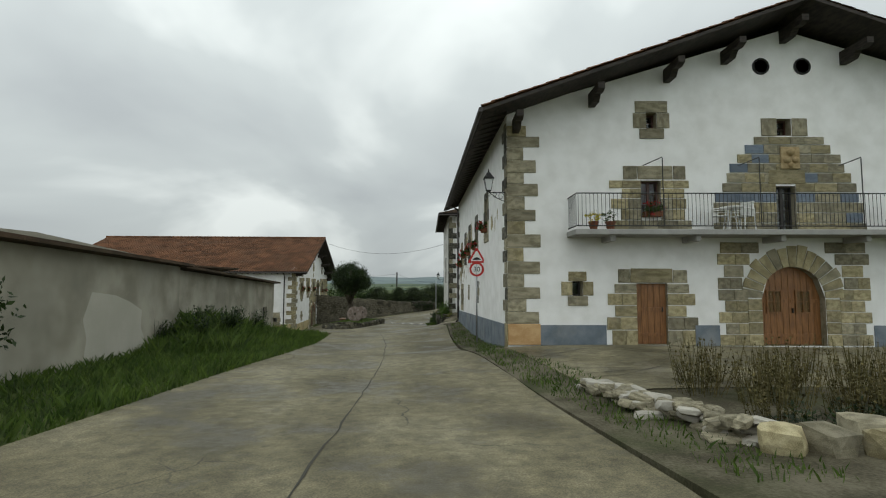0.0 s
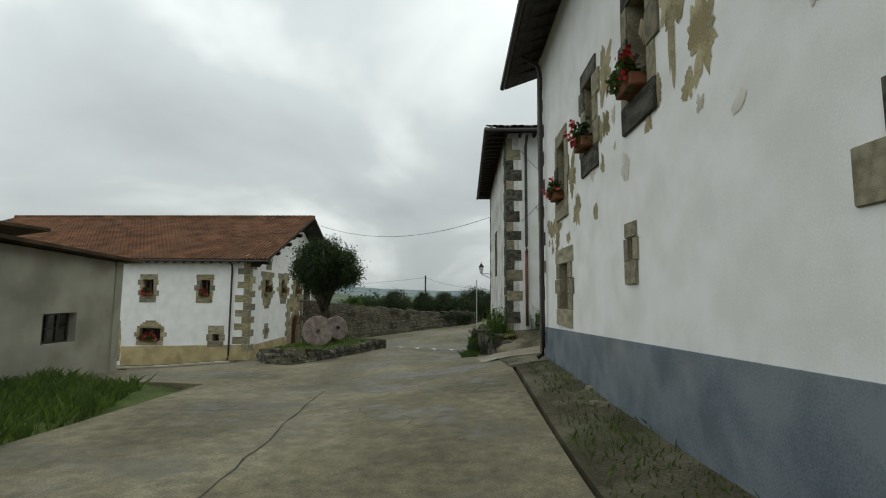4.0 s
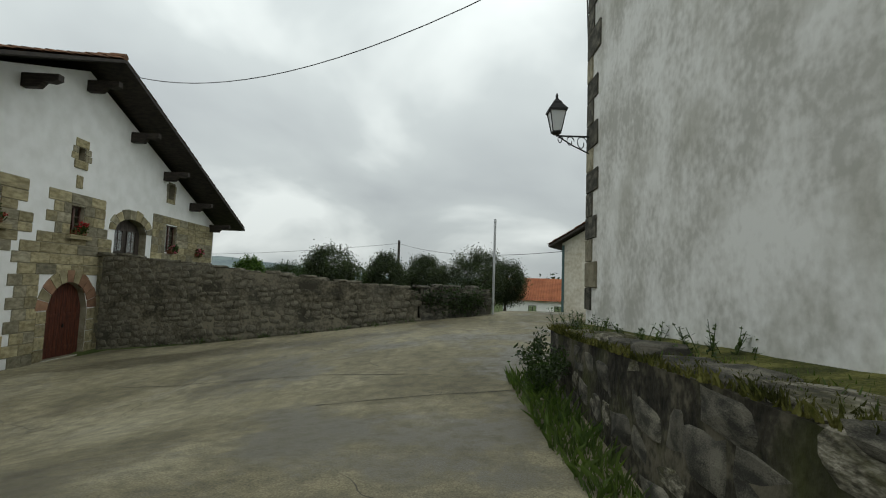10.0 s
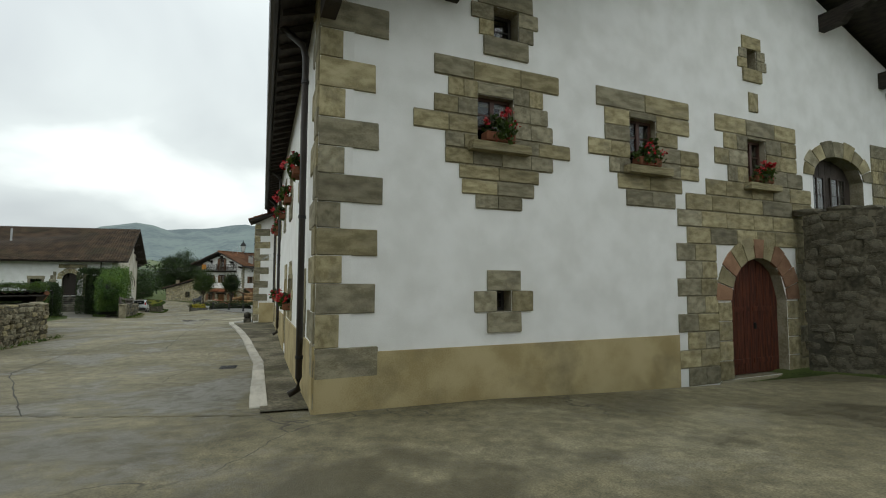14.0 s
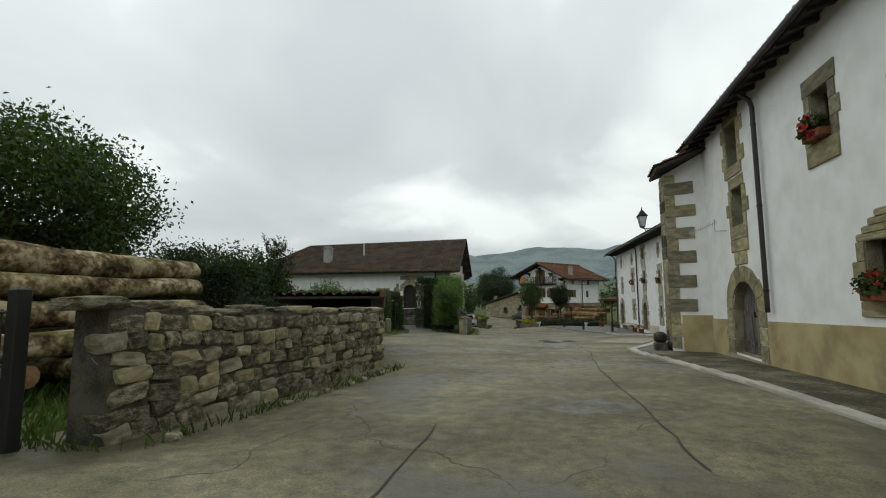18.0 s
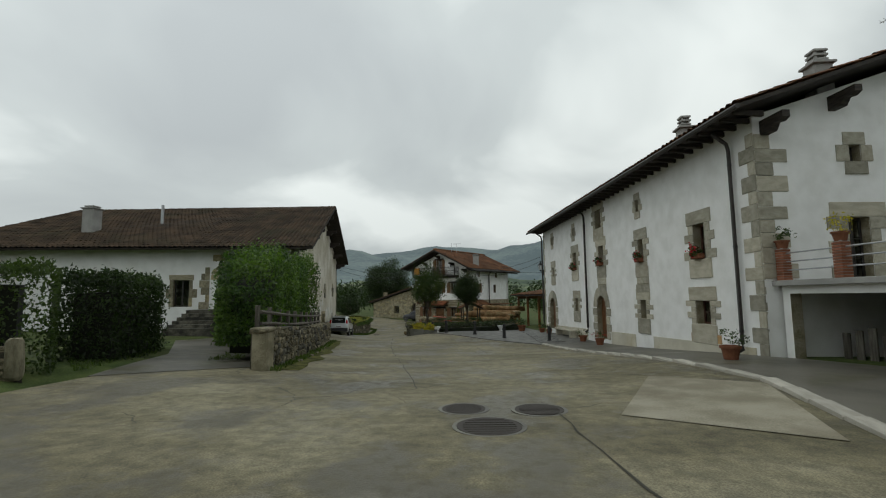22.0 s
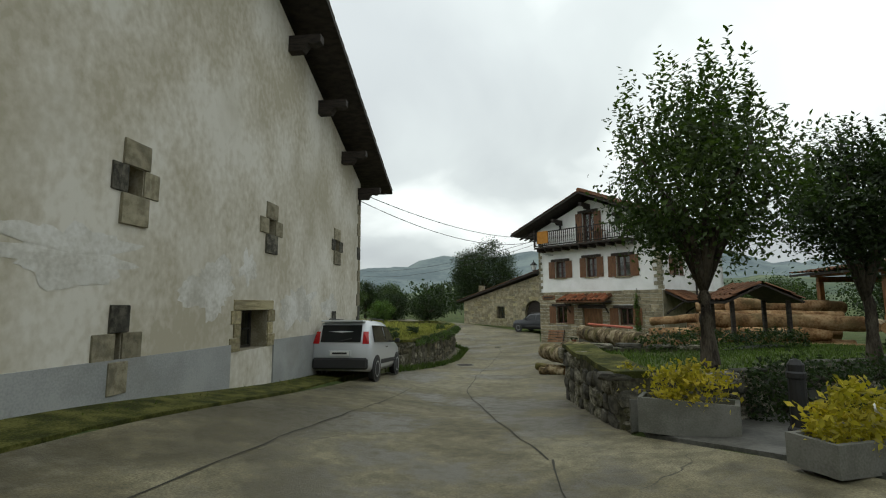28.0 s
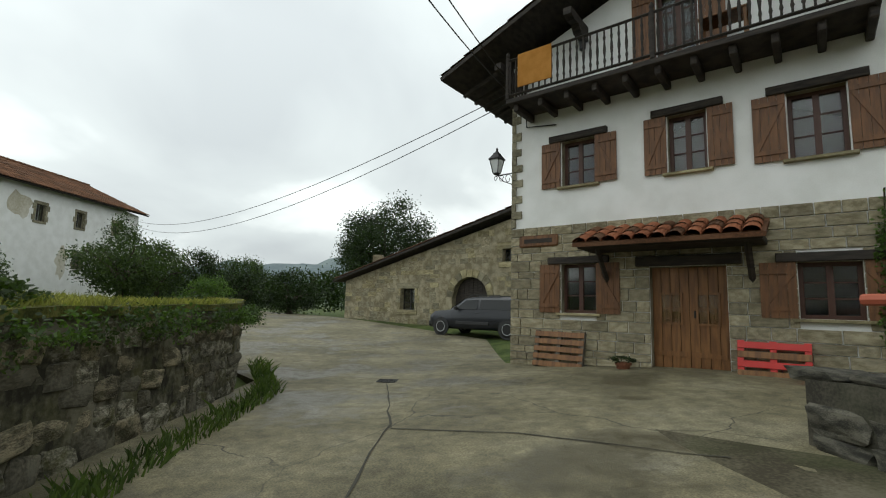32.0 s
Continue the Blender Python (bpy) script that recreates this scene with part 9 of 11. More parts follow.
for k, pts in enumerate(JOINTS):
    ribbon("road_joint", pts, 0.024, CRACK, 0.026, k, JL, 0.06)
rnd = random.Random(77)
for k in range(26):
    x, y = rnd.uniform(2.8, 9.0), rnd.uniform(9.6, 13.6)
    a = rnd.choice((0.15, 0.5, 1.2, -0.3)) + rnd.uniform(-0.3, 0.3)
    l = rnd.uniform(0.6, 1.3)
    pts = [(x + l * u * math.cos(a), min(14.2, max(9.4, y + l * u * math.sin(a)))) for u in (-1, -0.3, 0.4, 1)]
    ribbon("apron_crack", pts, 0.02, CRACK, 0.06, 300 + k, "weedy crack across the old concrete apron", 0.12)
strip("pavement", [(-44.0, 43.0), (-47.5, 44.6)], [(-42.6, 44.9), (-46.2, 46.2)], LIGHT_CONCRETE, 0.03, 0.6, "pale new concrete patch")


def manhole(x, y, r, label="round cast-iron manhole cover in the road"):
    m = Matrix.Translation((x, y, ground_z(x, y) + 0.022))
    t = thing("manhole_cover", m, label, "manhole cover", "manhole covers")
    part("frame", lathe([(r + 0.05, 0), (r + 0.05, 0.012), (r, 0.012), (r, 0.004)], 24), DARK_CONCRETE, t, "", m)
    bm = lathe([(r - 0.01, 0), (r - 0.01, 0.012), (0.0, 0.012)], 24)
    for k in range(9):
        add_box(bm, -0.025, 0.025, -r * 0.8, r * 0.8, 0.01, 0.018, 0, Matrix.Translation(((k - 4) * r * 0.2, 0, 0)) @ Matrix.Diagonal((1, math.sqrt(max(0.1, 1 - ((k - 4) * 0.2) ** 2)), 1, 1)))
    part("lid", bm, plain("rusty_cast_iron", (0.05, 0.042, 0.035), 0.7, 0.4), t, "", m)


manhole(-44.4, 41.95, 0.36)
manhole(-44.5, 40.85, 0.33)
manhole(-43.4, 41.2, 0.42)
manhole(-86.0, 30.8, 0.36)
for x, y in ((-95.2, 30.9), (-21.5, 46.0)):
    m = Matrix.Translation((x, y, ground_z(x, y) + 0.025))
    DG = thing("drain_grate", m, "square iron drain grate in the paving", "drain grate")
    for k in range(6):
        part("bar", box(-0.22 + 0.08 * k, -0.19 + 0.08 * k, -0.2, 0.2, 0, 0.012), METAL_BLACK, DG, "", m)

# kerb stones
KB = thing("kerb", pose(-38, 45, -4.5), "flush line of pale limestone kerb stones", "kerb", kind="structure")
kp = [(-15.6, 47.05), (-22, 46.7), (-28, 45.9), (-34, 45.0), (-37.8, 44.35), (-39.3, 44.2), (-42.5, 45.4), (-46.5, 46.4), (-50, 46.2), (-56, 45.35), (-61.8, 44.5)]
kmesh = bpy.data.meshes.new("kerb_stone")
bm = box(-0.5, 0.5, -0.5, 0.5, -0.2, 0.0, 0.015)
bm.to_mesh(kmesh)
bm.free()
kmesh.materials.append(KERB)
rnd = random.Random(5)
for a, b in zip(kp, kp[1:]):
    n = max(1, int(math.dist(a, b) / 0.9))
    for k in range(n):
        p = Vector(a).lerp(Vector(b), (k + 0.5) / n)
        d = Vector(b) - Vector(a)
        put("kerb_stone", kmesh, None, KB, "", Matrix.Translation((p.x, p.y, ground_z(p.x, p.y) + 0.07 + rnd.uniform(-0.008, 0.008))) @ Matrix.Rotation(math.atan2(d.y, d.x) + rnd.uniform(-0.02, 0.02), 4, "Z") @ Matrix.Diagonal((math.dist(a, b) / n - 0.012, 0.26, 1, 1)))

grass("wall_moss", [(-0.62, 49.4), (-0.66, 43), (-0.56, 39.3), (0.25, 36.8), (0.6, 36.9), (-0.14, 39.4), (-0.22, 43), (-0.2, 49.4)], 9000, 0.075, MOSS, 190, "low green moss and grass on the retaining wall", zf=lambda x, y: float(np.interp((50.6 - y) / 14, [0, 0.2, 0.5, 0.7, 0.8, 0.93, 1], [-1.62, -1.56, -1.38, -1.32, -1.16, -1.1, -1.3])))

# ---- beyond the yard wall ----
stone_wall("ivy_wall", [(-3.6, 58.95), (-0.95, 59.9)], 0, "old wall end overgrown with dark ivy", 21, mat=DARK_STONE, size=0.4, top_z=lambda f: -1.12)
foliage("ivy", Matrix.Translation((-2.3, 59.25, -1.6)) @ Matrix.Rotation(radians(20), 4, "Z"), (1.5, 0.3, 0.6), 1700, 0.1, LEAF_DARK, 22, None, "dark ivy spilling over the wall", clumps=40)
tagged(bpy.data.objects["ivy"], "dark ivy spilling over the wall end", "ivy")
for k, (x, y, z, r, h, mat) in enumerate(((-8.6, 64.6, -2.6, 1.6, 1.7, LEAF_GREY), (-6.2, 66.6, -2.6, 1.2, 1.5, LEAF_GREY), (-4.2, 68.4, -2.6, 1.5, 1.5, LEAF_GREY), (-1.4, 69.6, -2.6, 1.9, 2.1, LEAF_GREY), (0.6, 71.5, -2.6, 1.5, 1.6, LEAF_GREY), (-12.6, 64.5, -2.9, 0.9, 1.25, LEAF_LIGHT), (-10.5, 69, -3, 1.6, 1.2, LEAF_DARK), (-14.5, 75, -3, 2.4, 1.5, LEAF_DARK))):
    tree(Matrix.Translation((x, y, z)), 1.0, 0.1, 1.75, (r * 0.95, r * 0.95, h * 0.9), 24000, 0.095, mat, 30 + k, "rounded grey-green shrub behind the wall" if mat is LEAF_GREY else "leafy shrub behind the wall", 6, clumps=150, sprouts=14, name="shrub", lumpy=0.15, spread=0.12)
m = Matrix.Translation((-0.88, 59.75, -2.1))
PT = thing("steel_post", m, "thin grey steel post at the wall end", "post")
part("shaft", tube([(0, 0, -0.2), (0, 0, 3.7)], 0.045, 8), METAL_GREY, PT, "", m)
m = Matrix.Translation((-8.6, 88.1, -3.5))
UP1 = thing("utility_pole", m, "distant dark wooden utility pole", "pole")
part("shaft", tube([(0, 0, 0), (0, 0, 6.6)], 0.12, 8), DARK_WOOD, UP1, "", m)
HF = thing("far_house", pose(8, 93, -4), "small far white house with an orange tiled roof", "house")
fh = Face((2, 89.5), (13, 87))
wall("wall", fh, -6, [(0, -2.45), (fh.length, -2.45)], [(2.5, 3.3, -3.6, -2.9, 0), (5, 5.8, -3.6, -2.9, 0), (8, 8.8, -3.6, -2.9, 0)], WHITE, HF, 0.3)
for s in (2.5, 5, 8):
    window(fh, s, s + 0.8, -3.6, -2.9, HF, 0.1, FRAME_DARK)
tile_slope(fh.at(-0.3, 4.5, -0.2), fh.at(fh.length + 0.3, 4.5, -0.2), fh.at(fh.length + 0.3, -0.4, -2.5), fh.at(-0.3, -0.4, -2.5), ORANGE_TILE, HF, seed=60)
tile_slope(fh.at(-0.3, 4.5, -0.2), fh.at(fh.length + 0.3, 4.5, -0.2), fh.at(fh.length + 0.3, 9, -2.5), fh.at(-0.3, 9, -2.5), ORANGE_TILE, HF, seed=61)
H8 = thing("white_house", pose(8, 66, -2.3), "white rendered house with a grey stained wall by the lane", "house")
F8 = Face((3.0, 66.0), (12.0, 61.2))
L8 = F8.length
wall("wall", F8, -3.5, [(0, 1.3), (6.8, 5.1), (L8, 3.2)], [], CREAM_PLASTER, H8)
wall("wall", Face((8.6, 76.6), (3.0, 66.0)), -4, [(0, 1.3), (12, 1.3)], [], GREY_PLASTER, H8)
d8 = Vector((F8.d.y, -F8.d.x, 0))
p8 = lambda s, y, z: F8.at(s, y, z)  # noqa: E731
for q in ((p8(6.8, -0.5, 5.4), p8(6.8, 12, 5.4), p8(-0.6, 12, 1.15), p8(-0.6, -0.5, 1.15)), (p8(6.8, -0.5, 5.4), p8(6.8, 12, 5.4), p8(13, 12, 1.9), p8(13, -0.5, 1.9))):
    tile_slope(*q, RED_TILE, H8, seed=62)
    roof_boards(*q, H8)
drainpipe(F8, 2.9, -2.2, 2.0, H8, mat=PIPE_BROWN)
part("corner_board", box(0, 0.12, -0.04, 0.0, -2.4, 1.2), plain("teal_trim", (0.05, 0.1, 0.1), 0.6), H8, "", F8.m)
part("text_bar", box(3.0, 4.0, -0.012, 0.0, -0.82, -0.66), SIGN_BLACK, H8, "", F8.m)
part("white_panel", box(4.6, 6.9, -0.02, 0.0, -2.2, 0.4), WHITE_PAINT, H8, "", F8.m)
part("flue", tube([p8(1.0, 1.5, 1.5), p8(1.0, 1.5, 2.6)], 0.1, 8), METAL_BLACK, H8)

# plants along the retaining wall and the old house
weeds("weed_clump", [(0.05, 38.2, -1.1), (0.0, 38.9, -1.15), (0.2, 41.0, terrace_z(41.0)), (0.15, 43.2, terrace_z(43.2)), (0.1, 45.4, terrace_z(45.4)), (-0.05, 46.9, terrace_z(46.9)), (-0.1, 48.3, terrace_z(48.3)), (-0.15, 49.6, terrace_z(49.6))], LEAF_MID, 40, "green weeds growing on the retaining wall", 0.3, 24, 0.06)
weeds("weed_clump", [(0.25, 39.9, terrace_z(39.9)), (0.2, 40.4, terrace_z(40.4)), (0.22, 40.9, terrace_z(40.9)), (0.2, 41.4, terrace_z(41.4)), (0.18, 42.2, terrace_z(42.2))], WEED, 41, "dry brown weeds on the retaining wall", 0.5, 24, 0.05)
weeds("weed_clump", [(0.15, 37.8, -1.2), (0.0, 38.1, -1.2), (0.35, 37.6, -1.2)], LEAF_LIGHT, 42, "tall fresh green weeds at the house corner", 1.0, 30, 0.08)
weeds("weed_clump", [(1.55, 37.95, -1.0), (1.95, 37.9, -1.0), (2.3, 37.85, -1.0)], LEAF_LIGHT, 43, "tall fresh green weeds by the drainpipe", 0.9, 26, 0.08)
grass("wall_grass", [(-1.25, 37.0), (-0.65, 37.0), (-0.68, 49.6), (-1.3, 49.3), (-0.95, 43)], 2600, 0.22, BLADE, 44, "ragged grass at the foot of the retaining wall", 0.02)
grass("wall_grass", [(-0.5, 37.2), (0.4, 38.0), (0.1, 49.8), (-0.5, 49.6)], 1100, 0.07, BLADE, 45, "grass and moss on top of the retaining wall", 0.0, lambda x, y: terrace_z(y) + 0.03)
foliage("corner_shrub", Matrix.Translation((0.12, 37.75, -0.75)), (0.4, 0.4, 0.75), 1500, 0.085, LEAF_LIGHT, 147, None, clumps=40)
tagged(bpy.data.objects["corner_shrub"], "fresh green shrub at the old house corner", "shrub")
foliage("corner_shrub", Matrix.Translation((2.0, 37.8, -0.6)), (0.6, 0.35, 0.5), 1300, 0.085, LEAF_LIGHT, 148, None, clumps=36)
tagged(bpy.data.objects["corner_shrub.001"], "fresh green shrub by the drainpipe", "shrub")
foliage("wall_bush", Matrix.Translation((-0.9, 48.3, -1.95)), (0.35, 0.8, 0.4), 1500, 0.06, LEAF_DARK, 46, None, clumps=30)
tagged(bpy.data.objects["wall_bush"], "low green bush at the foot of the wall", "bush")
foliage("wall_bush", Matrix.Translation((-0.75, 38.6, -1.85)), (0.35, 0.8, 0.35), 1500, 0.06, LEAF_DARK, 47, None, clumps=30)
tagged(bpy.data.objects["wall_bush.001"], "low green bush at the foot of the wall", "bush")
weeds("weed_clump", [(-13.0 + 1.3 * k, 58.5, ground_z(-13 + 1.3 * k, 58.5)) for k in range(8)], LEAF_MID, 48, "small weeds at the foot of the yard wall", 0.22, 16, 0.07)

# ---- west of the long house: field, log pile, hedges ----


def log(p, q, r, seed, label, group="", bark=LOG_BARK, taper=0.9, cut=CUT_WOOD):
    """A felled trunk: knobbly bark with a sawn face at each end."""
    rnd = random.Random(seed)
    p, q = Vector(p), Vector(q)
    m = Matrix.Translation(p)
    t = thing("log", m, label, "log", group)
    bm = bmesh.new()
    n, sides = max(6, int((q - p).length / 0.28)), 18
    d = (q - p).normalized()
    u = d.cross(UP).normalized()
    v = d.cross(u)
    rings = []
    for i in range(n + 1):
        f = i / n
        c = p.lerp(q, f) + Vector((0, 0, 0.06 * noise.noise((f * 3, seed, 0)))) - p
        ring = []
        for k in range(sides):
            a = 2 * math.pi * k / sides
            rr = r * (1 - (1 - taper) * f) * (1 + 0.16 * noise.noise((math.cos(a) * 1.3 + seed, math.sin(a) * 1.3, f * (q - p).length * 0.9)) + 0.12 * noise.noise((math.cos(a) * 3.5 + seed, math.sin(a) * 3.5, f * (q - p).length * 2.6)) + rnd.uniform(-0.025, 0.025))
            ring.append(bm.verts.new(c + (u * math.cos(a) + v * math.sin(a)) * rr))
        rings.append(ring)
    for a, b in zip(rings, rings[1:]):
        for k in range(sides):
            bm.faces.new((a[k], a[(k + 1) % sides], b[(k + 1) % sides], b[k]))
    bmesh.ops.recalc_face_normals(bm, faces=bm.faces)
    part("bark", bm, bark, t, "", m, smooth=True)
    for i, s in ((0, -1), (-1, 1)):
        bm = bmesh.new()
        ring = [bm.verts.new(x.co) for x in rings[i]] if False else [bm.verts.new(Vector(c)) for c in [(p.lerp(q, 0 if s < 0 else 1) - p) + (u * math.cos(2 * math.pi * k / sides) + v * math.sin(2 * math.pi * k / sides)) * r * (1 if s < 0 else taper) * 0.97 + d * s * 0.012 for k in range(sides)]]
        bm.faces.new(ring if s > 0 else ring[::-1])
        part("sawn_end", bm, cut, t, "", m)
    return t


stone_wall("old_yard_wall", [(-19.6, 29.6), (-24.0, 34.15)], 1.55, "old dark rendered wall beside the field gate", 61, mat=DARK_STONE, core=MOSSY_CORE, size=0.42, sink=0.05, cap=MOSSY_CORE)
GT = thing("field_gate", pose(-24.3, 35.7, ground_z(-24.3, 35.7)), "black iron bar gate between two posts", "gate")
ga, gb = Vector((-24.05, 34.3, 0)), Vector((-24.55, 37.25, 0))
gz0 = ground_z(-24.3, 35.7)
for k in range(24):
    p = ga.lerp(gb, (k + 0.5) / 24)
    part("bar", tube([(p.x, p.y, gz0 + 0.12), (p.x, p.y, gz0 + 1.3)], 0.012, 5), METAL_BLACK, GT)
for z in (0.14, 0.75, 1.27):
    part("rail", tube([(ga.x, ga.y, gz0 + z), (gb.x, gb.y, gz0 + z)], 0.02, 6), METAL_BLACK, GT)
for p in (ga, gb):
    part("post", box(p.x - 0.07, p.x + 0.07, p.y - 0.07, p.y + 0.07, gz0 - 0.2, gz0 + 1.5, 0.01), METAL_BLACK, GT)
rnd = random.Random(71)
for row, (z, n, y0) in enumerate(((-3.35, 6, 31.6), (-2.9, 5, 31.9), (-2.45, 4, 32.1), (-2.02, 3, 32.5))):
    for k in range(n):
        y = y0 + 0.62 * k + rnd.uniform(-0.08, 0.08)
        x0 = -25.4 + rnd.uniform(-0.5, 0.3) - 0.2 * row
        r = rnd.uniform(0.19, 0.27)
        log((x0, y, z + rnd.uniform(-0.05, 0.05)), (x0 - rnd.uniform(3.7, 4.6), y + rnd.uniform(-0.3, 0.3), z + rnd.uniform(-0.08, 0.05)), r, 700 + row * 10 + k, "long brown trunk in the log pile behind the wall", "trunks stacked in the field")
for k in range(4):
    x = -26 - 0.9 * k
    log((x, 31.2, -3.75), (x, 35.2, -3.75), 0.18, 760 + k, "short trunk under the log pile", "trunks stacked in the field")
grass("field_grass", [(-24.2, 34.6), (-24.8, 37.4), (-33, 37.1), (-36, 34), (-34, 28), (-24, 30)], 7000, 0.3, BLADE, 62, "rank green grass in the log field")
grass("verge_grass", [(-19.8, 29.9), (-20.4, 29.9), (-24.6, 34.1), (-25, 38.2), (-32.3, 38.0), (-32.3, 38.35), (-25.0, 38.3), (-24.0, 36)], 2200, 0.16, BLADE, 63, "grass tufts at the foot of the walls", 0.02)

tree(Matrix.Translation((-31.3, 25.6, -4.3)), 3.0, 0.35, 4.6, (4.5, 4.3, 3.1), 46000, 0.17, LEAF_MID, 64, "broad dark green walnut tree in the field", 10, 0.8, 320, 0, lumpy=0.35, spread=0.1)
tree(Matrix.Translation((-38, 26, -4.4)), 1.6, 0.16, 2.6, (2.2, 2.2, 1.7), 9000, 0.14, LEAF_DARK, 65, "dark leafy tree behind the log pile", 7, clumps=70)
tree(Matrix.Translation((-41.0, 28.2, -4.5)), 2.6, 0.09, 3.3, (1.1, 1.1, 1.5), 3200, 0.12, LEAF_DARK, 66, "sparse young tree with open branches", 9, clumps=34, spread=0.12, lumpy=0.5, sprouts=16)
tree(Matrix.Translation((-44.5, 23.5, -4.4)), 1.8, 0.18, 2.6, (2.4, 2.4, 1.7), 9000, 0.14, LEAF_MID, 67, "rounded tree behind the garden hedge", 7, clumps=70)
tree(Matrix.Translation((-22.5, 18, -3.2)), 1.8, 0.2, 3.0, (2.8, 2.8, 2.0), 9000, 0.16, LEAF_DARK, 68, "dark bushy tree behind the old wall", 7, clumps=70)
tree(Matrix.Translation((-27, 14, -3.2)), 1.8, 0.2, 2.8, (3.2, 3.2, 2.0), 9000, 0.16, LEAF_MID, 69, "green bushy tree behind the old wall", 7, clumps=70)

# plank shed
SH = thing("plank_shed", pose(-36, 35.5, -4.5), "small grey plank shed with a sloping red tiled roof", "shed")
SF = Face((-34.5, 36.45), (-37.85, 35.0))
rnd = random.Random(5)
n = 17
for k in range(n):
    a, b = SF.length * k / n, SF.length * (k + 1) / n
    part("plank", box(a + 0.008, b - 0.008, rnd.uniform(-0.01, 0.01), 0.03, -4.55, -2.74 - 0.36 * k / n + rnd.uniform(-0.02, 0.02)), GREY_WOOD, SH, "", SF.m)
part("body", box(0.02, SF.length - 0.02, 0.04, 2.5, -4.7, -3.14), GREY_WOOD, SH, "", SF.m)
sr = [SF.at(-0.5, -0.3, -2.6), SF.at(-0.5, 2.8, -2.6), SF.at(SF.length + 0.95, 2.8, -3.02), SF.at(SF.length + 0.95, -0.3, -3.02)]
tile_slope(*sr, SHED_TILE, SH, seed=72)
roof_boards(*[p - Vector((0, 0, 0.02)) for p in sr], SH, 0.06)
rnd = random.Random(15)
for k in range(12):
    a, b = sr[0].lerp(sr[3], k / 12 - 0.012), sr[0].lerp(sr[3], (k + 1) / 12)
    j = Vector((0, rnd.uniform(-0.02, 0.02), rnd.uniform(-0.01, 0.02)))
    part("verge_tile", tube([a + j + Vector((0, 0, 0.05)), b + j + Vector((0, 0, 0.025))], rnd.uniform(0.075, 0.095), 10), SHED_TILE, SH)
stone_wall("wall_stub", [(-37.95, 34.95), (-38.75, 34.6)], 0, "rough stone pier beside the plank shed", 73, th=0.5, top_z=lambda f: -3.12)
stone_wall("garden_wall", [(-41.6, 28.6), (-43.7, 30.36), (-46.1, 32.2)], 0.52, "low grey garden wall under the hedge", 74, th=0.35, size=0.3)
hedge("garden_hedge", [(-47.4, 31.6), (-45.7, 29.5), (-43.6, 27.6)], 1.5, -4.6, -2.35, 12000, 0.1, LEAF_MID, 76, "clipped dark green garden hedge on the low wall")
hedge("garden_hedge", [(-48.9, 30.9), (-51.6, 29.9), (-54.0, 28.7)], 1.6, -4.9, -2.5, 15000, 0.11, LEAF_DARK, 78, "dark clipped hedge along the farmhouse drive", 0.2)
hedge("garden_hedge", [(-58.5, 29.7), (-58.3, 30.9), (-57.6, 32.3)], 1.7, -5.1, -1.3, 16000, 0.12, LEAF_DARK, 178, "tall dark hedge before the farmhouse wall", 0.3)
hedge("wild_hedge", [(-35.5, 29.6), (-41, 27.0), (-46.5, 24.4)], 2.2, -4.8, lambda f: -1.35 - 0.5 * f, 20000, 0.15, LEAF_DARK, 179, "overgrown dark hedge at the back of the field", 1.0)
tree(Matrix.Translation((-47.3, 27.6, -4.5)), 0.9, 0.06, 1.9, (1.2, 1.2, 1.0), 7000, 0.1, LEAF_LIGHT, 180, "light green shrub behind the garden hedge", 6, clumps=60, sprouts=20, name="shrub")
m = Matrix.Translation((-46.0, 32.12, -4.5)) @ Matrix.Rotation(radians(38), 4, "Z") @ Matrix.Rotation(radians(12), 4, "Y")
t = thing("corner_stone", m, "pale upright boulder at the end of the garden wall", "stone")
rubble_stone(t, m @ Matrix.Translation((0, 0, 0.36)) @ Matrix.Diagonal((0.34, 0.3, 0.85, 1)), GREY_STONE, random.Random(9), "boulder")
grass("lawn_grass", [(-50.4, 33.4), (-57.6, 31.0), (-57.9, 31.9), (-51.0, 34.0)], 1800, 0.1, BLADE, 181, "short lawn under the tall hedge", 0.02)
strip("driveway", [(-46.5, 33.2), (-52, 31.2), (-58, 27.5)], [(-49.2, 35.4), (-55, 33.6), (-62.5, 28.5)], DARK_CONCRETE, 0.03, 0.8, "wet concrete drive to the farmhouse")
grass("lawn_grass", [(-47.2, 32.3), (-52, 30.8), (-57.5, 27.2), (-57, 26.5), (-49.5, 30.0)], 2600, 0.1, BLADE, 79, "short lawn beside the drive", 0.02)

strip("verge", [(-48.9 - 0.6 * k, 36.0 - 0.1236 * k) for k in range(25)], [(-49.0 - 0.6 * k, 36.62 - 0.1236 * k + 0.3 * noise.noise((k * 0.37, 2, 5))) for k in range(25)], MOSS, 0.034, 0.4, "mossy green verge at the foot of the rubble wall", edge=0.12)

# laurel hedge and rail fence on the rubble wall
lz = lambda f: float(np.interp(f * 13.3, [0, 1.2, 3, 5, 6.2, 8.2, 9.6, 12.3, 13.3], [-2.8, -1.95, -1.6, -1.65, -2.5, -2.2, -1.7, -1.15, -1.4]))  # noqa: E731
hedge("laurel_hedge", [(-50.5, 34.3), (-56, 32.95), (-62.6, 31.6)], 1.5, -4.4, lz, 36000, 0.105, LEAF_LAUREL, 80, "tall fresh green laurel hedge with wild shoots", 0.55)
lf = Face((-48.8, 35.75), (-63.2, 32.8))
FN = thing("rail_fence", pose(-56, 34.3, -4.2), "weathered wooden post-and-rail fence on the rubble wall", "fence")
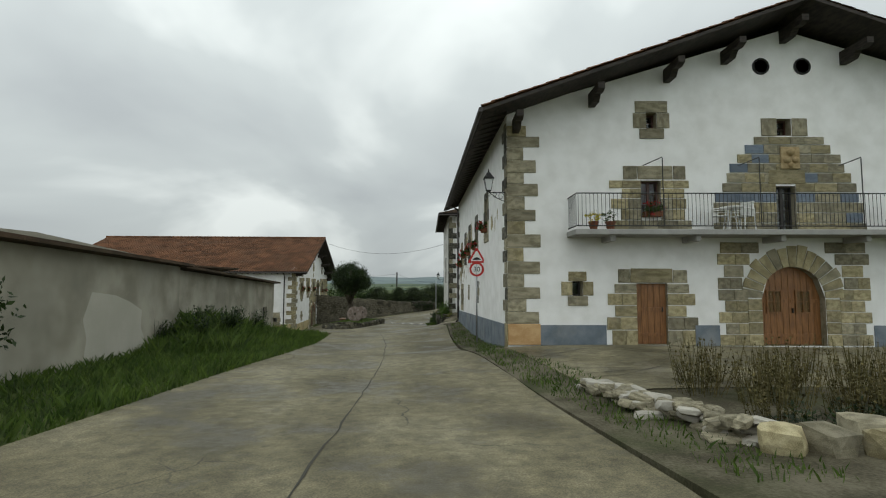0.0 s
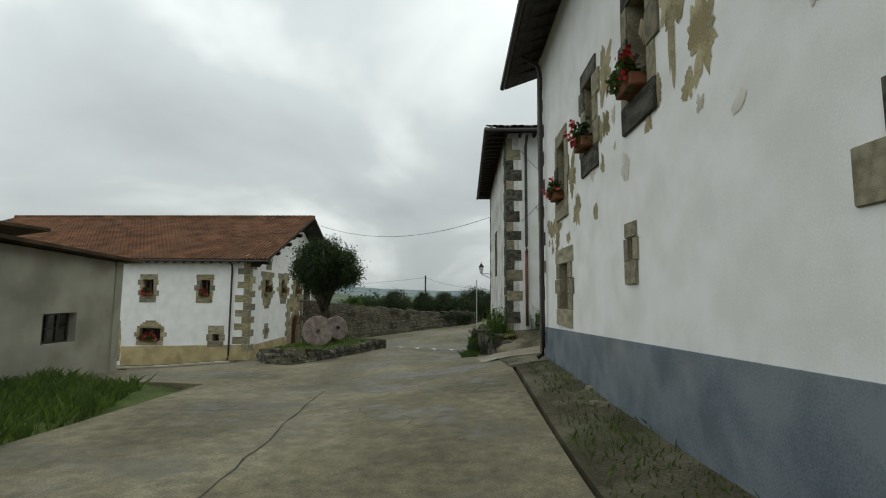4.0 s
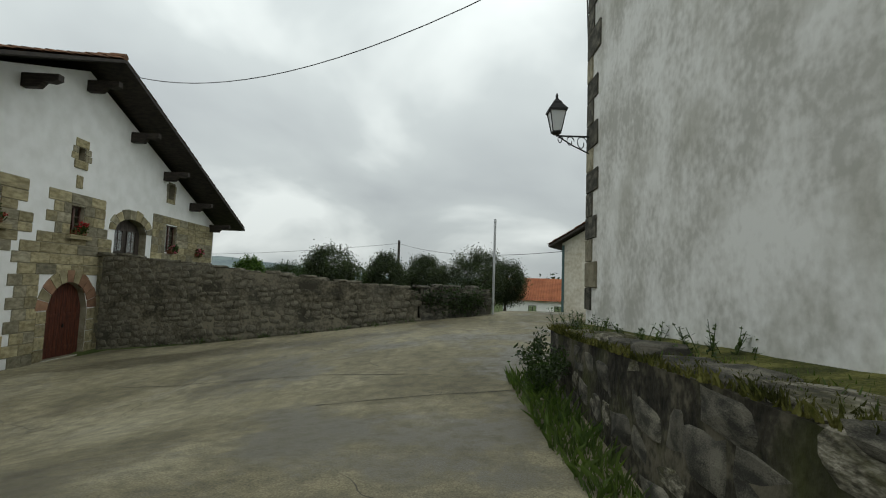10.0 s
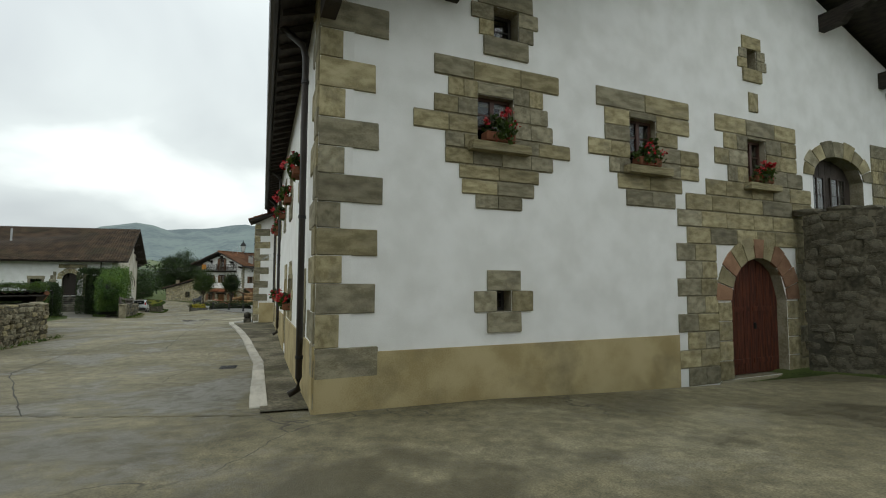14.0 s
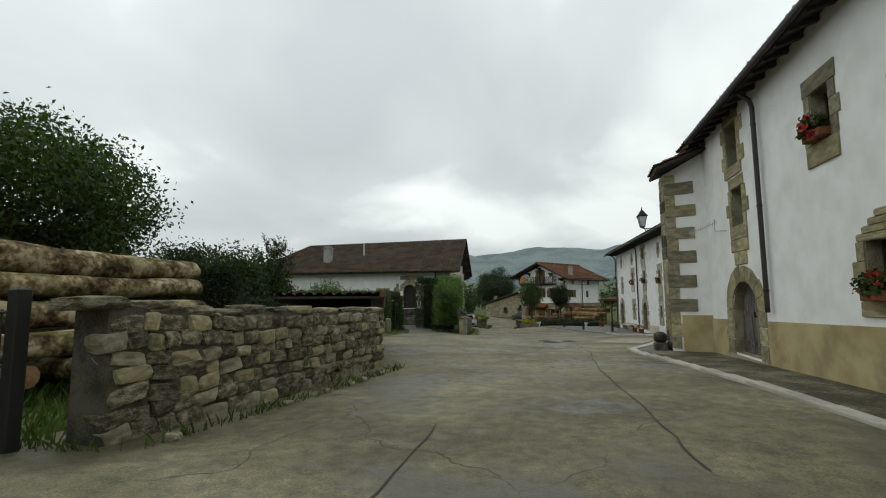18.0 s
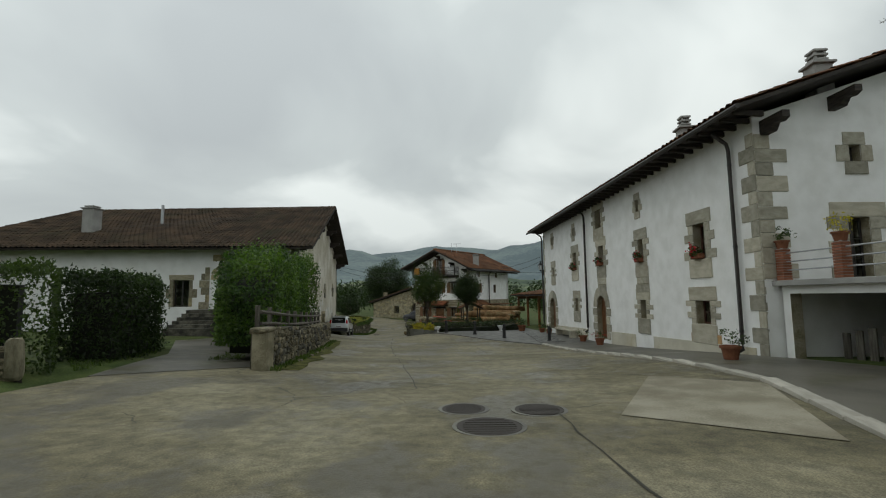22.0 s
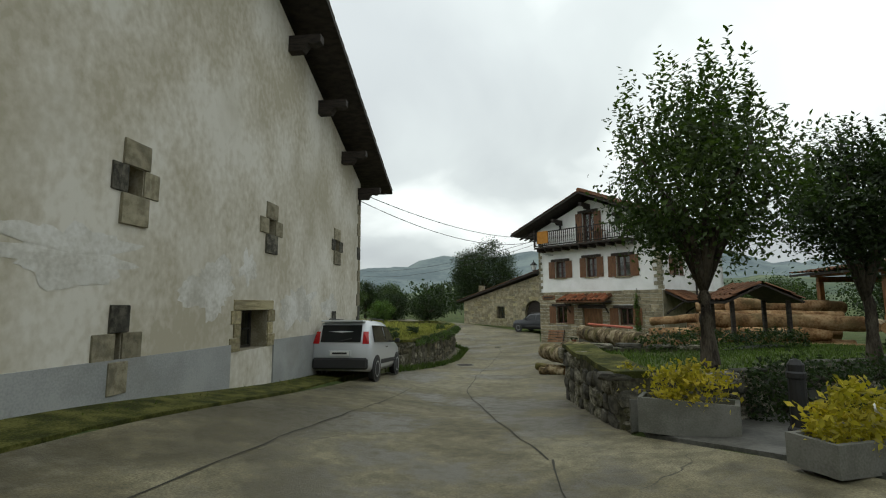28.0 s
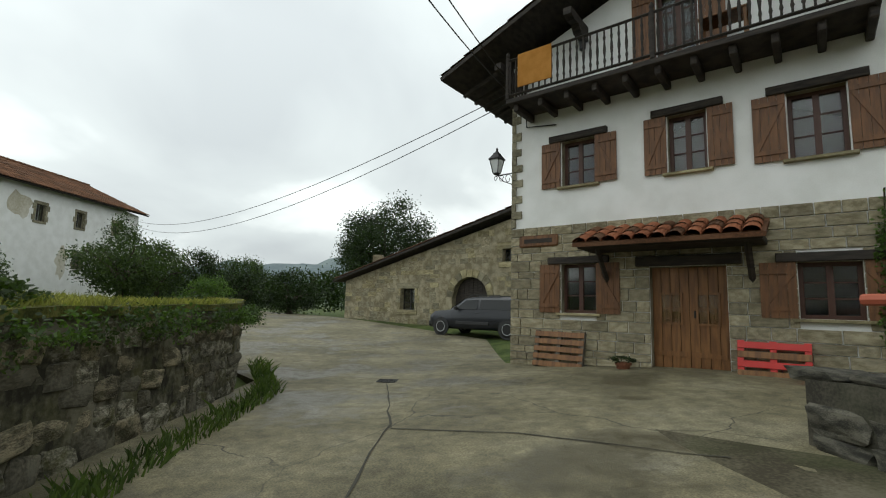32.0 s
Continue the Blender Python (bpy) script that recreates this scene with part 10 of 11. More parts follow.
for k in range(10):
    s = 0.4 + 1.38 * k
    p = lf.at(s, 0.22, 0)
    z = ground_z(p.x, p.y) + 0.93
    part("post", box(s - 0.06, s + 0.06, 0.16, 0.27, z - 0.1, z + 0.66, 0.012), GREY_WOOD, FN, "", lf.m)
    if k < 9:
        p2 = lf.at(s + 1.38, 0.22, 0)
        z2 = ground_z(p2.x, p2.y) + 0.93
        for dz in (0.2, 0.5):
            part("rail", tube([(s, 0.14, z + dz), (s + 1.38, 0.14, z2 + dz)], 0.05, 6), GREY_WOOD, FN, "", lf.m)
m = Matrix.Translation((-48.75, 35.8, ground_z(-48.75, 35.8)))
PL = thing("stone_pillar", m, "squat grey stone pillar at the wall end", "pillar")
part("shaft", box(-0.2, 0.2, -0.2, 0.2, -0.1, 0.95, 0.03), GREY_STONE, PL, "", m)
part("cap", box(-0.24, 0.24, -0.24, 0.24, 0.953, 1.05, 0.03), GREY_STONE, PL, "", m)
grass("wall_grass", [(-48.6, 36.05), (-63.3, 33.1), (-63.2, 33.4), (-48.5, 36.3)], 1500, 0.14, BLADE, 81, "grass along the foot of the rubble wall", 0.02)

# ---- the forecourt: bollards, pots, bench ----
BM_ = bmesh.new()
add_lathe(BM_, [(0.12, 0), (0.12, 0.06), (0.095, 0.09), (0.085, 0.6), (0.10, 0.62), (0.10, 0.67), (0.085, 0.69), (0.085, 0.76), (0.05, 0.81), (0.0, 0.83)], 14)
bol = bpy.data.meshes.new("bollard_body")
BM_.to_mesh(bol)
BM_.free()
for x, y in ((-71.0, 38.0), (-68.9, 39.1), (-67.2, 41.0), (-65.2, 42.7), (-63.3, 45.0)):
    m = Matrix.Translation((x, y, ground_z(x, y) + 0.03))
    b = put("bollard", bol, METAL_BLACK, None, "", m)
    tagged(b, "short black cast-iron bollard at the forecourt edge", "bollard", "bollards along the forecourt")
for k, (x, y, s, bl) in enumerate(((-49.7, 47.4, 1.0, None), (-60.3, 46.9, 0.9, PETAL_RED), (-62.9, 46.7, 0.9, None), (-70.4, 45.6, 0.9, None), (-68.6, 45.8, 0.85, None), (-74.2, 44.6, 1.3, None))):
    flower_pot(Matrix.Translation((x, y, ground_z(x, y) + 0.05)) @ Matrix.Scale(s, 4), 0.24, 0.34, LEAF_MID, bl, 820 + k, "terracotta pot with a bushy plant by the house wall", 1.6, 0.4)
bx, by = -66.9, 46.55
m = Matrix.Translation((bx, by, ground_z(bx, by) + 0.04)) @ Matrix.Rotation(math.atan2(S5.d.y, S5.d.x), 4, "Z")
BN5 = thing("stone_bench", m, "long pale stone bench against the house wall", "bench")
part("seat", box(-1.6, 1.6, -0.25, 0.2, 0.34, 0.44, 0.015), PALE[0], BN5, "", m)
for s in (-1.4, 1.4):
    part("support", box(s - 0.13, s + 0.13, -0.2, 0.18, -0.05, 0.338, 0.015), PALE[0], BN5, "", m)
for k, (x, y) in enumerate(((-69.9, 38.4), (-74.6, 43.0))):
    m = Matrix.Translation((x, y, ground_z(x, y) + 0.03))
    t = thing("flower_urn", m, "white cast garden urn with a small plant", "flower pot")
    part("urn", lathe([(0.14, 0), (0.15, 0.05), (0.09, 0.1), (0.1, 0.16), (0.24, 0.36), (0.26, 0.42), (0.22, 0.42), (0.0, 0.38)], 16), WHITE_PAINT, t, "", m, smooth=True)
    foliage("plant", m @ Matrix.Translation((0, 0, 0.52)), (0.26, 0.26, 0.18), 180, 0.08, LEAF_MID, 830 + k, t, clumps=14)

# cobbles of the forecourt
CB = bpy.data.meshes.new("cobble_block")
bm = box(-0.5, 0.5, -0.5, 0.5, -0.5, 0.5, 0.12)
bm.to_mesh(CB)
bm.free()
CB.materials.append(material("grey_cobble", [(0.075, 0.075, 0.07), (0.125, 0.125, 0.115), (0.19, 0.185, 0.17)], 4, 40, 0.6, 0.6, vary=0.35))
FC = thing("cobble_paving", pose(-66, 44, -5.6), "irregular grey stone cobbles along the forecourt edge", "paving", kind="structure")
rnd = random.Random(17)
for i in range(34):
    for j in range(8):
        f, g = (i + 0.5 + rnd.uniform(-0.2, 0.2)) / 34, (j + 0.5 + rnd.uniform(-0.2, 0.2)) / 8
        x = -62.6 - 8.6 * f + (-0.4 - 0.6 * f) * g
        y = 44.4 + 1.4 * g - 0.15 * f - (0.0 if g else 0)
        put("cobble", CB, None, FC, "", Matrix.Translation((x, y, ground_z(x, y) + 0.045)) @ Matrix.Rotation(rnd.uniform(-0.4, 0.4), 4, "Z") @ Matrix.Diagonal((0.22 * rnd.uniform(0.8, 1.15), 0.16 * rnd.uniform(0.8, 1.15), 0.06, 1)))

# ---- the raised lawn with its trees, hedges and logs ----
stone_wall("lawn_wall", [(-76.3, 35.4), (-71.9, 36.2)], 0, "mossy dark stone wall round the raised lawn", 84, mat=[LICHEN_STONE, LICHEN_STONE, DARK_STONE], core=LICHEN_CORE, size=0.34, top_z=lambda f: -5.2, th=0.5, cap=MOSS)
stone_wall("lawn_wall", [(-77.3, 38.2), (-76.3, 35.4)], 0, "mossy dark end wall of the raised lawn", 184, mat=[LICHEN_STONE, DARK_STONE], core=LICHEN_CORE, size=0.4, top_z=lambda f: -5.2, th=0.4)
stone_wall("lawn_edging", [(-71.9, 36.2), (-72.1, 37.6), (-77.2, 44.3)], 0, "low dark stone edging of the raised lawn", 85, mat=[LICHEN_STONE, DARK_STONE], core=LICHEN_CORE, size=0.3, top_z=lambda f: -5.2, th=0.3)
lawn = [(-72.1, 36.55), (-76.0, 35.8), (-77.2, 38.2), (-86, 40.2), (-86, 44), (-77.5, 44.5), (-72.3, 38.0)]
verts = []
lcx, lcy = -78.3, 39.8
for ring in range(7):
    f = 1 - ring / 6.3
    for (xa, ya), (xb, yb) in zip(lawn, lawn[1:] + lawn[:1]):
        for k in range(4):
            x, y = xa + (xb - xa) * k / 4, ya + (yb - ya) * k / 4
            x, y = lcx + (x - lcx) * f, lcy + (y - lcy) * f
            verts.append((x, y, float(np.interp(x, [-86, -81, -75, -71], [-5.75, -5.45, -5.22, -5.15])) + 0.05 * noise.noise((x, y, 1)) - (0.04 if ring == 0 else 0)))
n = 4 * len(lawn)
faces = [(r * n + i, r * n + (i + 1) % n, (r + 1) * n + (i + 1) % n, (r + 1) * n + i) for r in range(6) for i in range(n)] + [tuple(6 * n + i for i in range(n))]
tagged(raw("raised_lawn", verts, faces, GRASS_SOIL, smooth=True), "mown green lawn raised behind the wall", "lawn", kind="structure")
lawn_z = lambda x, y: float(np.interp(x, [-86, -81, -75, -71], [-5.75, -5.45, -5.22, -5.15]))  # noqa: E731
grass("lawn_grass", lawn, 16000, 0.09, BLADE, 86, "short mown grass of the raised lawn", 0.01, lawn_z)
tree(Matrix.Translation((-72.45, 37.5, -5.2)), 1.75, 0.125, 2.75, (1.35, 1.35, 1.3), 15000, 0.085, LEAF_MID, 87, "young ash tree with a round green crown", 9, 0.8, 170, 90, 1.1, lumpy=0.3, spread=0.16)
tree(Matrix.Translation((-74.3, 40.4, -5.25)), 1.6, 0.11, 2.65, (1.1, 1.1, 1.15), 16000, 0.085, LEAF_DARK, 88, "second young ash tree with a round crown", 8, 0.8, 150, 60, 0.9, lumpy=0.3, spread=0.16)
hedge("box_hedge", [(-71.9, 38.0), (-73.9, 41.2), (-77.6, 44.9)], 0.8, -5.75, -5.05, 7000, 0.07, LEAF_DARK, 89, "low clipped dark box hedge along the lawn")
hedge("box_hedge", [(-76.6, 37.2), (-79.9, 41.5)], 0.7, -5.6, -4.95, 3400, 0.08, LEAF_DARK, 90, "low clipped dark box hedge behind the lawn")
for k, (x, y, a, w) in enumerate(((-71.35, 36.95, 73, 1.1), (-69.7, 37.9, -60, 1.0), (-72.3, 36.45, 12, 0.9))):
    g = ground_z(x, y) + 0.03
    m = Matrix.Translation((x, y, g)) @ Matrix.Rotation(radians(a), 4, "Z")
    t = thing("planter", m, "concrete trough full of yellow-green shrubs", "planter", "yellow shrub troughs")
    bm = bmesh.new()
    h = (0.42, 0.26, 0.42)[k]
    for x0, x1, y0, y1, z0, z1 in ((-w / 2, w / 2, -0.22, -0.17, 0, h), (-w / 2, w / 2, 0.17, 0.22, 0, h), (-w / 2, -w / 2 + 0.05, -0.17, 0.17, 0, h), (w / 2 - 0.05, w / 2, -0.17, 0.17, 0, h)):
        part("trough_side", box(x0, x1, y0, y1, z0, z1), TROUGH_CEMENT, t, "", m)
    bm.free()
    part("soil", box(-w / 2 + 0.05, w / 2 - 0.05, -0.17, 0.17, 0.02, h - 0.05), SOIL, t, "", m)
    foliage("shrub", m @ Matrix.Translation((0, 0, h + 0.14)), (w * 0.52, 0.34, 0.3), 1100, 0.075, LEAF_YELLOW, 91 + k, t, clumps=40)

LLONG = "long mossy trunk lying beside the lawn wall"
log((-83.6, 34.55, -5.97), (-78.3, 36.27, -5.76), 0.3, 93, LLONG, "felled trunks by the lawn")
log((-83.8, 35.95, -5.26), (-78.4, 37.6, -5.22), 0.26, 94, LLONG, "felled trunks by the lawn")
log((-83.4, 35.3, -5.78), (-80.0, 36.6, -5.6), 0.22, 95, LLONG, "felled trunks by the lawn")
log((-82.6, 34.3, -6.42), (-81.7, 35.3, -6.4), 0.14, 96, "short cut branch under the trunks", "felled trunks by the lawn")
log((-81.4, 34.5, -6.42), (-80.9, 35.3, -6.38), 0.14, 97, "short cut branch under the trunks", "felled trunks by the lawn")
TRUNKS = (
    ((-85.5, 40.4, -4.82), (-84.7, 45.4, -4.95), 0.30), ((-86.7, 41.8, -4.27), (-87.7, 46.2, -4.4), 0.28), ((-87.9, 39.0, -4.98), (-86.8, 40.6, -4.78), 0.19),
    ((-88.1, 40.9, -4.35), (-87.2, 43.6, -4.2), 0.21), ((-85.7, 38.6, -5.35), (-85.9, 40.1, -5.32), 0.19), ((-84.6, 41.0, -5.36), (-84.9, 44.4, -5.3), 0.27),
    ((-86.3, 40.2, -5.3), (-85.9, 45.2, -5.3), 0.28), ((-87.1, 40.3, -5.25), (-86.6, 45.0, -5.2), 0.27), ((-86.6, 40.9, -4.72), (-86.5, 45.6, -4.75), 0.25),
    ((-85.4, 40.3, -5.75), (-85.0, 45.2, -5.75), 0.27), ((-86.1, 39.4, -5.85), (-85.8, 44.8, -5.85), 0.26), ((-86.9, 39.2, -5.82), (-86.6, 44.6, -5.82), 0.26),
    ((-87.7, 39.5, -5.8), (-87.4, 44.8, -5.8), 0.26), ((-84.7, 42.0, -5.82), (-84.4, 45.4, -5.82), 0.24), ((-87.6, 40.6, -4.85), (-87.5, 44.0, -4.75), 0.22),
)
for k, (p, q, r) in enumerate(TRUNKS):
    log(p, q, r, 910 + k, "long peeled brown trunk in the stack beyond the lawn", "trunks stacked beyond the lawn", PEELED)
DOOR_LOGS = (((2.35, 37.2, -0.42), (3.4, 37.45, -0.6), 0.26), ((2.3, 37.05, -0.9), (3.7, 37.0, -0.82), 0.13), ((2.35, 37.3, -0.88), (3.5, 37.35, -0.8), 0.14), ((2.9, 36.85, -0.93), (3.95, 36.95, -0.84), 0.1))
for k, (p, q, r) in enumerate(DOOR_LOGS):
    log(p, q, r, 940 + k, "thick dark old log beside the doorway" if not k else "dark rotten branch under the old log", "old logs at the doorway", BARK, cut=DARK_WOOD)
for k in range(8):
    x, y = -79.4 - 0.65 * (k % 4), 44.0 + 0.45 * (k // 4)
    log((x, y, -4.9 + 0.28 * (k // 4)), (x - 0.6, y + 0.5, -4.85 + 0.28 * (k // 4)), 0.17, 970 + k, "split firewood log in a loose heap", "firewood heap")
stone_wall("low_rubble_wall", [(-90.3, 35.85), (-86.6, 36.6), (-85.4, 38.6)], 0.62, "low dark dry stone wall before the chalet", 98, mat=DARK_STONE, size=0.36, th=0.5)
m = Matrix.Translation((-88.2, 37.2, -5.45))
t = thing("red_beam", m, "long orange-red painted pole lying on the logs", "pole")
part("shaft", tube([(-2.0, -0.85, 0.25), (1.9, 0.8, 0.25)], 0.055, 8), plain("orange_red_paint", (0.42, 0.10, 0.05), 0.6), t, "", m)
part("support", box(-0.1, 0.1, -0.1, 0.1, -0.75, 0.19, 0.01), GREY_WOOD, t, "", m)

# log shelter and carport
m = Matrix.Translation((-80.6, 40.6, -5.2)) @ Matrix.Rotation(radians(100), 4, "Z")
t = thing("log_shelter", m, "small open wooden shelter with a tiled gable roof", "shelter")
for sx in (-0.75, 0.75):
    for sy in (-0.6, 0.6):
        part("post", box(sx - 0.05, sx + 0.05, sy - 0.05, sy + 0.05, 0, 1.1, 0.008), DARK_WOOD, t, "", m)
for sx, nm in ((-1, "roof_slope"), (1, "roof_slope")):
    a, b = m @ Vector((0, -0.85, 1.55)), m @ Vector((0, 0.85, 1.55))
    c, d = m @ Vector((sx * 1.05, 0.85, 1.05)), m @ Vector((sx * 1.05, -0.85, 1.05))
    tile_slope(a, b, c, d, RED_TILE, t, nm, seed=99)
    roof_boards(a, b, c, d, t, 0.05)
CP = thing("carport", pose(-83, 48, -5.5), "open wooden carport with a brown tiled roof", "carport")
CF = Face((-88.4, 45.2), (-77.6, 47.2))
for s in (0.4, 3.7, 7.2, 10.6):
    part("post", box(s - 0.1, s + 0.1, 0.3, 0.5, -6.5, -3.35, 0.015), BROWN_WOOD, CP, "", CF.m)
    part("tie_beam", box(s - 0.08, s + 0.08, 0.3, 5.2, -3.349, -3.12, 0.015), BROWN_WOOD, CP, "", CF.m)
part("eave_beam", box(0, CF.length, 0.28, 0.52, -3.119, -2.92, 0.015), BROWN_WOOD, CP, "", CF.m)
part("back_wall", box(0, CF.length, 5.2, 5.4, -6.5, -2.3), DARK_WOOD, CP, "", CF.m)
part("side_wall", box(CF.length - 0.1, CF.length + 0.1, 1.5, 5.2, -6.5, -2.9), DARK_WOOD, CP, "", CF.m)
q = (CF.at(-0.4, 5.6, -2.2), CF.at(CF.length + 0.4, 5.6, -2.2), CF.at(CF.length + 0.4, -0.3, -3.0), CF.at(-0.4, -0.3, -3.0))
tile_slope(*q, RED_TILE, CP, seed=101)
roof_boards(*q, CP, 0.08)

# ---- vehicles ----


def wheel(parent, m, r=0.31, w=0.19):
    o = m @ Matrix.Rotation(math.pi / 2, 4, "X")
    t = part("wheel", lathe([(r * 0.6, -w / 2), (r * 0.95, -w / 2), (r, -w / 2 + 0.03), (r, w / 2 - 0.03), (r * 0.95, w / 2), (r * 0.6, w / 2)], 24), TYRE, parent, "black rubber tyre", o, smooth=True)
    bm = bmesh.new()
    for s in (-1, 1):
        e = s * w / 2
        add_lathe(bm, [(r * 0.7, e - s * 0.02), (r * 0.68, e + s * 0.004), (r * 0.6, e), (r * 0.57, e - s * 0.05)], 24)
        add_lathe(bm, [(r * 0.16, e - s * 0.05), (r * 0.15, e - s * 0.01), (0.0, e - s * 0.006)], 12)
        for k in range(5):
            bmesh.ops.create_cube(bm, size=1, matrix=Matrix.Rotation(2 * math.pi * k / 5, 4, "Z") @ Matrix.Translation((r * 0.37, 0, e - s * 0.03)) @ Matrix.Diagonal((r * 0.5, r * 0.17, 0.03, 1)))
    # Added black disc behind the spokes stands for the shade inside the wheel.
    part("brake_disc", lathe([(r * 0.62, -w / 2 + 0.06), (0.0, -w / 2 + 0.06), (0.0, w / 2 - 0.06), (r * 0.62, w / 2 - 0.06)], 20), TYRE, t, "", o)
    part("rim", bm, ALLOY, t, "grey alloy rim", o)


TYRE = plain("tyre_rubber", (0.02, 0.02, 0.02), 0.8)
ALLOY = plain("alloy_rim", (0.42, 0.43, 0.44), 0.35, 0.2)
CAR_GLASS = plain("tinted_car_glass", (0.010, 0.012, 0.013), 0.1)
CAR_GLASS.node_tree.nodes["Principled BSDF"].inputs["Specular IOR Level"].default_value = 0.28
TAIL_RED = plain("red_tail_lamp", (0.42, 0.012, 0.012), 0.15)
LAMP_CLEAR = plain("headlamp_lens", (0.6, 0.62, 0.64), 0.1)
TRIM = plain("black_plastic_trim", (0.025, 0.025, 0.026), 0.6)


def car(m, paint, label, L=3.69, W=1.66, H=1.55, hood=0.86, rails=True):
    """A car standing along x with its nose to +x: body shell, glass, lamps, bumpers, mirrors and wheels."""
    t = thing("car", m, label, "car")
    h = W / 2
    # stations: x, lowest, belt height, roof height, half width at belt, half width at roof
    st = [(-L / 2, 0.42, 0.95, 1.0, h * 0.86, h * 0.74), (-L / 2 + 0.06, 0.3, 0.98, 1.28, h * 0.95, h * 0.76), (-L / 2 + 0.22, 0.26, 0.99, H - 0.06, h * 0.985, h * 0.77), (-L / 2 + 0.7, 0.24, 0.98, H, h, h * 0.8), (-0.1, 0.24, 0.97, H, h, h * 0.8), (0.45, 0.24, 0.96, H - 0.07, h, h * 0.78), (0.95, 0.24, 0.95, 1.12, h, h * 0.8), (1.12, 0.24, 0.93, 0.97, h * 0.99, h * 0.84), (L / 2 - 0.3, 0.24, hood - 0.05, hood, h * 0.96, h * 0.8), (L / 2 - 0.06, 0.28, 0.7, 0.76, h * 0.88, h * 0.7), (L / 2, 0.4, 0.62, 0.66, h * 0.78, h * 0.6)]
    bm = bmesh.new()
    rings = []
    for x, z0, zb, zr, wb, wr in st:
        half = [(0, z0), (wb * 0.9, z0), (wb * 0.985, z0 + 0.12), (wb, (z0 + zb) / 2), (wb * 0.985, zb), (wr + (wb - wr) * 0.28, zb + (zr - zb) * 0.7), (wr * 0.95, zr - 0.02), (wr * 0.7, zr + 0.015), (0, zr + 0.025)]
        pts = half + [(-y, z) for y, z in half[-2:0:-1]]
        rings.append([bm.verts.new((x, y, z)) for y, z in pts])
    k = len(rings[0])
    for a, b in zip(rings, rings[1:]):
        for i in range(k):
            bm.faces.new((a[i], a[(i + 1) % k], b[(i + 1) % k], b[i]))
    bm.faces.new(rings[0])
    bm.faces.new(rings[-1][::-1])
    bmesh.ops.recalc_face_normals(bm, faces=bm.faces)
    part("body", bm, paint, t, "", m, smooth=True)

    def plate(name, pts, mat, lbl="", off=(0, 0, 0)):
        b2 = bmesh.new()
        f = [b2.verts.new(Vector(p) + Vector(off)) for p in pts]
        c = sum((v.co for v in f), Vector()) / len(f)
        g = [b2.verts.new(v.co + (Vector((c.x * 0.3, 0, 0.8)) - v.co) * 0.04) for v in f]
        b2.faces.new(f)
        b2.faces.new(g[::-1])
        for i in range(len(f)):
            b2.faces.new((f[i], g[i], g[(i + 1) % len(f)], f[(i + 1) % len(f)]))
        bmesh.ops.recalc_face_normals(b2, faces=b2.faces)
        return part(name, b2, mat, t, lbl, m)

    for s in (-1, 1):
        e = 0.012 * s
        plate("side_window", [(-L / 2 + 0.38, s * h * 0.99 + e, 1.02), (-0.32, s * h * 0.995 + e, 1.01), (-0.32, s * h * 0.83 + e, H - 0.12), (-L / 2 + 0.5, s * h * 0.83 + e, H - 0.13)], CAR_GLASS)
        plate("side_window", [(-0.22, s * h * 0.995 + e, 1.01), (0.78, s * h * 0.99 + e, 1.0), (0.36, s * h * 0.82 + e, H - 0.15), (-0.22, s * h * 0.83 + e, H - 0.12)], CAR_GLASS)
        plate("tail_lamp", [(-L / 2 + 0.0, s * h * 0.93, 0.98), (-L / 2 - 0.02, s * h * 0.72, 0.98), (-L / 2 + 0.05, s * h * 0.72, 1.3), (-L / 2 + 0.14, s * h * 0.86, 1.3)], TAIL_RED, "tall red rear lamp")
        plate("headlamp", [(L / 2 - 0.22, s * h * 0.93, 0.62), (L / 2 - 0.02, s * h * 0.58, 0.6), (L / 2 - 0.1, s * h * 0.6, 0.76), (L / 2 - 0.32, s * h * 0.92, 0.8)], LAMP_CLEAR)
        bm = bmesh.new()
        add_box(bm, 0.62, 0.74, s * (h + 0.12) - 0.07, s * (h + 0.12) + 0.07, 0.98, 1.12, 0.025)
        add_box(bm, 0.66, 0.7, min(s * h * 0.96, s * (h + 0.1)), max(s * h * 0.96, s * (h + 0.1)), 1.0, 1.04)
        part("mirror", bm, TRIM, t, "", m)
        part("door_handle", box(-0.3, -0.14, s * (h + 0.012) - 0.012, s * (h + 0.012) + 0.012, 0.86, 0.89, 0.005), TRIM, t, "", m)
        part("side_moulding", box(-0.75, 0.75, s * h - 0.012, s * h + 0.022, 0.42, 0.54, 0.01), TRIM, t, "", m)
        if rails:
            part("roof_rail", tube([(-1.15, s * h * 0.74, H + 0.0), (-1.05, s * h * 0.74, H + 0.06), (0.15, s * h * 0.74, H + 0.06), (0.3, s * h * 0.74, H - 0.02)], 0.018, 6), TRIM, t, "", m)
        for x in (-L / 2 + 0.62, L / 2 - 0.68):
            part("wheel_arch", lathe([(0.37, -0.02), (0.37, 0.02), (0.30, 0.02), (0.30, -0.02)], 20), TRIM, t, "", m @ Matrix.Translation((x, s * (h - 0.008), 0.31)) @ Matrix.Rotation(math.pi / 2, 4, "X"))
            wheel(t, m @ Matrix.Translation((x, s * (h - 0.075), 0.31)))
    plate("rear_window", [(-L / 2 - 0.02, -h * 0.66, 1.02), (-L / 2 - 0.02, h * 0.66, 1.02), (-L / 2 + 0.11, h * 0.66, H - 0.13), (-L / 2 + 0.11, -h * 0.66, H - 0.13)], CAR_GLASS)
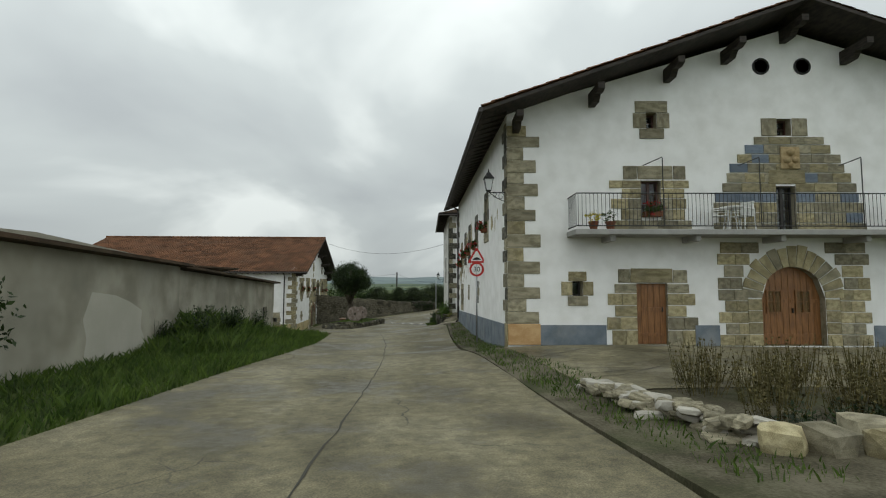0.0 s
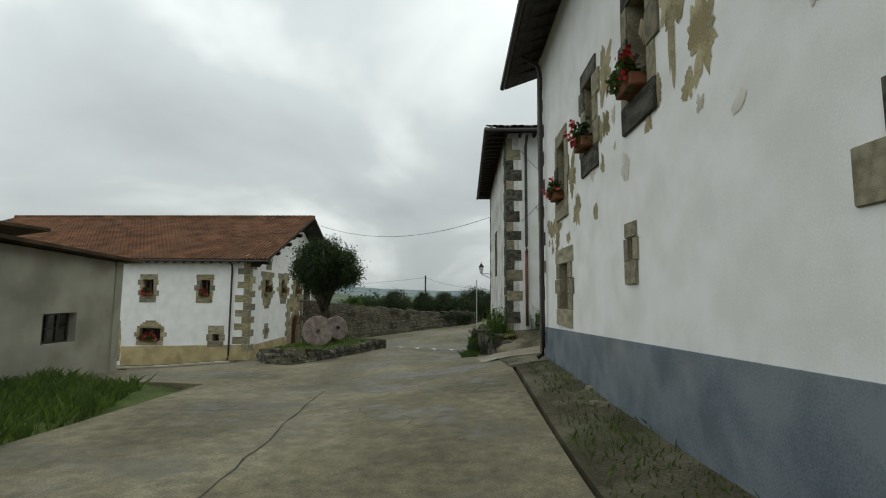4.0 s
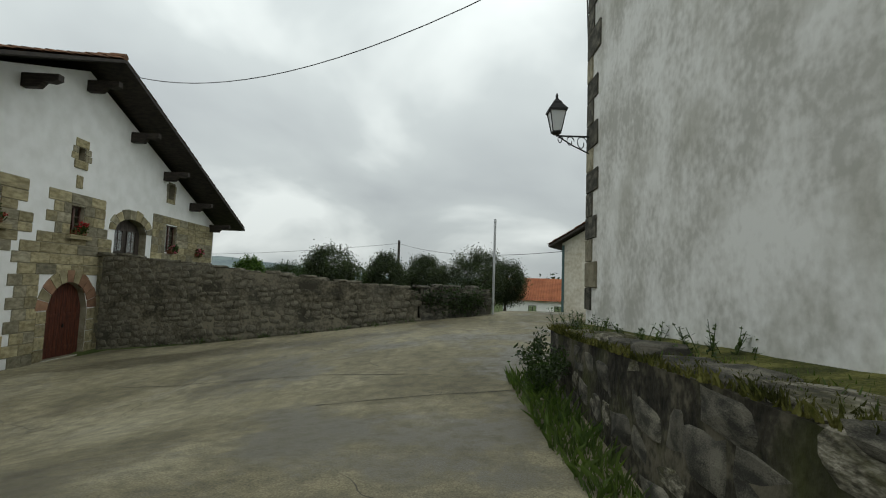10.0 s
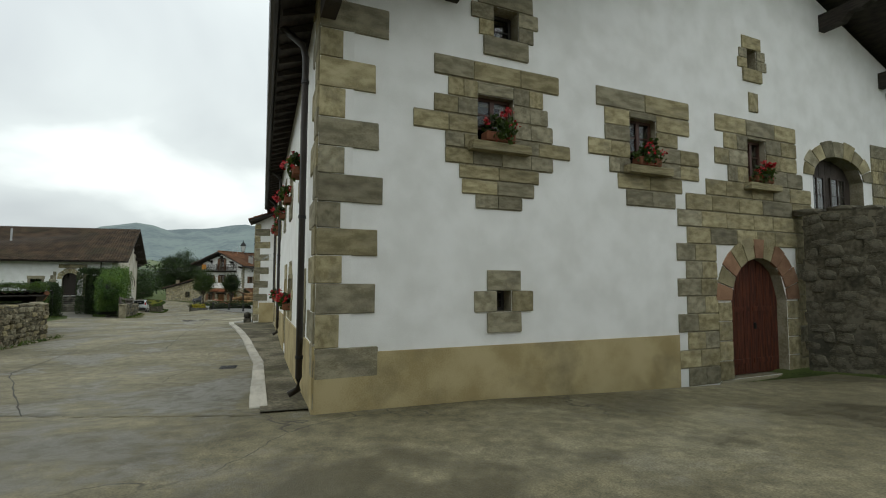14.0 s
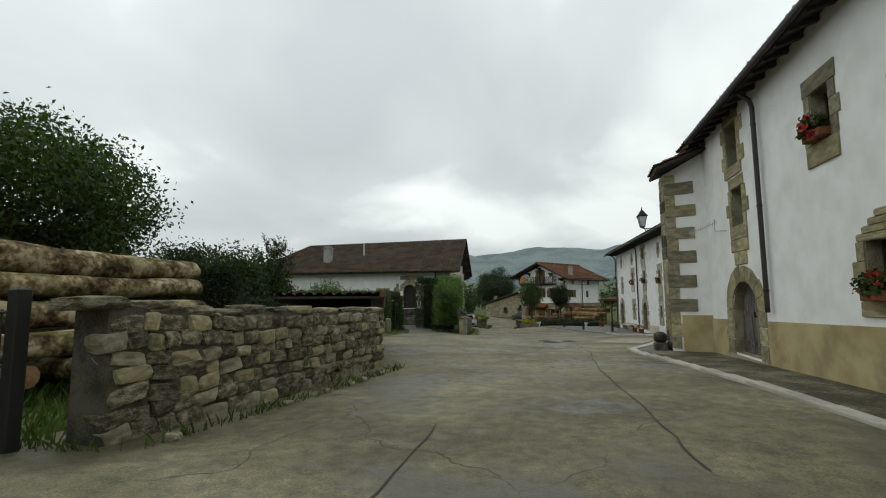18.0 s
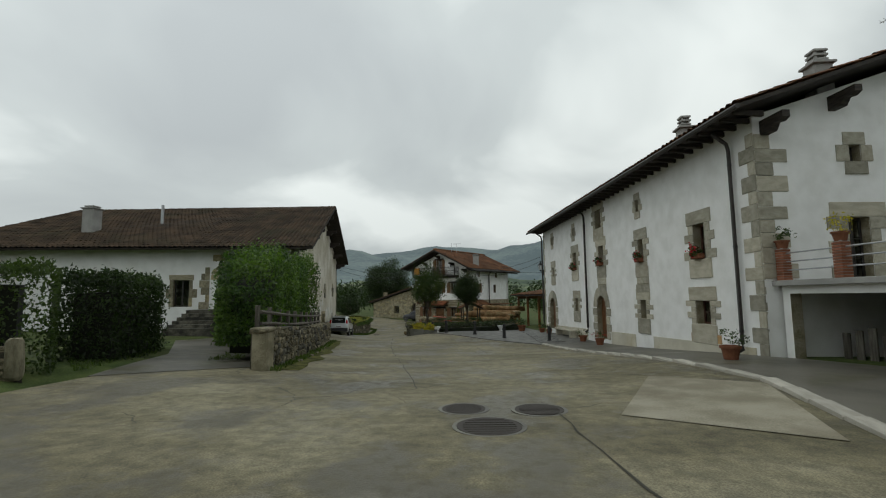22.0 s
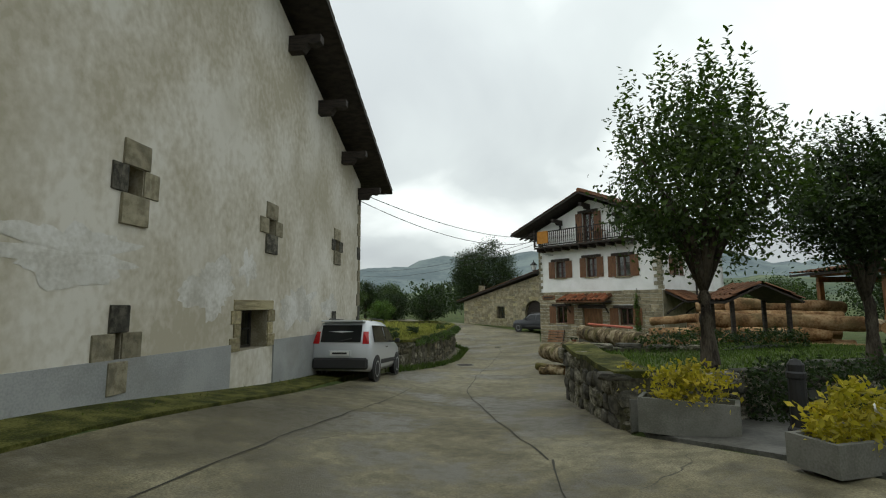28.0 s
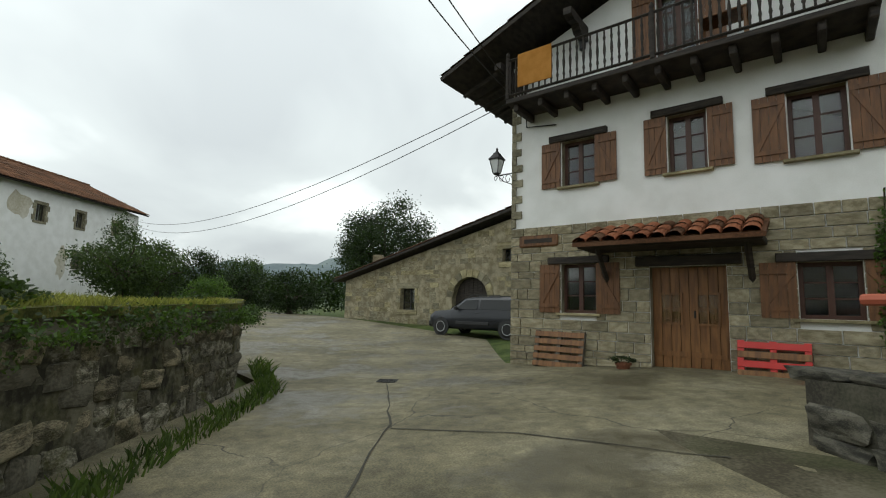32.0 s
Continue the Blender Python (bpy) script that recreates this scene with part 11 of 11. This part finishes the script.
    plate("windscreen", [(1.12, -h * 0.82, 1.0), (1.12, h * 0.82, 1.0), (0.5, h * 0.72, H - 0.08), (0.5, -h * 0.72, H - 0.08)], CAR_GLASS)
    part("rear_bumper", box(-L / 2 - 0.06, -L / 2 + 0.2, -h * 0.9, h * 0.9, 0.32, 0.62, 0.05), TRIM, t, "dark grey rear bumper", m)
    part("front_bumper", box(L / 2 - 0.2, L / 2 + 0.05, -h * 0.86, h * 0.86, 0.28, 0.54, 0.05), paint, t, "", m)
    part("number_plate", box(-L / 2 - 0.075, -L / 2 - 0.062, -0.26, 0.26, 0.68, 0.79, 0.004), SIGN_WHITE, t, "", m)
    part("plate_holder", box(-L / 2 - 0.062, -L / 2 + 0.05, -0.3, 0.3, 0.66, 0.81, 0.01), paint, t, "", m)
    part("plate_bar", box(-L / 2 - 0.08, -L / 2 - 0.075, -0.2, 0.2, 0.71, 0.76), SIGN_BLACK, t, "", m)
    part("rear_wiper", tube([(-L / 2 - 0.03, 0.0, 1.05), (-L / 2 + 0.0, -0.3, 1.12)], 0.012, 5), TRIM, t, "", m)
    part("spoiler", box(-L / 2 + 0.04, -L / 2 + 0.32, -h * 0.7, h * 0.7, H - 0.05, H + 0.0, 0.012), paint, t, "", m)
    return t


car(Matrix.Translation((-78.0, 29.42, -6.27)) @ Matrix.Rotation(radians(188), 4, "Z") @ Matrix.Rotation(radians(3.6), 4, "Y"), plain("silver_car_paint", (0.60, 0.62, 0.64), 0.3, 0.25, 0.6), "silver small hatchback with roof rails parked by the wall", H=1.6)
gc = ground_z(-104.5, 32.6) + 0.03
car(Matrix.Translation((-104.4, 32.9, gc)) @ Matrix.Rotation(radians(238), 4, "Z"), plain("dark_car_paint", (0.007, 0.009, 0.014), 0.35, 0.0, 0.25), "dark blue estate car parked before the stone barn", 4.3, 1.76, 1.5, 0.92)

# ---- the walled meadow after the farmhouse ----
stone_wall("meadow_wall", [(-80.6, 28.6), (-82.3, 29.5), (-88, 29.3), (-93.5, 28.5), (-96.5, 27.0), (-98.5, 23.5), (-103, 16)], 0, "old lichened stone wall along the meadow", 110, mat=[LICHEN_STONE, LICHEN_STONE, RUBBLE, OLD_WALL], core=LICHEN_CORE, size=0.34, sink=0.03, th=0.5, top_z=lambda f: float(np.interp(f, [0, 0.35, 0.6, 1], [-5.6, -5.55, -5.4, -5.7])), cap=MOSS)
verts = []
mx = np.linspace(-112, -79, 34)
for i, x in enumerate(mx):
    yt = float(np.interp(x, [-112, -103.2, -98.3, -96.3, -93.5, -88, -82.3, -79.4], [4, 15.7, 23.3, 26.7, 28.1, 28.9, 29.2, 28.6]))
    for j in range(20):
        y = yt - j * 1.6
        verts.append((x, y, -5.6 + 0.035 * j + 0.1 * noise.noise((x * 0.3, y * 0.3, 3)) - 0.01 * (x + 79) * -0.6))
faces = [(20 * i + j, 20 * i + j + 1, 20 * i + 21 + j, 20 * i + 20 + j) for i in range(33) for j in range(19)]
tagged(raw("meadow", verts, faces, GRASS_SOIL, smooth=True), "raised meadow behind the stone wall", "meadow", kind="structure")
mead_z = lambda x, y: -5.58 + 0.02 * max(0.0, 28 - y) + 0.006 * (x + 79)  # noqa: E731
grass("meadow_grass", [(-79.8, 28.7), (-88, 28.8), (-93.5, 28.0), (-96.2, 26.6), (-102, 17), (-110, 5), (-84, 10), (-80, 20)], 30000, 0.26, DRY_BLADE, 111, "tall seeding meadow grass, green and straw-coloured", 0.0, mead_z, 0.3)
grass("meadow_grass", [(-79.8, 28.9), (-88, 29.1), (-93.5, 28.3), (-96.4, 26.8), (-95.6, 25.6), (-93, 26.8), (-88, 27.6), (-79.8, 27.4)], 9000, 0.2, DRY_BLADE, 112, "green grass hanging over the meadow wall", 0.05, mead_z, 0.45)
grass("verge_grass", [(-79.6, 29.5), (-88, 29.7), (-93.6, 28.9), (-96.8, 27.2), (-96.9, 27.6), (-93.8, 29.3), (-88, 30.1), (-79.6, 29.9)], 2600, 0.2, BLADE, 113, "grass tufts at the foot of the meadow wall", 0.02)
grass("verge_grass", [(-64, 31.0), (-80, 28.2), (-80, 28.6), (-64, 31.4)], 700, 0.06, BLADE, 114, "moss and grass along the farmhouse wall", 0.02)
for k, (x, y, z, r) in enumerate(((-80.8, 29.2, -5.3, 0.55), (-82.6, 28.6, -5.25, 0.6), (-84.8, 28.7, -5.3, 0.5), (-92.6, 28.2, -5.5, 0.6), (-95.2, 27.2, -5.55, 0.6), (-89.0, 28.8, -5.35, 0.45))):
    foliage("bramble", Matrix.Translation((x, y, z)), (r * 1.0, r * 0.6, r * 0.4), 900, 0.06, LEAF_MID if k % 2 else LEAF_DARK, 115 + k, None, clumps=24)
for ob in bpy.data.objects:
    if ob.name.startswith("bramble"):
        tagged(ob, "tangled green bramble on the meadow wall", "bush", kind="")
for k in range(20):
    x = -83.0 - 0.68 * k
    y = float(np.interp(x, [-96.5, -93.5, -88, -82.3], [27.0, 28.5, 29.3, 29.5])) + 0.2
    rnd = random.Random(700 + k)
    ob = foliage("wall_creeper", Matrix.Translation((x, y, -5.62 + rnd.uniform(-0.08, 0.05))), (0.5, 0.24, rnd.uniform(0.16, 0.3)), 420, 0.05, LEAF_MID if k % 3 else LEAF_LIGHT, 720 + k, None, clumps=20)
    tagged(ob, "green creeper hanging over the old meadow wall", "creeper", "creepers on the meadow wall")


strip("pavement", [(-97.4, 33.2), (-95, 36.9), (-92.6, 40.6)], [(-90.3, 34.6), (-88.4, 36.3), (-86.8, 39)], ROAD, 0.014, 0.8, "worn concrete forecourt of the chalet")

strip("log_yard", [(-76.4, 35.3), (-82, 35.05), (-91, 34.7)], [(-77.2, 38.4), (-83.5, 38.6), (-86.8, 39.2)], SOIL, 0.016, 0.8, "damp muddy log yard beside the road")

grass("wall_moss", [(-80.6, 28.65), (-82.3, 29.5), (-88, 29.3), (-93.5, 28.5), (-96.5, 27.0), (-96.9, 26.5), (-93.6, 28.0), (-88, 28.8), (-82.3, 29.0), (-80.6, 28.2)], 7000, 0.11, DRY_BLADE, 181, "mossy yellow-green grass on the meadow wall", 0.0, lambda x, y: float(np.interp(x, [-98, -93, -88, -80], [-5.45, -5.42, -5.5, -5.55])))

# ---- far buildings ----
H7 = thing("old_white_house", pose(-117, -4, -5.5), "old peeling white house with a red-brown roof", "house")
F7 = Face((-107, 1.5), (-126.7, 0.5))
h7 = [(1.5, 2.3, -1.6, -0.4, 0), (5.2, 5.9, 0.2, 1.2, 0), (5.6, 6.2, -3.2, -2.3, 0), (9.0, 9.8, 0.0, 1.2, 0), (12.6, 13.4, 0.1, 1.3, 0), (12.8, 13.6, -3.0, -2.0, 0), (16.6, 17.3, 0.2, 1.2, 0), (17, 17.7, -3, -2.1, 0)]
wall("wall", F7, -6.5, [(0, 2.6), (F7.length, 2.3)], h7, WHITE, H7)
for s0, s1, z0, z1, _ in h7:
    window(F7, s0, s1, z0, z1, H7, 0.2, FRAME_DARK)
    surround(F7, s0, s1, z0, z1, [GREY_STONE], H7, int(s0 * 7), 0.18, 0.3, 3, 0.22, 0.18, 0.2, 0.15)
for k, (a, b, c, d) in enumerate(((1, 4, -5, -1.5), (6.5, 9, -0.5, 2), (11, 12.5, -4.5, -1), (14.5, 18, -3.9, -1.2))):
    peeled(F7, a, b, c, d, CREAM_PLASTER, H7, 300 + k, 16)
wall("wall", Face((-106.4, -10), (-107, 1.5)), -6.5, [(0, 2.6), (5.75, 5.0), (11.5, 2.6)], [(3, 3.8, 0.2, 1.2, 0)], WHITE, H7)
wall("wall", Face((-126.7, 0.5), (-126.1, -11)), -6.5, [(0, 2.3), (5.75, 4.8), (11.5, 2.3)], [], WHITE, H7)
r0, r1 = F7.at(-0.6, 5.75, 5.1), F7.at(F7.length + 0.6, 5.75, 5.3)
gable_roof(r0, r1, (F7.at(-0.6, -0.6, 2.2), F7.at(F7.length + 0.6, -0.6, 2.5)), (F7.at(-0.6, 12.1, 2.2), F7.at(F7.length + 0.6, 12.1, 2.5)), H7, RED_TILE, 121)

SB = thing("stone_barn", pose(-111, 31, -6.4), "low old stone barn with an arched door and tiled roof", "barn")
FB = Face((-114.2, 24.4), (-105.3, 36.5))
LB = FB.length
hb = [(4.9, 6.0, -5.55, -4.4, 0), (8.6, 10.8, -6.5, -3.85, 1.0), (11.6, 12.1, -3.2, -2.6, 0)]
wall("wall", FB, -7.2, [(0, -3.9), (LB, -0.55)], hb, BUFF, SB)
for s0, s1, z0, z1, rise in hb:
    if rise:
        plank_door(FB, s0, s1, -6.4, z1, SB, DARK_WOOD, 0.3, rise, name="arched_door")
        arch_stones(FB, s0, s1, z1 - rise, rise, [SAND_STONE, GREY_STONE], SB, 9, 11, 0.36)
    else:
        window(FB, s0, s1, z0, z1, SB, 0.25, FRAME_DARK)
        surround(FB, s0, s1, z0, z1, [SAND_STONE, GREY_STONE], SB, int(s0 * 7), 0.18, 0.32, 3)
rnd = random.Random(77)
z = -6.6
while z < -0.8:
    hh = rnd.uniform(0.2, 0.32)
    s = max(0.0, (z + hh + 3.9) / 3.35 * LB)
    while s < LB - 0.3:
        w = rnd.uniform(0.3, 0.75)
        if not any(s + w > a - 0.45 and s < b + 0.45 and z + hh > c - 0.3 and z < d + 0.45 for a, b, c, d, _ in hb) and s + w < LB and rnd.random() < 0.62:
            stone(FB, s + 0.01, s + w - 0.01, z + 0.008, z + hh - 0.008, rnd.choice([BUFF, SAND_STONE, GREY_STONE]), SB, 0.012, rnd)
        s += w
    z += hh
wall("wall", Face((-126, 33.2), (-114.2, 24.4)), -7.2, [(0, -3.9), (14.7, -3.9)], [], BUFF, SB)
wall("wall", Face((-105.3, 36.5), (-117, 45.2)), -7.2, [(0, -0.55), (14.6, -0.55)], [], BUFF, SB)
q = (FB.at(LB + 0.4, -0.5, -0.1), FB.at(LB + 0.4, 14, -0.1), FB.at(-0.7, 14, -3.85), FB.at(-0.7, -0.5, -3.85))
tile_slope(*q, RED_TILE, SB, seed=131)
roof_boards(*q, SB, 0.12)
part("chimney", box(-0.3, 0.3, -0.3, 0.3, -1.2, 1.0, 0.02), BUFF, SB, "", Matrix.Translation(FB.at(1.2, 1.5, -3.2)))

# trees and bushes beyond
for k, (x, y, r, cz, h, mat, lab) in enumerate((
        (-128, 24, 5.0, -0.4, 4.6, LEAF_DARK, "big round dark tree behind the barn"),
        (-120, 18.5, 2.6, -4.6, 2.0, LEAF_DARK, "rounded dark tree down the lane"),
        (-124, 12.5, 3.0, -4.4, 2.2, LEAF_DARK, "rounded dark tree down the lane"),
        (-112.6, 10.8, 2.8, -3.4, 2.1, LEAF_MID, "leafy bush beside the lane"),
        (-109, 4.6, 2.0, -4.2, 2.0, LEAF_MID, "green bush at the old house corner"),
        (-104.4, 3.4, 1.8, -4.4, 1.4, LEAF_MID, "green bush at the meadow edge"),
        (-117.5, 13.5, 1.8, -5.0, 1.4, LEAF_LIGHT, "fresh green bush beside the lane"),
        (-117.0, 7.0, 1.6, -2.3, 3.3, LEAF_MID, "tall slender green tree beside the old house"),
        (-121.5, 6.8, 2.4, -2.9, 2.4, LEAF_MID, "leafy tree behind the meadow"),
        (-126.0, 7.6, 2.8, -3.0, 2.6, LEAF_DARK, "dark leafy tree behind the meadow"),
        (-131.0, 9.0, 2.8, -3.1, 2.5, LEAF_MID, "rounded green tree behind the meadow"),
        (-133, 34, 4.4, -3.0, 3.0, LEAF_DARK, "dark tree behind the stone barn"),
        (-110, 52, 2.6, -4.0, 2.2, LEAF_MID, "leafy tree behind the chalet"),
        (-100, 56, 2.8, -4.2, 2.2, LEAF_DARK, "dark tree behind the carport"),
        (-94, 52, 1.6, -3.6, 2.6, LEAF_DARK, "slender dark tree behind the carport"),
        (-90.5, 54, 1.5, -3.4, 2.8, LEAF_MID, "slender green tree behind the carport"))):
    g = ground_z(x, y)
    tree(Matrix.Translation((x, y, g)), max(0.6, cz - g - h * 0.3), 0.09 * r, cz - g, (r, r, h), int(3000 + (1500 if r > 3.5 else 900) * r * r), 0.13 + 0.014 * r, mat, 400 + k, lab, 8, clumps=int(90 + 26 * r), lumpy=0.3, spread=0.11)


def wood(name, spots, size, n, mat, seed, label):
    """A belt of trees seen from far off: uneven crowns of leaf clumps."""
    rnd = random.Random(seed)
    meshes = [leaf_mesh("far_crown", (1, 1, 0.85), n, 0.16, seed + k, clumps=60, lumpy=0.4, spread=0.12) for k in range(3)]
    vs, nf = [], []
    for x, y, r in spots:
        me = meshes[rnd.randrange(3)]
        co = np.empty(3 * len(me.vertices), np.float32)
        me.vertices.foreach_get("co", co)
        a = rnd.uniform(0, 6.28)
        co = co.reshape(-1, 3)
        rot = np.stack([co[:, 0] * math.cos(a) - co[:, 1] * math.sin(a), co[:, 0] * math.sin(a) + co[:, 1] * math.cos(a), co[:, 2]], 1)
        vs.append(rot * r * size + np.array([x, y, ground_z(x, y) + r * size * 0.72]))
    v = np.concatenate(vs)
    return tagged(raw(name, v.tolist(), np.arange(len(v)).reshape(-1, 4).tolist(), mat), label, "trees", kind="stuff")


rnd = random.Random(3)
belt = lambda x0, y0, x1, y1, n, r0, r1, j: [(x0 + (x1 - x0) * k / n + rnd.uniform(-j, j), y0 + (y1 - y0) * k / n + rnd.uniform(-j, j), rnd.uniform(r0, r1)) for k in range(n + 1)]  # noqa: E731
wood("far_wood", belt(-150, -60, -175, 40, 26, 3, 5.5, 6) + belt(-165, 40, -150, 110, 18, 3, 5, 6), 1.0, 420, LEAF_DARK, 500, "dark belt of trees across the valley")
wood("far_wood", belt(-60, 12, -20, -14, 20, 2.4, 4.4, 3) + belt(-75, 4, -58, 12, 6, 2, 3.2, 2), 1.0, 700, LEAF_MID, 510, "green belt of trees behind the gardens")
wood("far_wood", belt(-40, 110, 40, 118, 26, 2.4, 4.2, 3) + belt(-120, 85, -45, 108, 24, 2.6, 4.2, 4), 1.0, 420, LEAF_DARK, 520, "dark belt of trees north of the village")
wood("far_wood", belt(-260, -160, -330, 160, 44, 6, 11, 20), 1.0, 300, LEAF_DARK, 530, "far woods at the foot of the hills")

# ---- overhead cables ----


def cable(p, q, sag, label="thin black overhead cable between the houses", r=0.014, n=18):
    p, q = Vector(p), Vector(q)
    ob = part("cable", tube([p.lerp(q, k / n) - UP * (4 * sag * (k / n) * (1 - k / n)) for k in range(n + 1)], r, 4), METAL_BLACK)
    return tagged(ob, label, "cable", "overhead cables")


cable((-13.9, 57.3, 6.0), (0.05, 49.9, 5.4), 1.1)
cable((-80.4, 28.2, -0.05), (-97.05, 33.45, 0.35), 0.55)
cable((-80.4, 28.2, -0.35), (-97.05, 33.45, 0.1), 0.8)
cable((-97.1, 33.4, 0.15), (-126.0, 0.45, 1.9), 1.6)
cable((-97.1, 33.4, -0.1), (-126.0, 0.45, 1.5), 1.9)
cable((-72.95, 46.2, -0.1), (-92.6, 40.3, 0.1), 0.5)
cable((-72.95, 46.2, -0.4), (-92.6, 40.3, -0.2), 0.75)
cable((-92.6, 40.3, 0.0), (-98, 75, 1.0), 0.8)
cable((0.05, 49.9, 5.2), F8.at(1.6, -0.1, 1.9), 0.5)
cable((-8.6, 88.1, 2.8), (-60, 95, 1.8), 1.2)
cable((-8.6, 88.1, 2.8), F8.at(0.3, -0.1, 0.9), 0.6)
for k, pts in enumerate(([(0.6, 6.2), (1.6, 5.2), (2.6, 5.6), (3.4, 6.7)], [(0.6, 3.3), (1.7, 4.6), (2.7, 5.3), (3.3, 6.6)], [(1.1, 4.0), (1.8, 3.2), (2.6, 4.9), (2.4, 5.6)])):
    ln = []
    for (a, b), (c, d) in zip(pts, pts[1:]):
        ln += [(a + (c - a) * j / 5, -0.05, b + (d - b) * j / 5 - 0.12 * math.sin(math.pi * j / 5)) for j in range(5)]
    ob = part("wall_cable", tube(ln + [(pts[-1][0], -0.05, pts[-1][1])], 0.009, 4), METAL_BLACK, H3, "", F3.m)

# insulator bracket on the buttress
m = Matrix.Translation((-39.24, 45.6, 0.75))
t = thing("insulator_bracket", m, "black iron bracket with cable insulators on the buttress", "bracket")
bm = bmesh.new()
add_tube(bm, [(0.02, 0, 0.55), (-0.35, 0, 0.55), (-0.35, 0, 0.75)], 0.02, 6)
add_tube(bm, [(0.02, 0, 0.0), (-0.35, 0, 0.0), (-0.35, 0, 0.2)], 0.02, 6)
add_tube(bm, [(-0.22, 0, -0.1), (-0.22, 0, 0.62)], 0.018, 6)
part("arm", bm, METAL_BLACK, t, "", m)
for z in (0.2, 0.75):
    part("insulator", lathe([(0.02, z), (0.045, z + 0.02), (0.03, z + 0.06), (0.045, z + 0.08), (0.02, z + 0.13)], 10), METAL_GREY, t, "", m @ Matrix.Translation((-0.35, 0, 0)))

# ---- small things ----
strip("moss_strip", [(-64.6, 30.8), (-72.3, 29.55), (-79.9, 28.3)], [(-64.6, 31.5), (-72.3, 30.3), (-79.9, 29.0)], MOSS, 0.03, 0.4, "dark moss along the foot of the farmhouse wall")


def roof_antenna(m, h=1.6):
    t = thing("tv_antenna", m, "thin grey television antenna standing on the roof", "antenna")
    part("mast", tube([(0, 0, -0.3), (0, 0, h)], 0.02, 6), METAL_GREY, t, "", m)
    boom = part("boom", tube([(-0.55, 0, h - 0.1), (0.55, 0, h - 0.06)], 0.014, 5), METAL_GREY, t, "", m)
    for k in range(9):
        part("rod", tube([(-0.5 + 0.12 * k, -0.16 - 0.012 * k, h - 0.08), (-0.5 + 0.12 * k, 0.16 + 0.012 * k, h - 0.08)], 0.007, 4), METAL_GREY, boom, "", m)


roof_antenna(Matrix.Translation((-52.2, 54.6, 4.1)) @ Matrix.Rotation(0.5, 4, "Z"))
roof_antenna(Matrix.Translation(f6(4.4, 3.0, 2.45)) @ Matrix.Rotation(1.2, 4, "Z"), 1.3)
m = F6.m @ Matrix.Translation((6.75, -0.12, -6.6))
t = thing("climbing_plant", m, "slender green creeper climbing the stone wall", "climber")
part("stem", tube([(0, 0, 0), (0.06, 0.04, 1.2), (-0.04, 0.05, 2.4), (0.02, 0.06, 3.3)], 0.015, 5), BARK, t, "", m)
foliage("leafage", m @ Matrix.Translation((0, 0.02, 1.75)), (0.2, 0.1, 1.6), 900, 0.075, LEAF_LIGHT, 601, t, clumps=46, spread=0.12)

# old red machine by the door of the old house
m = F3.m @ Matrix.Translation((4.9, -0.55, yard_z(5.4, 37.9)))
t = thing("farm_machine", m, "old red farm machine with a small wheel", "machine")
bm = bmesh.new()
add_tube(bm, [(-0.5, 0, 0.15), (-0.45, 0, 0.9), (0.5, 0, 1.0), (0.9, 0, 0.6)], 0.04, 6)
add_tube(bm, [(-0.45, 0, 0.9), (0.0, 0, 0.28), (0.5, 0, 1.0)], 0.035, 6)
part("frame", bm, METAL_BLACK, t, "", m)
part("hood", box(-0.25, 0.55, -0.2, 0.2, 0.55, 1.05, 0.05), plain("faded_red_paint", (0.26, 0.03, 0.02), 0.5), t, "", m)
part("hopper", box(-0.55, -0.28, -0.18, 0.18, 0.6, 1.0, 0.03), plain("dull_blue_paint", (0.04, 0.07, 0.09), 0.6), t, "", m)
part("wheel", lathe([(0.05, -0.05), (0.24, -0.06), (0.27, -0.03), (0.27, 0.03), (0.24, 0.06), (0.05, 0.05)], 18), METAL_BLACK, t, "", m @ Matrix.Translation((0.02, -0.25, 0.27)) @ Matrix.Rotation(math.pi / 2, 4, "X"))

# ---- loose stones and tufts along the road ----
rnd = random.Random(91)
for k in range(46):
    x, y = rnd.choice(((1.2, 17 + 13 * rnd.random()), (-0.9, 38 + 11 * rnd.random()), (-24.8 - 7 * rnd.random(), 38.25), (-50 - 12 * rnd.random(), 0), (-82 - 12 * rnd.random(), 1)))
    y = y if y > 2 else (36.2 + (x + 49) * 0.206 if y < 0.5 else float(np.interp(x, [-94, -88, -82], [28.9, 29.75, 29.85])))
    s = rnd.uniform(0.05, 0.14)
    ob = rubble_stone(None, Matrix.Translation((x + rnd.uniform(-0.15, 0.15), y, ground_z(x, y) + 0.04 + s * 0.1)) @ Matrix.Rotation(rnd.uniform(0, 3), 4, "Z") @ Matrix.Diagonal((s * 1.4, s, s * 0.7, 1)), GREY_STONE, rnd, "loose_stone")
    tagged(ob, "small loose grey stone at the road edge", "stone", "loose stones along the road")
